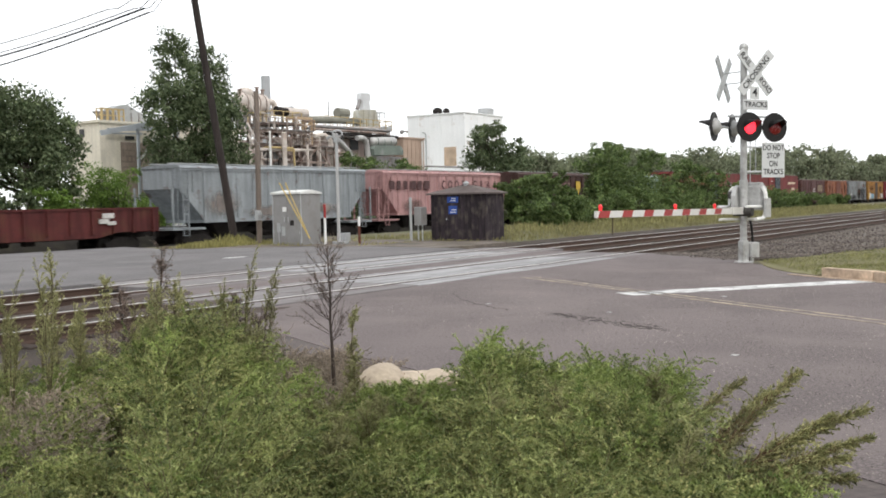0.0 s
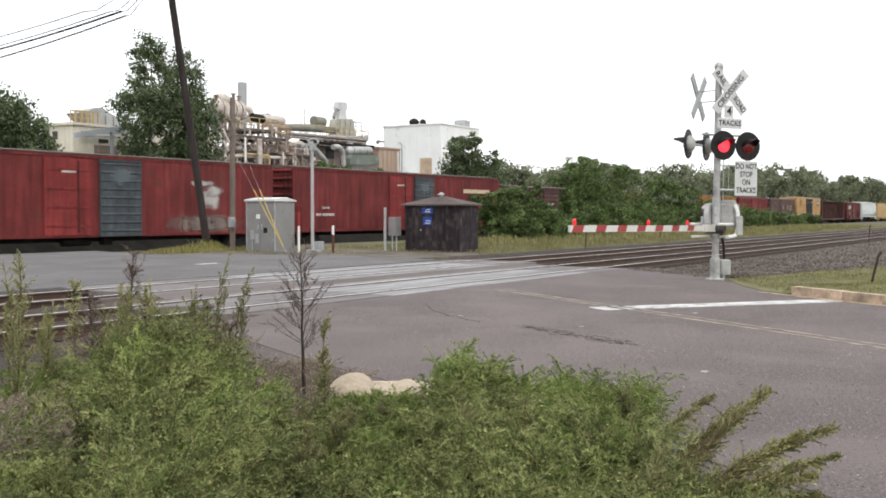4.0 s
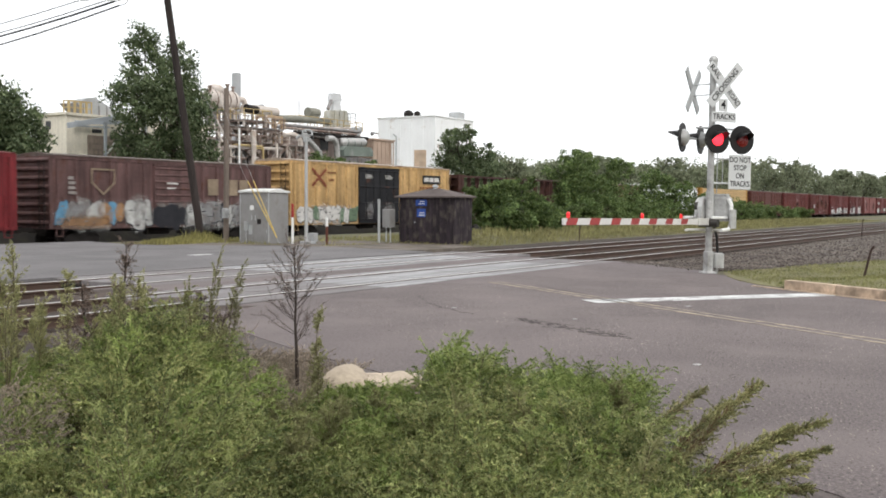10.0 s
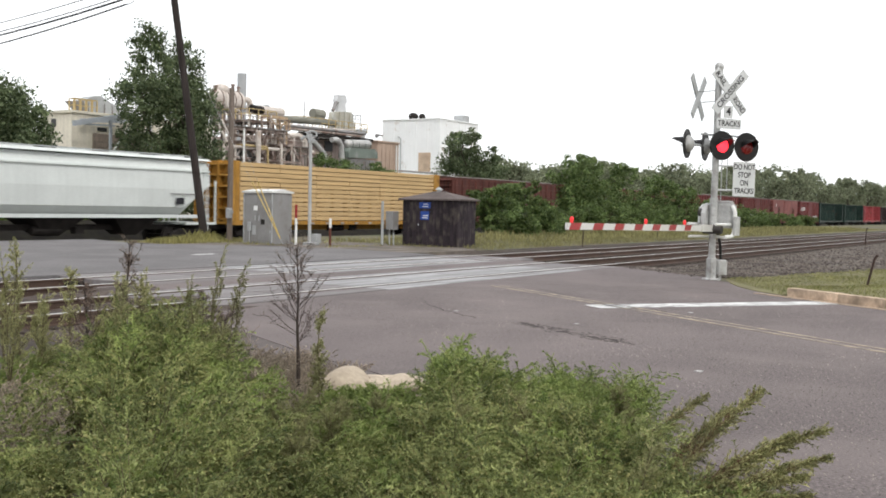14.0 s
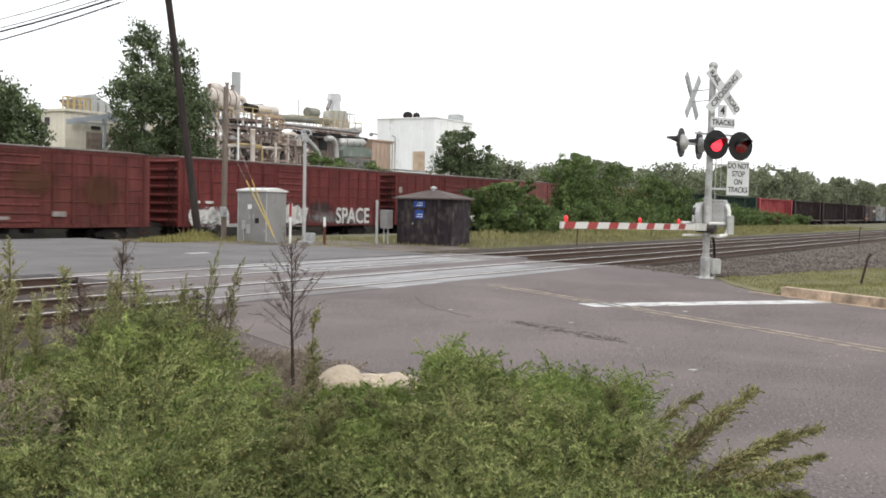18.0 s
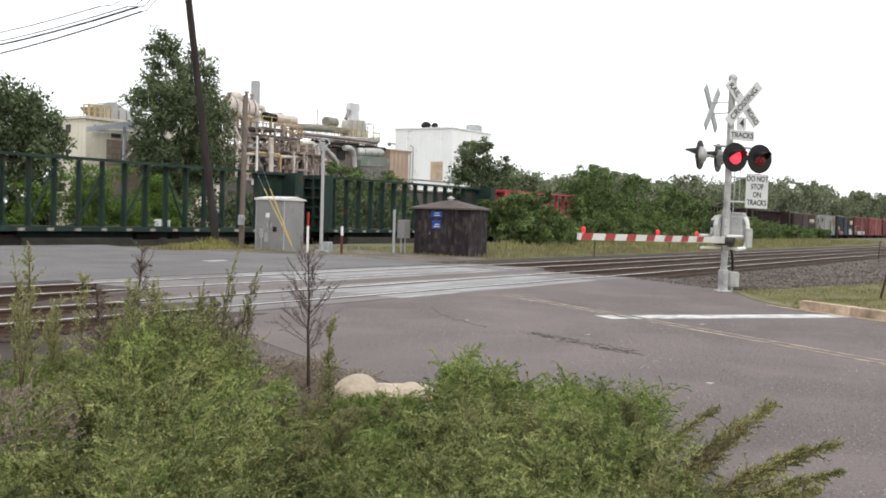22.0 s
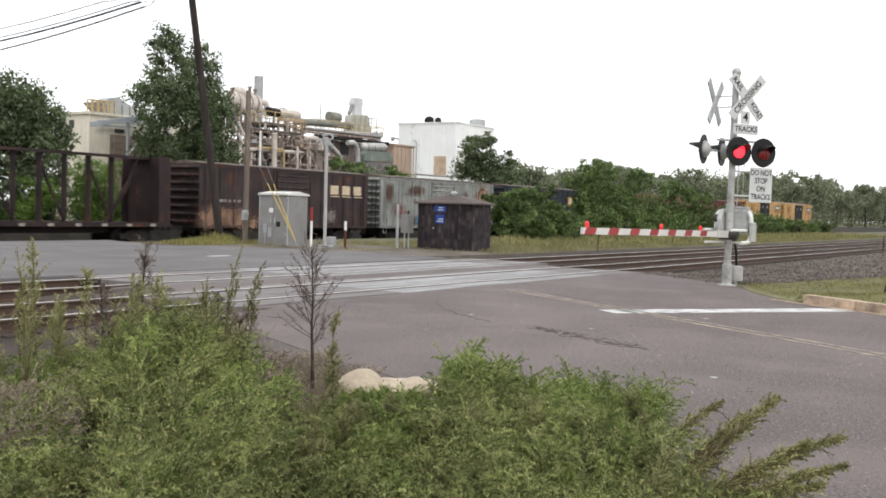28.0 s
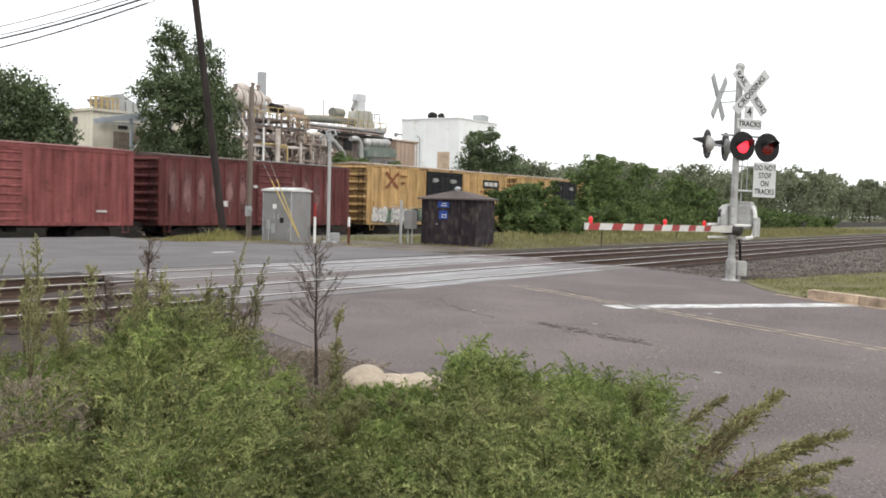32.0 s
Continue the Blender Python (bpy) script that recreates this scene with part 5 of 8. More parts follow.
        thing("boulder", g, STONE, "pale tan boulder half hidden in weeds", "rock", "boulders", at=pose(x, y, 0), smooth=True)


weeds()


def grass_strip(name, label, area, n, h, mat, seed, within=None, rise=None):
    """Loose blades over an area given as a list of (x0, x1, y0, y1, z), kept within an outline and lifted with the ground."""
    rng = np.random.default_rng(seed)
    pts = []
    for x0, x1, y0, y1, z in area:
        k = max(int(n * (x1 - x0) * (y1 - y0)), 10)
        pts.append(np.stack([rng.uniform(x0, x1, k), rng.uniform(y0, y1, k), np.full(k, z)], 1))
    p = np.concatenate(pts)
    if within:
        p = p[within(p[:, 0], p[:, 1])]
        p[:, 2] = rise(p[:, 0], p[:, 1]) - 0.01
    m = len(p)
    hh = h * rng.uniform(0.35, 1.2, m) * (0.5 + 0.8 * (np.sin(p[:, 0] * 1.3) * np.sin(p[:, 1] * 1.7) * 0.5 + 0.5))
    a = rng.uniform(0, 2 * np.pi, m)
    w = np.stack([np.cos(a), np.sin(a), np.zeros(m)], 1) * (h * 0.07)
    tip = p + np.stack([rng.normal(size=m) * 0.3, rng.normal(size=m) * 0.3, np.ones(m)], 1) * hh[:, None]
    mid = p + (tip - p) * 0.55 + w * 1.5
    v = np.stack([p - w, p + w, mid, tip], 1).reshape(-1, 3)
    return thing(name, big_mesh(name, v, np.arange(4 * m).reshape(-1, 4), mat), None, label, "grass", kind="stuff")


GREENGRASS = leafy("green_grass", (0.15, 0.145, 0.06), (0.30, 0.275, 0.125), thin=0.35, patch=0.5)
DRYGRASS = leafy("dry_grass", (0.17, 0.16, 0.055), (0.36, 0.33, 0.13), thin=0.35)
LAWN = leafy("short_grass", (0.13, 0.145, 0.05), (0.29, 0.275, 0.12), thin=0.35, patch=1.5)
grass_strip("grass", "tuft of yellow-green grass round the poles", [(27.2, 32.2, 28.5, 30.8, -0.03), (28.6, 31.4, 29.6, 31.2, -0.03)], 120, 0.22, DRYGRASS, 1)
grass_strip("grass", "taller yellow grass tuft at the foot of the leaning pole", [(30.7, 31.8, 30.0, 31.1, -0.03)], 240, 0.4, DRYGRASS, 6)
grass_strip("grass", "dry grass in front of the lineside shrubs", [(44, 130, 21.5, 29, -0.05)], 18, 0.36, GREENGRASS, 2)
grass_strip("grass", "thin dry grass at the feet of cabinet and hut", [(29.6, 30.55, 25.6, 28.4, -0.03), (30.0, 34.4, 23.0, 23.6, -0.03), (31.9, 34.4, 25.6, 31.4, -0.03), (33.8, 34.55, 20.6, 23.2, -0.03)], 60, 0.13, DRYGRASS, 8)
grass_strip("grass", "short grass on the verge", [(18, 26, 0.5, 6.8, 0.0), (26, 31, -1, 6.2, 0.0), (31, 50, -6, 4.2, 0.0)], 360, 0.065, LAWN, 3, on_verge, verge_height)
grass_strip("grass", "short dry grass between the shrubs and the main track", [(34.2, 60, 18.7, 22.5, -0.03), (35.6, 44.5, 22.5, 28.5, -0.03), (60, 130, 18.8, 22, -0.03)], 45, 0.16, GREENGRASS, 9)
grass_strip("grass", "rough grass behind the freight track", [(10, 130, 49.5, 58, -0.8)], 6, 0.8, LEAF_MID, 4)

# ---- factory behind the freight track ----
CREAMW = surface("cream_wall", (0.82, 0.76, 0.64), 0.85, vary=0.12, size=0.3, fine=6, bump=0.1, streak=0.15)
WHITEW = surface("white_cladding", (0.88, 0.89, 0.89), 0.7, vary=0.05, size=0.3, fine=5, bump=0.1, second=(0.50, 0.42, 0.34), amount=0.02, streak=0.04)
TANW = surface("tan_cladding", (0.52, 0.39, 0.305), 0.8, vary=0.15, size=0.3, fine=6, streak=0.25)
PINKW = surface("dusty_block", (0.46, 0.375, 0.34), 0.85, vary=0.2, size=0.4, fine=6, streak=0.3)
DOORT = surface("brown_door", (0.36, 0.29, 0.24), 0.8, vary=0.15, size=0.5, fine=8, streak=0.3)
RUSTS = surface("rusty_steel", (0.21, 0.15, 0.125), 0.8, vary=0.45, size=0.8, fine=8, second=(0.52, 0.46, 0.41), amount=0.55)
STEELG = surface("dull_steel", (0.27, 0.26, 0.255), 0.6, metal=0.2, vary=0.25, size=0.8, fine=8, second=(0.2, 0.13, 0.09), amount=0.3)
LAGGED = surface("lagged_pipe", (0.62, 0.56, 0.51), 0.6, vary=0.2, size=0.7, fine=8, second=(0.38, 0.28, 0.21), amount=0.3)
BRIGHTM = surface("bright_duct", (0.48, 0.47, 0.455), 0.45, metal=0.4, vary=0.2, size=0.9, fine=9)
OLIVEP = surface("olive_pipe", (0.24, 0.235, 0.195), 0.7, vary=0.25, size=0.7, fine=9)
GREENT = surface("green_tank", (0.16, 0.19, 0.165), 0.6, vary=0.25, size=0.6, fine=8, second=(0.3, 0.31, 0.29), amount=0.4)
RUSTO = surface("orange_primer_steel", (0.50, 0.36, 0.24), 0.8, vary=0.35, size=0.8, fine=8, second=(0.48, 0.38, 0.24), amount=0.6)
PALEM = surface("pale_sheet_metal", (0.60, 0.61, 0.62), 0.5, vary=0.12, size=0.8, fine=9)
YELF = surface("pale_yellow_steel", (0.50, 0.48, 0.40), 0.7, vary=0.25, size=0.7, fine=8, second=(0.55, 0.55, 0.53), amount=0.5)
YRAIL = surface("safety_yellow", (0.52, 0.40, 0.20), 0.6, vary=0.2)
GLASSD = surface("dark_opening", (0.03, 0.03, 0.032), 0.4, vary=0.2)


def ring_rail(parent, x0, x1, y0, y1, z, mat, step=1.2):
    """A guard rail round a deck: posts, top and middle rail."""
    rl = part("railing", Geo().bar((x0, y0, z + 1.05), (x1, y0, z + 1.05), 0.07, 0.07), mat, parent, "guard rail")
    for p, q, h in (((x0, y1), (x1, y1), 1.05), ((x0, y0), (x0, y1), 1.05), ((x1, y0), (x1, y1), 1.05), ((x0, y0), (x1, y0), 0.55), ((x0, y0), (x0, y1), 0.55)):
        part("rail_bar", Geo().bar((*p, z + h), (*q, z + h), 0.06, 0.06), mat, rl)
    n = max(int((x1 - x0) / step), 1)
    pm = shared_rail(mat)
    for k in range(n + 1):
        for y in (y0, y1):
            part("rail_post", pm, None, rl, "", pose(x0 + (x1 - x0) * k / n, y, z))
    m = max(int((y1 - y0) / step), 1)
    for k in range(1, m):
        part("rail_post", pm, None, rl, "", pose(x0, y0 + (y1 - y0) * k / m, z))


RAIL_POSTS = {}


def shared_rail(mat):
    if mat.name not in RAIL_POSTS:
        RAIL_POSTS[mat.name] = Geo().box(-0.035, 0.035, -0.035, 0.035, 0, 1.08).mesh("rail_post", mat)
    return RAIL_POSTS[mat.name]


def steel_tower(label, xs, ys, levels, mat, railmat, deck_levels, foot=-0.5):
    """An open steel frame: columns, beams at each level, braces, decks with rails."""
    t = hold("steel_platform", label, "steel structure", "factory platforms")
    top = levels[-1]
    for x in xs:
        for y in ys:
            part("column", Geo().box(x - 0.09, x + 0.09, y - 0.09, y + 0.09, foot, top), mat if (xs.index(x) + ys.index(y)) % 3 else LAGGED, t)
    for z in levels:
        for y in ys:
            part("beam", Geo().box(xs[0], xs[-1], y - 0.08, y + 0.08, z - 0.2, z), mat, t)
        for x in xs:
            part("beam", Geo().box(x - 0.07, x + 0.07, ys[0], ys[-1], z - 0.18, z - 0.02), mat, t)
    lv = [foot] + list(levels)
    for i, (a, b) in enumerate(zip(lv, lv[1:])):
        for k, (x0, x1) in enumerate(zip(xs, xs[1:])):
            if (i + k) % 2 == 0:
                part("brace", Geo().bar((x0, ys[0], a), (x1, ys[0], b - 0.2), 0.09, 0.09), LAGGED if (i + k) % 4 == 0 else mat, t, "diagonal brace")
            else:
                part("brace", Geo().bar((x1, ys[0], a), (x0, ys[0], b - 0.2), 0.09, 0.09), LAGGED if (i + k) % 4 == 0 else mat, t, "diagonal brace")
    for z in deck_levels:
        part("deck", Geo().box(xs[0] - 0.3, xs[-1] + 0.3, ys[0] - 0.3, ys[-1] + 0.3, z, z + 0.06), STEELG, t, "grating deck")
        ring_rail(t, xs[0] - 0.25, xs[-1] + 0.25, ys[0] - 0.25, ys[-1] + 0.25, z + 0.06, railmat)
    return t


def building(name, label, x0, x1, y0, y1, z1, wall, foot=-0.5, bays=0, roofmat=None):
    """A plain factory block: wall, coping, panel joints."""
    b = hold(name, label, "building")
    part("wall", Geo().box(x0, x1, y0, y1, foot, z1), wall, b)
    part("roof", Geo().box(x0 - 0.15, x1 + 0.15, y0 - 0.15, y1 + 0.15, z1, z1 + 0.18), roofmat or STEELG, b, "metal roof edge")
    if bays:
        s = Geo().box(-0.05, 0.05, -0.05, 0.0, foot, z1 - 0.02).mesh("seam", wall)
        for k in range(bays + 1):
            part("seam", s, None, b, "", pose(x0 + 0.05 + (x1 - x0 - 0.1) * k / bays, y0, 0))
        n = max(int(bays * (y1 - y0) / (x1 - x0)), 1)
        for k in range(n + 1):
            part("seam", s, None, b, "", pose(x0, y0 + 0.05 + (y1 - y0 - 0.1) * k / n, 0, 0, 0, -90))
    return b


wbld = building("white_building", "tall plain white clad factory building", 137.5, 149.5, 85, 95.8, 15.4, WHITEW, bays=6, roofmat=WHITEW)
part("doorway", Geo().box(137.4, 137.5, 86.6, 88.8, 7.2, 10.2), surface("patched_tan", (0.55, 0.42, 0.31), 0.8), wbld, "tan patched panel")
part("vent", Geo().ball((138.5, 90.6, 16.0), 0.8, 12, 8, (1, 1, 0.8)).rod((138.5, 90.6, 15.4), (138.5, 90.6, 16.0), 0.5), DARK, wbld, "dark roof fan", smooth=True)
part("vent", Geo().ball((138.6, 89.0, 15.9), 0.55, 12, 8).rod((138.6, 89.0, 15.4), (138.6, 89.0, 15.9), 0.4), DARK, wbld, smooth=True)
part("vent", Geo().box(146.5, 148.5, 86, 88, 15.5, 16.8, 0.1), GALV, wbld, "pale roof unit")
part("pipe", Geo().pipe([(137.38, 92.2, 4), (137.38, 92.2, 12.5), (137.38, 92.8, 12.8)], 0.09), GALV, wbld)
part("lamp", Geo().rod((137.4, 95.7, 13.0), (137.0, 96.6, 13.2), 0.12).ball((137.0, 96.6, 13.0), 0.35, 10, 6), STEELG, wbld, "wall lamp")
annex = building("low_annex", "low pale annex with a pipe rail along its roof", 112, 137, 80.5, 85, 5.9, WHITEW, bays=8)
part("pipe", Geo().pipe([(112, 80.3, 6.6), (137, 80.3, 6.6)], 0.12), STEELG, annex)
part("unit", Geo().box(117.5, 119.5, 81, 83, 6.0, 8.4, 0.08), STEELG, annex, "grey rooftop unit")
tan = building("tan_building", "tan clad factory building with a corner downpipe", 101.6, 106.0, 71.5, 80, 9.3, TANW, bays=5, roofmat=TANW)
part("downpipe", Geo().rod((105.5, 71.4, -0.5), (105.5, 71.4, 9.1), 0.1), WHITEP, tan, "white downpipe")
pink = building("process_building", "dusty pinkish block building behind the pipes", 87.6, 101.6, 73, 86, 9.0, PINKW, bays=5, roofmat=PINKW)
part("window", Geo().box(93.2, 94.7, 72.9, 73.0, 7.75, 8.9), GLASSD, pink, "dark window opening")
part("window", Geo().box(98.2, 99.4, 72.9, 73.0, 7.3, 8.5), GLASSD, pink)
building("back_hall", "dull hall behind the steel platforms", 70, 87.6, 77, 92, 7.0, PINKW, bays=6, roofmat=STEELG)
fas = building("low_shed", "long low shed with a pale fascia beside the track", 66, 108, 64.5, 67, 4.3, surface("shed_wall", (0.13, 0.12, 0.11), 0.9, vary=0.3, size=0.5, fine=6), bays=14, roofmat=STEELG)
part("fascia", Geo().box(70, 84, 64.3, 64.5, 3.9, 4.3), WHITEW, fas, "pale fascia board")

steel_tower("rusty steel platform with orange railings", (71.8, 73.3, 74.7, 76.2, 77.6, 79.0, 80.4), (68, 72.5), (3.4, 4.8, 6.0, 7.5, 8.9), RUSTS, RUSTS, (8.9, 7.5))
steel_tower("upper rusty pipe platform", (76.8, 80.4), (69.5, 72.5), (9.8,), RUSTS, YRAIL, (9.8,), 8.9)
steel_tower("small tan pipe platform", (80.9, 83.2), (67.2, 70.2), (4.6, 7.4), RUSTS, LAGGED, (7.4,))
steel_tower("grey rooftop walkway over the process building", (88.0, 92.0, 96.0, 99.8), (72.2, 75.0), (9.3, 10.1), STEELG, YRAIL, (10.1,), 9.0)
for k, (x, y, r, z0, z1, m, lab) in enumerate(((75.2, 66.8, 0.24, -0.5, 8.5, LAGGED, "pale vertical pipe with a capped top"), (73.3, 66.9, 0.1, -0.5, 8.6, WHITEP, "thin white vent pipe"), (82.0, 68.2, 0.9, -0.5, 6.6, STEELG, "dull grey upright vessel"), (79.0, 69.6, 0.7, -0.5, 6.4, RUSTS, "rusty upright process vessel"), (76.9, 70.2, 0.8, 4.0, 7.2, STEELG, "grey vessel inside the frame"), (84.6, 70.8, 0.5, -0.5, 8.6, RUSTS, "rusty vertical riser pipe"))):
    v = hold("process_pipe", lab, "pipe", "factory pipes")
    part("shell", Geo().rod((x, y, z0), (x, y, z1), r, n=16), m, v)
    part("cap", Geo().rod((x, y, z1), (x, y, z1 + r * 0.4), r * 1.25, r * 0.6, n=16), m, v)
    for q in (0.3, 0.6, 0.85):
        part("flange", Geo().rod((x, y, z0 + (z1 - z0) * q), (x, y, z0 + (z1 - z0) * q + 0.1), r * 1.12, n=16), m, v)
rp = random.Random(12)
for k in range(22):
    x = rp.uniform(71.6, 77.0)
    yf = rp.uniform(67.3, 67.9)
    z = rp.uniform(3.2, 8.6)
    m = (RUSTS, LAGGED, STEELG, YRAIL, DARK)[k % 5]
    if k % 2:
        pts = [(x, yf, -0.5), (x, yf, z), (x + rp.uniform(0.5, 1.8), yf, z), (x + 1.8, 68.2, z)]
    else:
        pts = [(x, 68.3, z), (x, yf, z), (x + rp.uniform(1.5, 3.5), yf, z), (x + 3.5, yf, z - rp.uniform(0.6, 2)), (x + 3.5, 68.3, z - 2)]
    thing("process_pipe", Geo().pipe(pts, rp.uniform(0.05, 0.13), 8), m, "thin bent service pipe on the steel frame", "pipe", "factory pipes")
chim = hold("chimney", "slim round pale grey factory chimney", "chimney")
part("shaft", Geo().rod((87.2, 80, -0.5), (87.2, 80, 16.1), 0.5, n=20), surface("chimney_grey", (0.42, 0.43, 0.44), 0.7, vary=0.12, size=0.5), chim)
part("band", Geo().rod((87.2, 80, 12.0), (87.2, 80, 12.2), 0.54, n=20), STEELG, chim)
dr = hold("drum", "large lagged horizontal drum with saddles", "tank")
part("shell", Geo().turn([(0, 0.0), (0.2, 0.75), (0.7, 1.1), (4.0, 1.1), (4.4, 0.75), (4.5, 0)], (76.0, 74, 12.0), (1, 0, 0), 20), LAGGED, dr, "dusty lagged shell", smooth=True)
part("saddle", Geo().box(77.0, 77.5, 73.2, 74.8, 8.9, 11.0), STEELG, dr)
part("saddle", Geo().box(79.4, 79.9, 73.2, 74.8, 8.9, 11.0), STEELG, dr)
part("dome", Geo().ball((77.6, 74, 13.0), 0.9, 14, 8, (1, 1, 0.7)), LAGGED, dr, smooth=True)
part("elbow", Geo().pipe([(80.3, 73.4, 12.3), (81.0, 73.3, 12.35), (81.3, 73.3, 11.4)], 0.3, 12), LAGGED, dr, "bent outlet pipe")
for x in (76.8, 77.7, 78.6, 79.5):
    part("band", Geo().turn([(0, 1.11), (0.0, 1.15), (0.12, 1.15), (0.12, 1.11)], (x, 74, 12.0), (1, 0, 0), 20), RUSTS, dr, "rusty strap round the shell")
for x, z in ((76.4, 13.2), (78.9, 13.6), (79.7, 13.4)):
    part("nozzle", Geo().rod((x, 73.6, 12.6), (x, 73.6, z), 0.16, n=10).rod((x, 73.6, z), (x, 73.6, z + 0.12), 0.26, n=10), RUSTS, dr, "flanged nozzle")
part("drain_pipe", Geo().pipe([(76.8, 72.5, 12.6), (76.8, 72.4, 11.2), (78.6, 72.4, 11.0), (78.6, 72.4, 9.4)], 0.12, 8), LAGGED, dr)
for lab, pts, r, m in (("pale lagged duct along the platform", [(79.6, 72, 11.2), (84.6, 72, 11.25)], 0.5, LAGGED), ("short dark open duct end", [(79.0, 71.2, 11.2), (80.6, 71.2, 11.1)], 0.42, DARK), ("long olive pipe to the hopper", [(84.6, 72, 10.62), (89.0, 72, 10.8), (94.6, 72.6, 11.0), (95.0, 73.0, 11.0)], 0.38, OLIVEP), ("grey pipe along the rack", [(84.0, 71, 9.0), (84.0, 71, 9.9), (98.5, 71, 10.0), (98.5, 72.3, 10.0)], 0.16, STEELG), ("rusty pipe along the rack", [(84.0, 70.6, 9.55), (97.0, 70.6, 9.6)], 0.13, RUSTS), ("dark pipe along the rack", [(86.0, 70.8, 9.2), (99.5, 70.8, 9.3)], 0.18, DARK), ("bright metal duct with bends", [(86.6, 70, 8.9), (87.5, 70, 8.4), (89.4, 70, 7.2), (89.9, 70, 6.2), (89.9, 70, -0.5)], 0.3, BRIGHTM), ("bright metal inverted duct bend", [(90.3, 69.7, 8.75), (91.4, 69.7, 8.85), (92.0, 69.7, 8.4), (92.25, 69.7, 7.2), (92.25, 69.7, 3.0)], 0.3, BRIGHTM), ("thin rusty pipe beside the platform", [(81.3, 67.5, -0.5), (81.3, 67.5, 6.7), (85.5, 67.5, 6.9)], 0.14, RUSTS), ("lagged pipe at the platform edge", [(72.0, 67.6, 6.9), (84.5, 67.6, 7.1)], 0.16, LAGGED), ("rusty pipe under the platform", [(72.0, 67.7, 5.2), (82.5, 67.7, 5.3)], 0.15, RUSTS), ("long pipe along the wall top", [(90.0, 72.6, 8.95), (103.4, 72.6, 9.5)], 0.11, DARK), ("thin rusty pipe above the wall", [(88.6, 72.3, 9.75), (98.2, 72.3, 10.2)], 0.09, RUSTS), ("pale pipe above the wall", [(89.2, 71.9, 10.0), (97.6, 71.9, 10.4)], 0.1, LAGGED), ("pale pink bent pipe", [(80.6, 67.6, 8.5), (82.2, 67.6, 8.7), (83.2, 67.6, 8.2), (83.5, 67.6, 5.0)], 0.24, LAGGED), ("thin mast on the roof", [(90.8, 74, 10), (90.8, 74, 13.2)], 0.05, STEELG)):
    thing("process_pipe", Geo().pipe(pts, r, 12), m, lab, "pipe", "factory pipes")
hop = hold("roof_hopper", "pale yellow steel hopper with a grey vent head", "hopper")
part("bin", Geo().add([(95.2, 73, 12.35), (98.4, 73, 12.6), (98.4, 73.9, 12.6), (95.2, 73.9, 12.35), (94.9, 73.4, 10.5), (99.6, 73.4, 10.7), (99.6, 73.9, 10.7), (94.9, 73.9, 10.5)], [(0, 1, 2, 3), (4, 7, 6, 5), (0, 4, 5, 1), (1, 5, 6, 2), (2, 6, 7, 3), (3, 7, 4, 0)]), YELF, hop, "tapered pale yellow bin")
for x in (96.0, 97.0, 98.0):
    part("stiffener", Geo().bar((x, 72.97, 12.45), (x + 0.35, 73.36, 10.6), 0.1, 0.12), YELF, hop)
part("neck", Geo().slab([(96.9, 12.4), (98.4, 12.5), (98.2, 13.7), (96.9, 13.6)], "y", 73.8, 74.3), PALEM, hop, "pale square neck")
part("vent_head", Geo().slab([(96.4, 13.6), (98.5, 13.7), (98.3, 14.55), (96.7, 14.5)], "y", 73.8, 74.4), PALEM, hop, "square pale grey vent head")
part("chute", Geo().pipe([(96.1, 73.6, 13.6), (95.4, 73.5, 12.5)], 0.22, 8), STEELG, hop)
part("motor", Geo().rod((91.8, 73.6, 11.9), (93.6, 73.6, 11.9), 0.55, n=12).box(92.0, 93.4, 73.2, 74, 11.0, 11.6), OLIVEP, hop, "olive fan casing")
ring_rail(hop, 98.9, 100.4, 73.2, 74.0, 11.3, GALV)
part("fan", Geo().turn([(-0.4, 0.2), (-0.4, 0.62), (0.3, 0.62), (0.4, 0.2), (0.4, 0.0)], (99.2, 72.6, 10.05), (0.3, 1, 0), 16).rod((99.2, 72.4, 10.05), (100.3, 72.4, 10.5), 0.3), GALV, hop, "pale fan housing", smooth=False)
tk = hold("process_tank", "grey-green process tank under a silver drum", "tank")
part("body", Geo().slab([(92.5, 6.9), (98.1, 7.1), (98.1, 7.7), (97.6, 8.15), (93.0, 8.05), (92.5, 7.6)], "y", 69, 70.4), GREENT, tk, "mottled grey-green casing")
part("lower_casing", Geo().box(92.7, 98.0, 69.3, 70.3, 4.6, 6.9, 0.05), STEELG, tk, "dull lower casing")
part("drum", Geo().turn([(0, 0), (0.05, 0.4), (0.3, 0.5), (4.3, 0.5), (4.55, 0.4), (4.6, 0)], (93.2, 70, 8.5), (1, 0, 0.05), 18), BRIGHTM, tk, "silver drum", smooth=True)
for x in (94.0, 95.2, 96.4, 97.4):
    part("band", Geo().turn([(0, 0.5), (0, 0.53), (0.1, 0.53), (0.1, 0.5)], (x, 70, 8.54), (1, 0, 0), 18), GREENT, tk)
for k in range(9):
    part("post", Geo().box(92.4 + 0.75 * k, 92.47 + 0.75 * k, 68.7, 68.77, 4.4, 6.7), STEELG, tk)
part("guard_bar", Geo().bar((92.3, 68.73, 6.7), (98.6, 68.73, 6.75), 0.07, 0.07).bar((92.3, 68.73, 6.1), (98.6, 68.73, 6.15), 0.06, 0.06), STEELG, tk)
part("leg", Geo().box(93.0, 93.3, 69.5, 69.8, -0.5, 4.6).box(97.3, 97.6, 69.5, 69.8, -0.5, 4.6), STEELG, tk)
hood = hold("roof_hood", "pale grey peaked fan hood over the ducts", "fan hood")
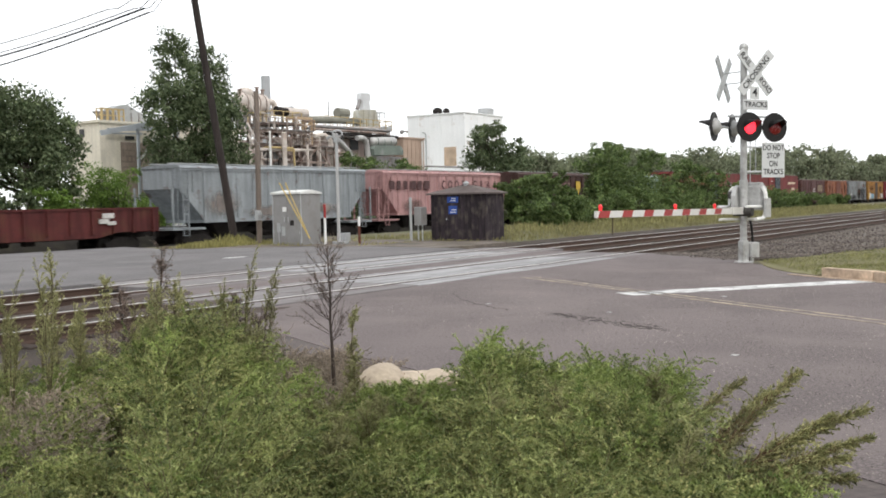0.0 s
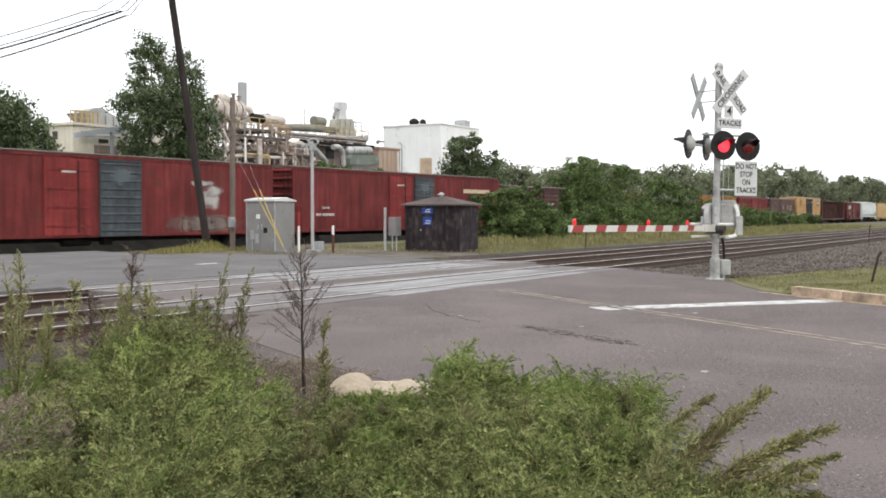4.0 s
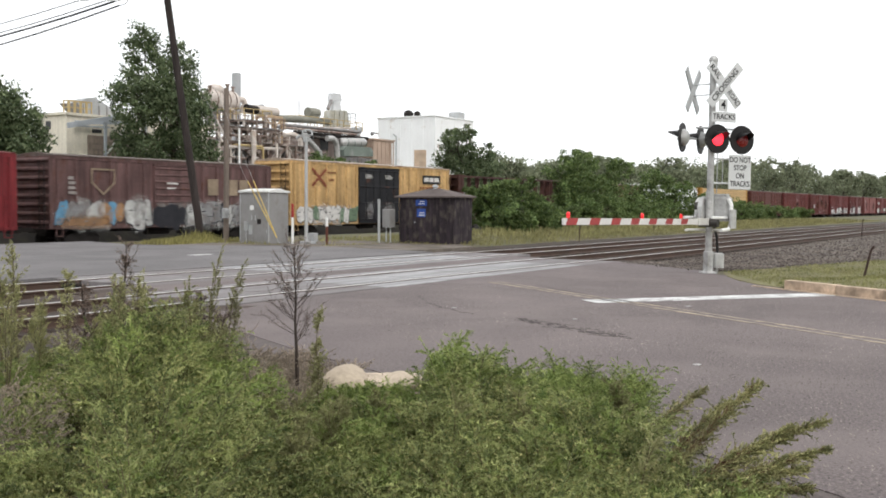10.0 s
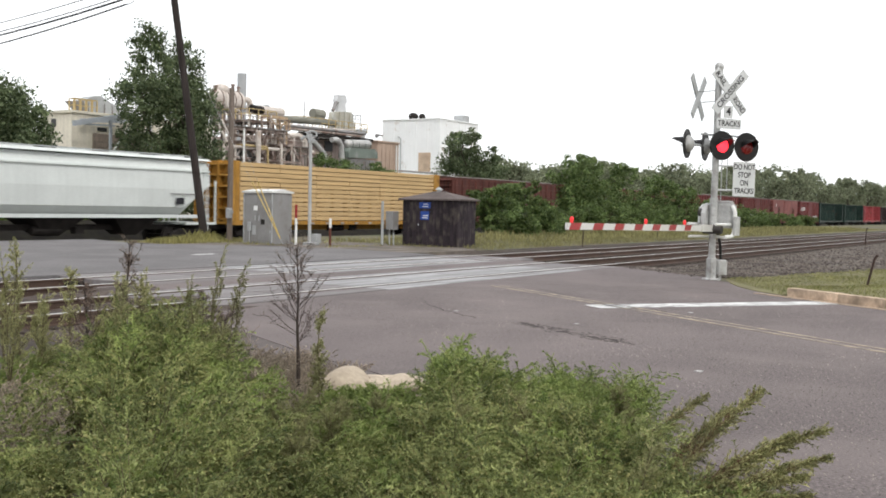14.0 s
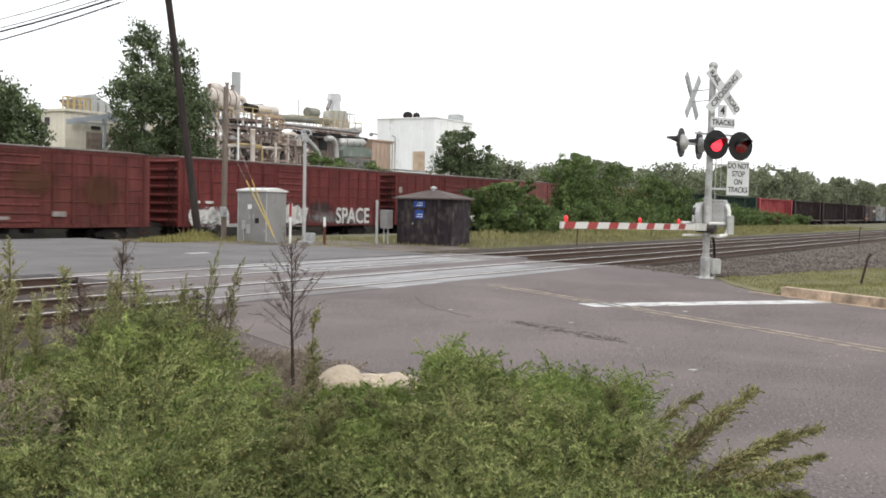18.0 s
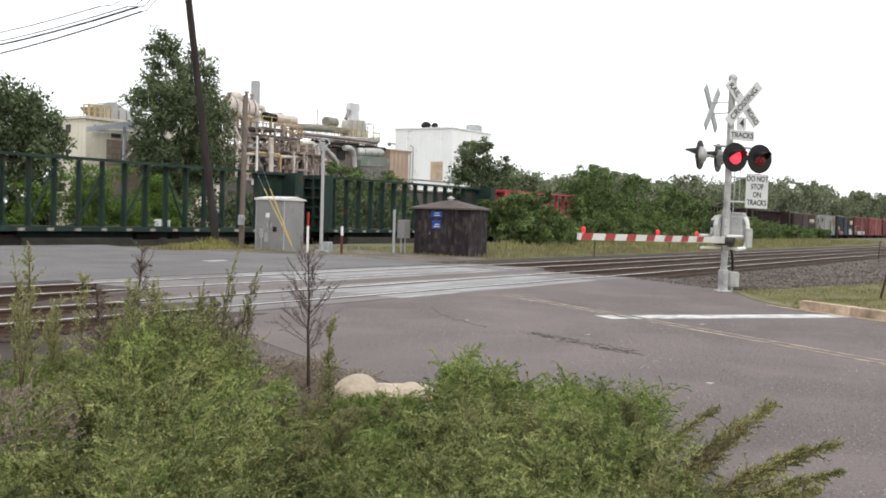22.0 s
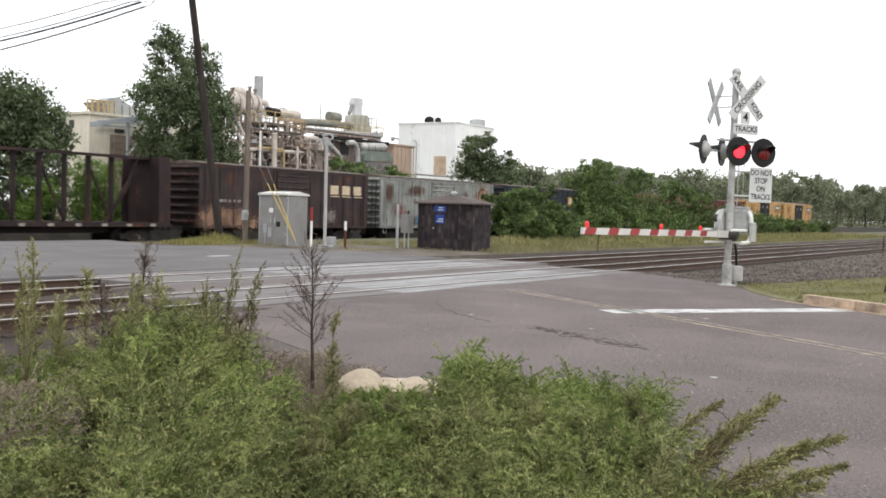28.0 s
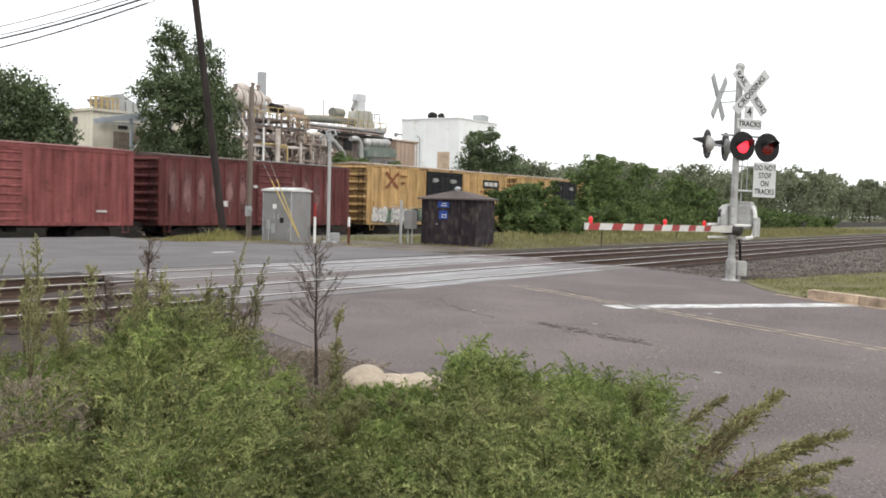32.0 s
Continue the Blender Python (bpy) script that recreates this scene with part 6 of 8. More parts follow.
part("casing", Geo().slab([(81.9, 11.25), (84.5, 11.3), (84.2, 11.8), (83.6, 12.05), (82.3, 11.75)], "y", 73.0, 74.6), GALV, hood, "folded pale sheet casing")
part("louvre", Geo().box(82.4, 84.0, 72.93, 73.0, 11.35, 11.6), DARK, hood)
part("stand", Geo().box(82.2, 82.4, 73.2, 73.4, -0.5, 11.25), STEELG, hood)
part("stand", Geo().box(84.0, 84.2, 73.2, 73.4, -0.5, 11.3), STEELG, hood)
steel_tower("rust-orange caged platform bay", (79.7, 80.9, 82.1), (69.2, 70.4), (9.1, 10.5), RUSTO, RUSTO, (9.1,), 7.5)
steel_tower("slim tan lattice bay under the bent pipe", (78.9, 80.4, 81.8), (67.1, 69.0), (4.4, 5.9, 7.55), RUSTS, LAGGED, (), -0.5)
for x in (71.45, 72.2):
    thing("prop", Geo().bar((x - 1.2, 67.6, 9.3), (x + 0.3, 67.6, 7.3), 0.16, 0.16), LAGGED, "pale slanting steel prop under the platform", "steel prop", "platform props")

cream = building("cream_building", "cream rendered factory building with brown roller doors", 49.8, 64, 62, 65.2, 7.9, CREAMW, roofmat=CREAMW)
rd = part("roller_door", Geo().box(51.65, 57.2, 61.94, 62.0, -0.5, 6.55), DOORT, cream, "brown roller door")
for k in range(16):
    part("slat", Geo().box(51.67, 57.18, 61.92, 61.94, -0.3 + 0.42 * k, -0.02 + 0.42 * k), DOORT, rd)
part("window", Geo().box(49.74, 49.8, 63.7, 64.2, 6.9, 7.5), GLASSD, cream)
part("lintel", Geo().box(52.1, 52.9, 61.9, 62.0, 6.75, 7.0), GLASSD, cream)
BLUEG = surface("blue_grey_steel", (0.44, 0.47, 0.51), 0.6, vary=0.15, size=0.8)
cn = hold("loading_canopy", "blue-grey steel loading frame in front of the doors", "canopy")
part("beam", Geo().bar((48.75, 60.5, 7.0), (53.8, 60.5, 8.0), 0.25, 0.36), BLUEG, cn)
part("beam", Geo().bar((50.2, 61.5, 7.35), (56.6, 61.5, 7.75), 0.2, 0.26), BLUEG, cn)
part("beam", Geo().bar((48.9, 60.5, 7.0), (52.4, 60.5, 7.1), 0.1, 0.12), BLUEG, cn)
part("column", Geo().box(51.95, 52.15, 60.45, 60.6, -0.5, 7.6), BLUEG, cn)
part("column", Geo().box(55.6, 55.9, 60.4, 60.7, -0.5, 7.8), BLUEG, cn)
part("strut", Geo().bar((52.1, 60.3, 5.2), (53.6, 60.3, 7.05), 0.12, 0.12), WHITEP, cn, "pale diagonal strut")
dc = hold("roof_collector", "grey rounded dust collector behind yellow rails on the roof", "dust collector")
part("hood", Geo().slab([(52.5, 8.0), (55.8, 8.0), (55.9, 8.9), (55.1, 9.15), (54.1, 9.62), (53.3, 9.5), (52.6, 9.15)], "y", 64, 65.0), GALV, dc, "grey ribbed hood")
for k in range(4):
    part("seam", Geo().box(52.9 + 0.75 * k, 52.98 + 0.75 * k, 63.94, 64.0, 8.0, 9.0), STEELG, dc)
part("flap", Geo().slab([(50.6, 8.85), (51.9, 9.0), (52.3, 8.1), (51.5, 8.1)], "y", 63.3, 63.8), STEELG, dc, "tilted dark flap")
ring_rail(dc, 50.3, 52.4, 62.4, 62.9, 7.95, YRAIL, 0.5)
ub = hold("utility_box", "pair of white utility boxes on a grey plinth", "utility box", at=pose(45.0, 49.0, -0.4))
part("plinth", Geo().box(-0.7, 0.7, -0.4, 0.4, -0.5, 0.55, 0.03), GALV, ub, "grey steel plinth")
part("box", Geo().box(-0.65, -0.08, -0.3, 0.3, 0.55, 1.25, 0.03), WHITEP, ub)
part("box", Geo().box(0.1, 0.65, -0.3, 0.3, 0.55, 1.2, 0.03), WHITEP, ub)

# ---- the freight train: cars keyed on one line at one speed ----
SPEED = 22.15
CARS = []
MESHES = {}


def shared(key, make):
    if key not in MESHES:
        MESHES[key] = make()
    return MESHES[key]


def paint(key, col, rust=0.25, streak=0.5, vary=0.32, second=(0.11, 0.045, 0.028)):
    return shared(("paint", key), lambda: surface("paint_" + key, col, 0.65, vary=vary, size=0.6, fine=9, bump=0.12, second=second if rust > 0 else None, amount=rust, streak=streak))


def running_gear(car, half, black=DARK):
    """Two trucks with wheels and side frames, couplers, centre sill and air tank."""
    frame_me = shared("sideframe", lambda: Geo().slab([(-1.1, 0.52), (-1.0, 0.34), (-0.6, 0.34), (-0.4, 0.2), (0.4, 0.2), (0.6, 0.34), (1.0, 0.34), (1.1, 0.52), (0.75, 0.62), (0.4, 0.78), (-0.4, 0.78), (-0.75, 0.62)], "y", -0.07, 0.07).mesh("side_frame", DARK))
    wheel_me = shared("wheel", lambda: Geo().turn([(-0.06, 0.0), (-0.06, 0.15), (-0.02, 0.2), (-0.02, 0.33), (-0.06, 0.36), (-0.06, 0.42), (0.05, 0.42), (0.07, 0.45), (0.09, 0.45), (0.09, 0.36), (0.03, 0.33), (0.03, 0.2), (0.09, 0.12), (0.09, 0.0)], (0, 0, 0), (0, 1, 0), 18).mesh("wheel", DARK))
    bolster = shared("bolster", lambda: Geo().box(-0.2, 0.2, -1.1, 1.1, 0.4, 0.8, 0.03).rod((-0.85, -0.8, 0.42), (-0.85, 0.8, 0.42), 0.08).rod((0.85, -0.8, 0.42), (0.85, 0.8, 0.42), 0.08).mesh("truck", DARK))
    coup = shared("coupler", lambda: Geo().box(-0.75, 0.1, -0.1, 0.1, 0.78, 0.98, 0.02).box(-1.0, -0.7, -0.15, 0.17, 0.72, 1.04, 0.04).mesh("coupler", DARK))
    for s in (-1, 1):
        t = part("truck", bolster, None, car, "grimy cast truck", pose(s * (half - 2.0), 0, 0))
        for y in (-1.02, 1.02):
            part("side_frame", frame_me, None, t, "", pose(0, y, 0))
        for x in (-0.85, 0.85):
            for y in (-0.75, 0.75):
                part("wheel", wheel_me, None, t, "", pose(x, y, 0.42, 0, 0, 180 if y > 0 else 0))
        part("coupler", coup, None, car, "", pose(s * half, 0, 0, 0, 0, 180 if s > 0 else 0))
    sill = shared(("centre_sill", round(half, 1)), lambda: Geo().box(-half, half, -0.25, 0.25, 0.72, 1.0).rod((-1.2, -0.55, 0.72), (0.4, -0.55, 0.72), 0.2, n=10).box(1.2, 1.7, -0.8, -0.4, 0.55, 0.9).mesh("centre_sill", DARK))
    part("centre_sill", sill, None, car)


def ladder_mesh(z0, z1, key, mat):
    def make():
        g = Geo().box(-0.2, -0.17, -0.04, 0, z0, z1).box(0.17, 0.2, -0.04, 0, z0, z1)
        for k in range(int((z1 - z0) / 0.38) + 1):
            g.box(-0.2, 0.2, -0.05, -0.02, z0 + 0.38 * k, z0 + 0.38 * k + 0.03)
        return g.mesh("ladder", mat)
    return shared(("ladder", key, z0, z1), make)


def marks(car, rows, mat, y, name="marking", label=""):
    """Plain bars and blocks painted on the side: (x0, x1, z0, z1) in metres from the car's middle."""
    g = Geo()
    for x0, x1, z0, z1 in rows:
        g.box(x0, x1, y - 0.006, y + 0.003, z0, z1)
    part(name, g, mat, car, label)


def blob(cx, cz, rx, rz, rnd, square=3.0, rough=0.1, lean=0.0, n=18):
    """A rounded, uneven outline."""
    out = []
    for k in range(n):
        a = k * math.tau / n
        c, d = math.cos(a), math.sin(a)
        r = (abs(c) ** square + abs(d) ** square) ** (-1 / square) * (1 + rnd.uniform(-rough, rough))
        out.append((cx + rx * r * c + lean * rz * r * d, cz + rz * r * d))
    return out


def spray(car, x0, x1, z0, z1, mats, y, seed):
    """Sprayed lettering that cannot be read: crowded angular shapes with dark edges, slots and a hazy ground."""
    rnd = random.Random(seed)
    full, x = z1 - z0, x0
    edge, slots, fills = Geo(), Geo(), {}
    dark = G4 if mats[0] is not G4 else G1
    haze(car, [((x0 + x1) / 2, (z0 + z1) / 2 - 0.05, (x1 - x0) * 0.62, full * 0.72)], mats[-1] if mats[-1] is not G4 else mats[0], y)
    while x < x1 - 0.2:
        w = min(full * rnd.uniform(0.4, 0.8), max(x1 - x, 0.25), 1.2)
        cx, cz = x + w / 2, (z0 + z1) / 2 + rnd.uniform(-0.08, 0.08) * full
        rz, lean = full * rnd.uniform(0.34, 0.48), rnd.uniform(-0.2, 0.35)
        m = rnd.choices(range(len(mats)), [5, 2, 2, 1][:len(mats)])[0]
        shape = blob(cx, cz, w * 0.52, rz, rnd, rnd.uniform(2.5, 7), 0.17, lean, rnd.randint(9, 14))
        fills.setdefault(m, Geo()).slab(shape, "y", y - 0.008, y - 0.0045)
        edge.slab([(cx + (u - cx) * 1.08 + 0.03, cz + (v - cz) * 1.06 - 0.025) for u, v in shape], "y", y - 0.004, y)
        for _ in range(rnd.randint(2, 4)):
            sx, sz = cx + rnd.uniform(-0.4, 0.4) * w, cz + rnd.uniform(-0.8, 0.8) * rz
            tall = rnd.random() < 0.6
            slots.slab(blob(sx, sz, w * (0.035 if tall else 0.2), rz * (0.34 if tall else 0.05), rnd, 2.4, 0.2, lean, 8), "y", y - 0.012, y - 0.0085)
        x += w * rnd.uniform(0.66, 0.9)
    part("graffiti", edge, dark, car, "dark sprayed outline")
    for m, g in fills.items():
        part("graffiti", g, mats[m], car, "crowded sprayed shapes")
    part("graffiti", slots, dark if len(mats) < 3 else mats[2], car)


def faded(mat):
    """The same paint, thinning out in an uneven edge towards the rim of its patch."""
    def make():
        m = mat.copy()
        m.name = "faded_" + mat.name
        n, ln = m.node_tree.nodes, m.node_tree.links
        tc = n.new("ShaderNodeTexCoord")
        off = n.new("ShaderNodeVectorMath")
        off.operation = "MULTIPLY_ADD"
        off.inputs[1].default_value, off.inputs[2].default_value = (2, 0, 2), (-1, 0, -1)
        ln.new(tc.outputs["Generated"], off.inputs[0])
        far = n.new("ShaderNodeVectorMath")
        far.operation = "LENGTH"
        ln.new(off.outputs["Vector"], far.inputs[0])
        mp = n.new("ShaderNodeMapping")
        mp.inputs["Scale"].default_value = (2.6, 2.6, 0.9)
        ln.new(tc.outputs["Object"], mp.inputs["Vector"])
        tn = n.new("ShaderNodeTexNoise")
        tn.inputs["Scale"].default_value, tn.inputs["Detail"].default_value = 1.2, 6.0
        ln.new(mp.outputs["Vector"], tn.inputs["Vector"])
        sub = n.new("ShaderNodeMath")
        sub.operation = "SUBTRACT"
        ln.new(tn.outputs["Fac"], sub.inputs[0])
        ln.new(far.outputs["Value"], sub.inputs[1])
        mr = n.new("ShaderNodeMapRange")
        for key, val in (("From Min", -0.45), ("From Max", 0.05), ("To Min", 0.0), ("To Max", 0.68)):
            mr.inputs[key].default_value = val
        ln.new(sub.outputs[0], mr.inputs["Value"])
        tr = n.new("ShaderNodeBsdfTransparent")
        ms = n.new("ShaderNodeMixShader")
        ln.new(mr.outputs["Result"], ms.inputs["Fac"])
        ln.new(tr.outputs["BSDF"], ms.inputs[1])
        ln.new(n["Principled BSDF"].outputs["BSDF"], ms.inputs[2])
        ln.new(ms.outputs["Shader"], n["Material Output"].inputs["Surface"])
        return m
    return shared(("faded", mat.name), make)


def haze(car, spots, mat, y, label="faint worn stain"):
    """Soft-edged stains or thin paint on the side: (x, z, half width, half height)."""
    for x, z, rx, rz in spots:
        part("stain", Geo().add([(x - rx, y + 0.0035, z - rz), (x + rx, y + 0.0035, z - rz), (x + rx, y + 0.0035, z + rz), (x - rx, y + 0.0035, z + rz)], [(0, 1, 2, 3)]), faded(mat), car, label)


def scrawl(car, x0, x1, z0, z1, mat, y, seed, wide=0.06):
    """A thin looping sprayed line that cannot be read."""
    rnd = random.Random(seed)
    g, pts, x, k = Geo(), [], x0, 0
    while x < x1:
        pts.append((x, y - 0.003, (z0 if k % 2 else z1) + rnd.uniform(-0.25, 0.25) * (z1 - z0)))
        x += rnd.uniform(-0.08, 0.42)
        k += 1
    fine = []
    for p, q, r, t in zip(pts, pts[1:], pts[2:], pts[3:]):
        for f in (0.0, 0.25, 0.5, 0.75):
            fine.append(tuple(0.5 * (2 * q[i] + (r[i] - p[i]) * f + (2 * p[i] - 5 * q[i] + 4 * r[i] - t[i]) * f * f + (3 * q[i] - p[i] - 3 * r[i] + t[i]) * f ** 3) for i in range(3)))
    stroke(g, [(p[0], p[2]) for p in fine], y, wide)
    part("graffiti", g, mat, car, "thin sprayed scrawl")


def stroke(g, pts, y, wide):
    """Flat painted strokes through (x, z) points on a car's side."""
    for (x0, z0), (x1, z1) in zip(pts, pts[1:]):
        d = math.hypot(x1 - x0, z1 - z0) or 1.0
        ux, uz = (x1 - x0) / d * wide / 2, (z1 - z0) / d * wide / 2
        g.slab([(x0 - ux + uz, z0 - uz - ux), (x1 + ux + uz, z1 + uz - ux), (x1 + ux - uz, z1 + uz + ux), (x0 - ux - uz, z0 - uz + ux)], "y", y - 0.006, y)
    return g


def stencils(car, x0, x1, z0, z1, rows, cols, mat, y, fill=0.62):
    """Small painted data blocks that cannot be read."""
    w, h = (x1 - x0) / cols, (z1 - z0) / rows
    rnd = random.Random(int((x0 + 20) * 100))
    marks(car, [(x0 + c * w, x0 + c * w + w * rnd.uniform(0.5, 0.85), z0 + r * h, z0 + r * h + h * fill) for r in range(rows) for c in range(cols)], mat, y, "stencil")


def stripe_logo(car, x0, x1, z0, z1, mat, y):
    """Speed stripes running into two slanting blocks."""
    g, w, h = Geo(), x1 - x0, z1 - z0
    for k in range(4):
        zz = z0 + h * (k + 0.1) / 4
        g.slab([(x0 + 0.04 * k * w, zz), (x0 + 0.46 * w, zz), (x0 + 0.47 * w, zz + h * 0.13), (x0 + 0.04 * k * w, zz + h * 0.13)], "y", y - 0.006, y)
    for a in (0.5, 0.76):
        g.slab([(x0 + a * w, z0), (x0 + (a + 0.2) * w, z0), (x0 + (a + 0.24) * w, z1), (x0 + (a + 0.04) * w, z1)], "y", y - 0.006, y)
    part("emblem", g, mat, car, "pale emblem of stripes and blocks")


def place(car, u0, u1):
    CARS.append((car, (u0 + u1) / 2))


def boxcar(u0, u1, key, col, label, top=4.42, low=0.92, ribs=1.05, doors=1, door=None, door_w=3.0, door_at=0.0, rust=0.25, roof=None, kind="ribbed", end_col=None, bands=0):
    """A closed freight car: sides with posts, corrugated ends, doors with bars, ladders, roof."""
    half = (u1 - u0) / 2
    pm = paint(key, col, rust)
    dm = paint(door[0], door[1], rust) if door else pm
    car = hold("boxcar", label, "freight car", "freight train")
    hw = 1.46
    sk = (key, round(half, 1), top, low)
    part("body", shared(("body", sk), lambda: Geo().box(-half, half, -hw, hw, low, top).mesh("body", pm)), None, car)
    part("side_sill", shared(("sill", sk), lambda: Geo().box(-half + 0.002, half - 0.002, -hw - 0.03, hw + 0.03, low - 0.002, low + 0.16).mesh("side_sill", pm)), None, car)
    part("top_rail", shared(("rail", sk), lambda: Geo().box(-half + 0.002, half - 0.002, -hw - 0.04, hw + 0.04, top - 0.14, top - 0.002).mesh("top_rail", pm)), None, car)
    rm = paint(*roof) if roof else paint("roof_weathered", (0.15, 0.115, 0.10), 0.3)
    part("roof", shared(("roof", key, sk), lambda: Geo().slab([(-hw - 0.07, top), (hw + 0.07, top), (hw + 0.07, top + 0.05), (0, top + 0.2), (-hw - 0.07, top + 0.05)], "x", -half - 0.05, half + 0.05).mesh("roof", rm)), None, car)
    em = paint(*end_col) if end_col else pm

    def end_make():
        ring = [(-hw, -0.16), (-hw + 0.1, -0.16), (-hw + 0.1, -0.05), (hw - 0.1, -0.05), (hw - 0.1, -0.16), (hw, -0.16), (hw, -0.001), (-hw, -0.001)]
        return Geo().slab([(x, y) for y, x in ring], "z", low, top - 0.003).mesh("end", em)
    corr = shared(("corrugation", key), lambda: Geo().slab([(-0.045, -0.13), (-0.19, -0.03), (-0.19, 0.03), (-0.045, 0.13)], "y", -hw + 0.12, hw - 0.12).mesh("corrugation", em))
    corr_z = [low + 0.3 + (top - low - 0.5) * k / 7 for k in range(8)]
    for s in (-1, 1):
        e = part("end", shared(("end", key, sk), end_make), None, car, "corrugated steel end", pose(s * half, 0, 0, 0, 0, 180 if s > 0 else 0))
        for z in corr_z:
            part("corrugation", corr, None, e, "", pose(0, 0, z))
        part("ladder", ladder_mesh(low - 0.3, top - 0.2, "dark", DARK), None, e, "", pose(-0.2, -0.95, 0, 0, 0, -90))
        part("ladder", ladder_mesh(low - 0.35, low + 1.6, key, pm), None, car, "", pose(s * (half - 0.35), -hw - 0.02, 0))
    rib = shared(("rib", key, top, low), lambda: Geo().slab([(-0.075, -0.001), (-0.045, -0.075), (0.045, -0.075), (0.075, -0.001)], "z", low + 0.16, top - 0.14).mesh("rib", pm))
    spans = [(door_at - door_w * doors / 2, door_at + door_w * doors / 2)] if doors else []
    if ribs:
        n = int((2 * half - 0.5) / ribs)
        for k in range(n + 1):
            x = -half + 0.25 + (2 * half - 0.5) * k / n
            if all(not (a - 0.1 < x < b + 0.1) for a, b in spans):
                part("rib", rib, None, car, "", pose(x, -hw, 0))
                part("rib", rib, None, car, "", pose(x, hw, 0, 0, 0, 180))

    if bands:
        band = shared(("band", sk), lambda: Geo().slab([(-hw - 0.001, -0.03), (-hw - 0.028, -0.012), (-hw - 0.028, 0.012), (-hw - 0.001, 0.03)], "x", -half + 0.1, half - 0.1).mesh("side_band", pm))
        for k in range(bands):
            part("side_band", band, None, car, "", pose(0, 0, low + (top - low) * (k + 1) / (bands + 1)))
    dk = (door[0] if door else key, door_w, top, low, kind)
    n = 9 if kind != "plug" else 4
    leaf = shared(("door", dk), lambda: Geo().box(-door_w / 2 + 0.02, door_w / 2 - 0.02, -0.09, -0.001, low + 0.1, top - 0.2).mesh("door", dm))
    ridge = shared(("ridge", dk), lambda: Geo().slab([(-0.088, -0.07), (-0.125, -0.03), (-0.125, 0.03), (-0.088, 0.07)], "x", -door_w / 2 + 0.1, door_w / 2 - 0.1).mesh("ridge", dm))
    track = shared(("track", dk), lambda: Geo().box(-door_w / 2, door_w / 2, -0.13, -0.02, -0.04, 0.04).mesh("door_track", dm))
    lock = shared(("lock", dk), lambda: Geo().rod((0, -0.15, low + 0.2), (0, -0.15, top - 0.3), 0.025, n=6).mesh("lock_bar", dm))
    for i in range(doors):
        x = door_at + (i - (doors - 1) / 2) * door_w
        for y, turn in ((-hw, 0), (hw, 180)):
            d = part("door", leaf, None, car, "ridged sliding door", pose(x, y, 0, 0, 0, turn))
            for z in (low + 0.06, top - 0.22):
                part("door_track", track, None, d, "", pose(0, 0, z))
            if y > 0:
                continue
            for k in range(n):
                part("ridge", ridge, None, d, "", pose(0, 0, low + 0.3 + (top - low - 0.7) * k / (n - 1)))
            for q in (-0.45, 0.45) if kind == "plug" else ():
                part("lock_bar", lock, None, d, "", pose(q, 0, 0))
    running_gear(car, half)
    place(car, u0, u1)
    return car, half, -hw - 0.075


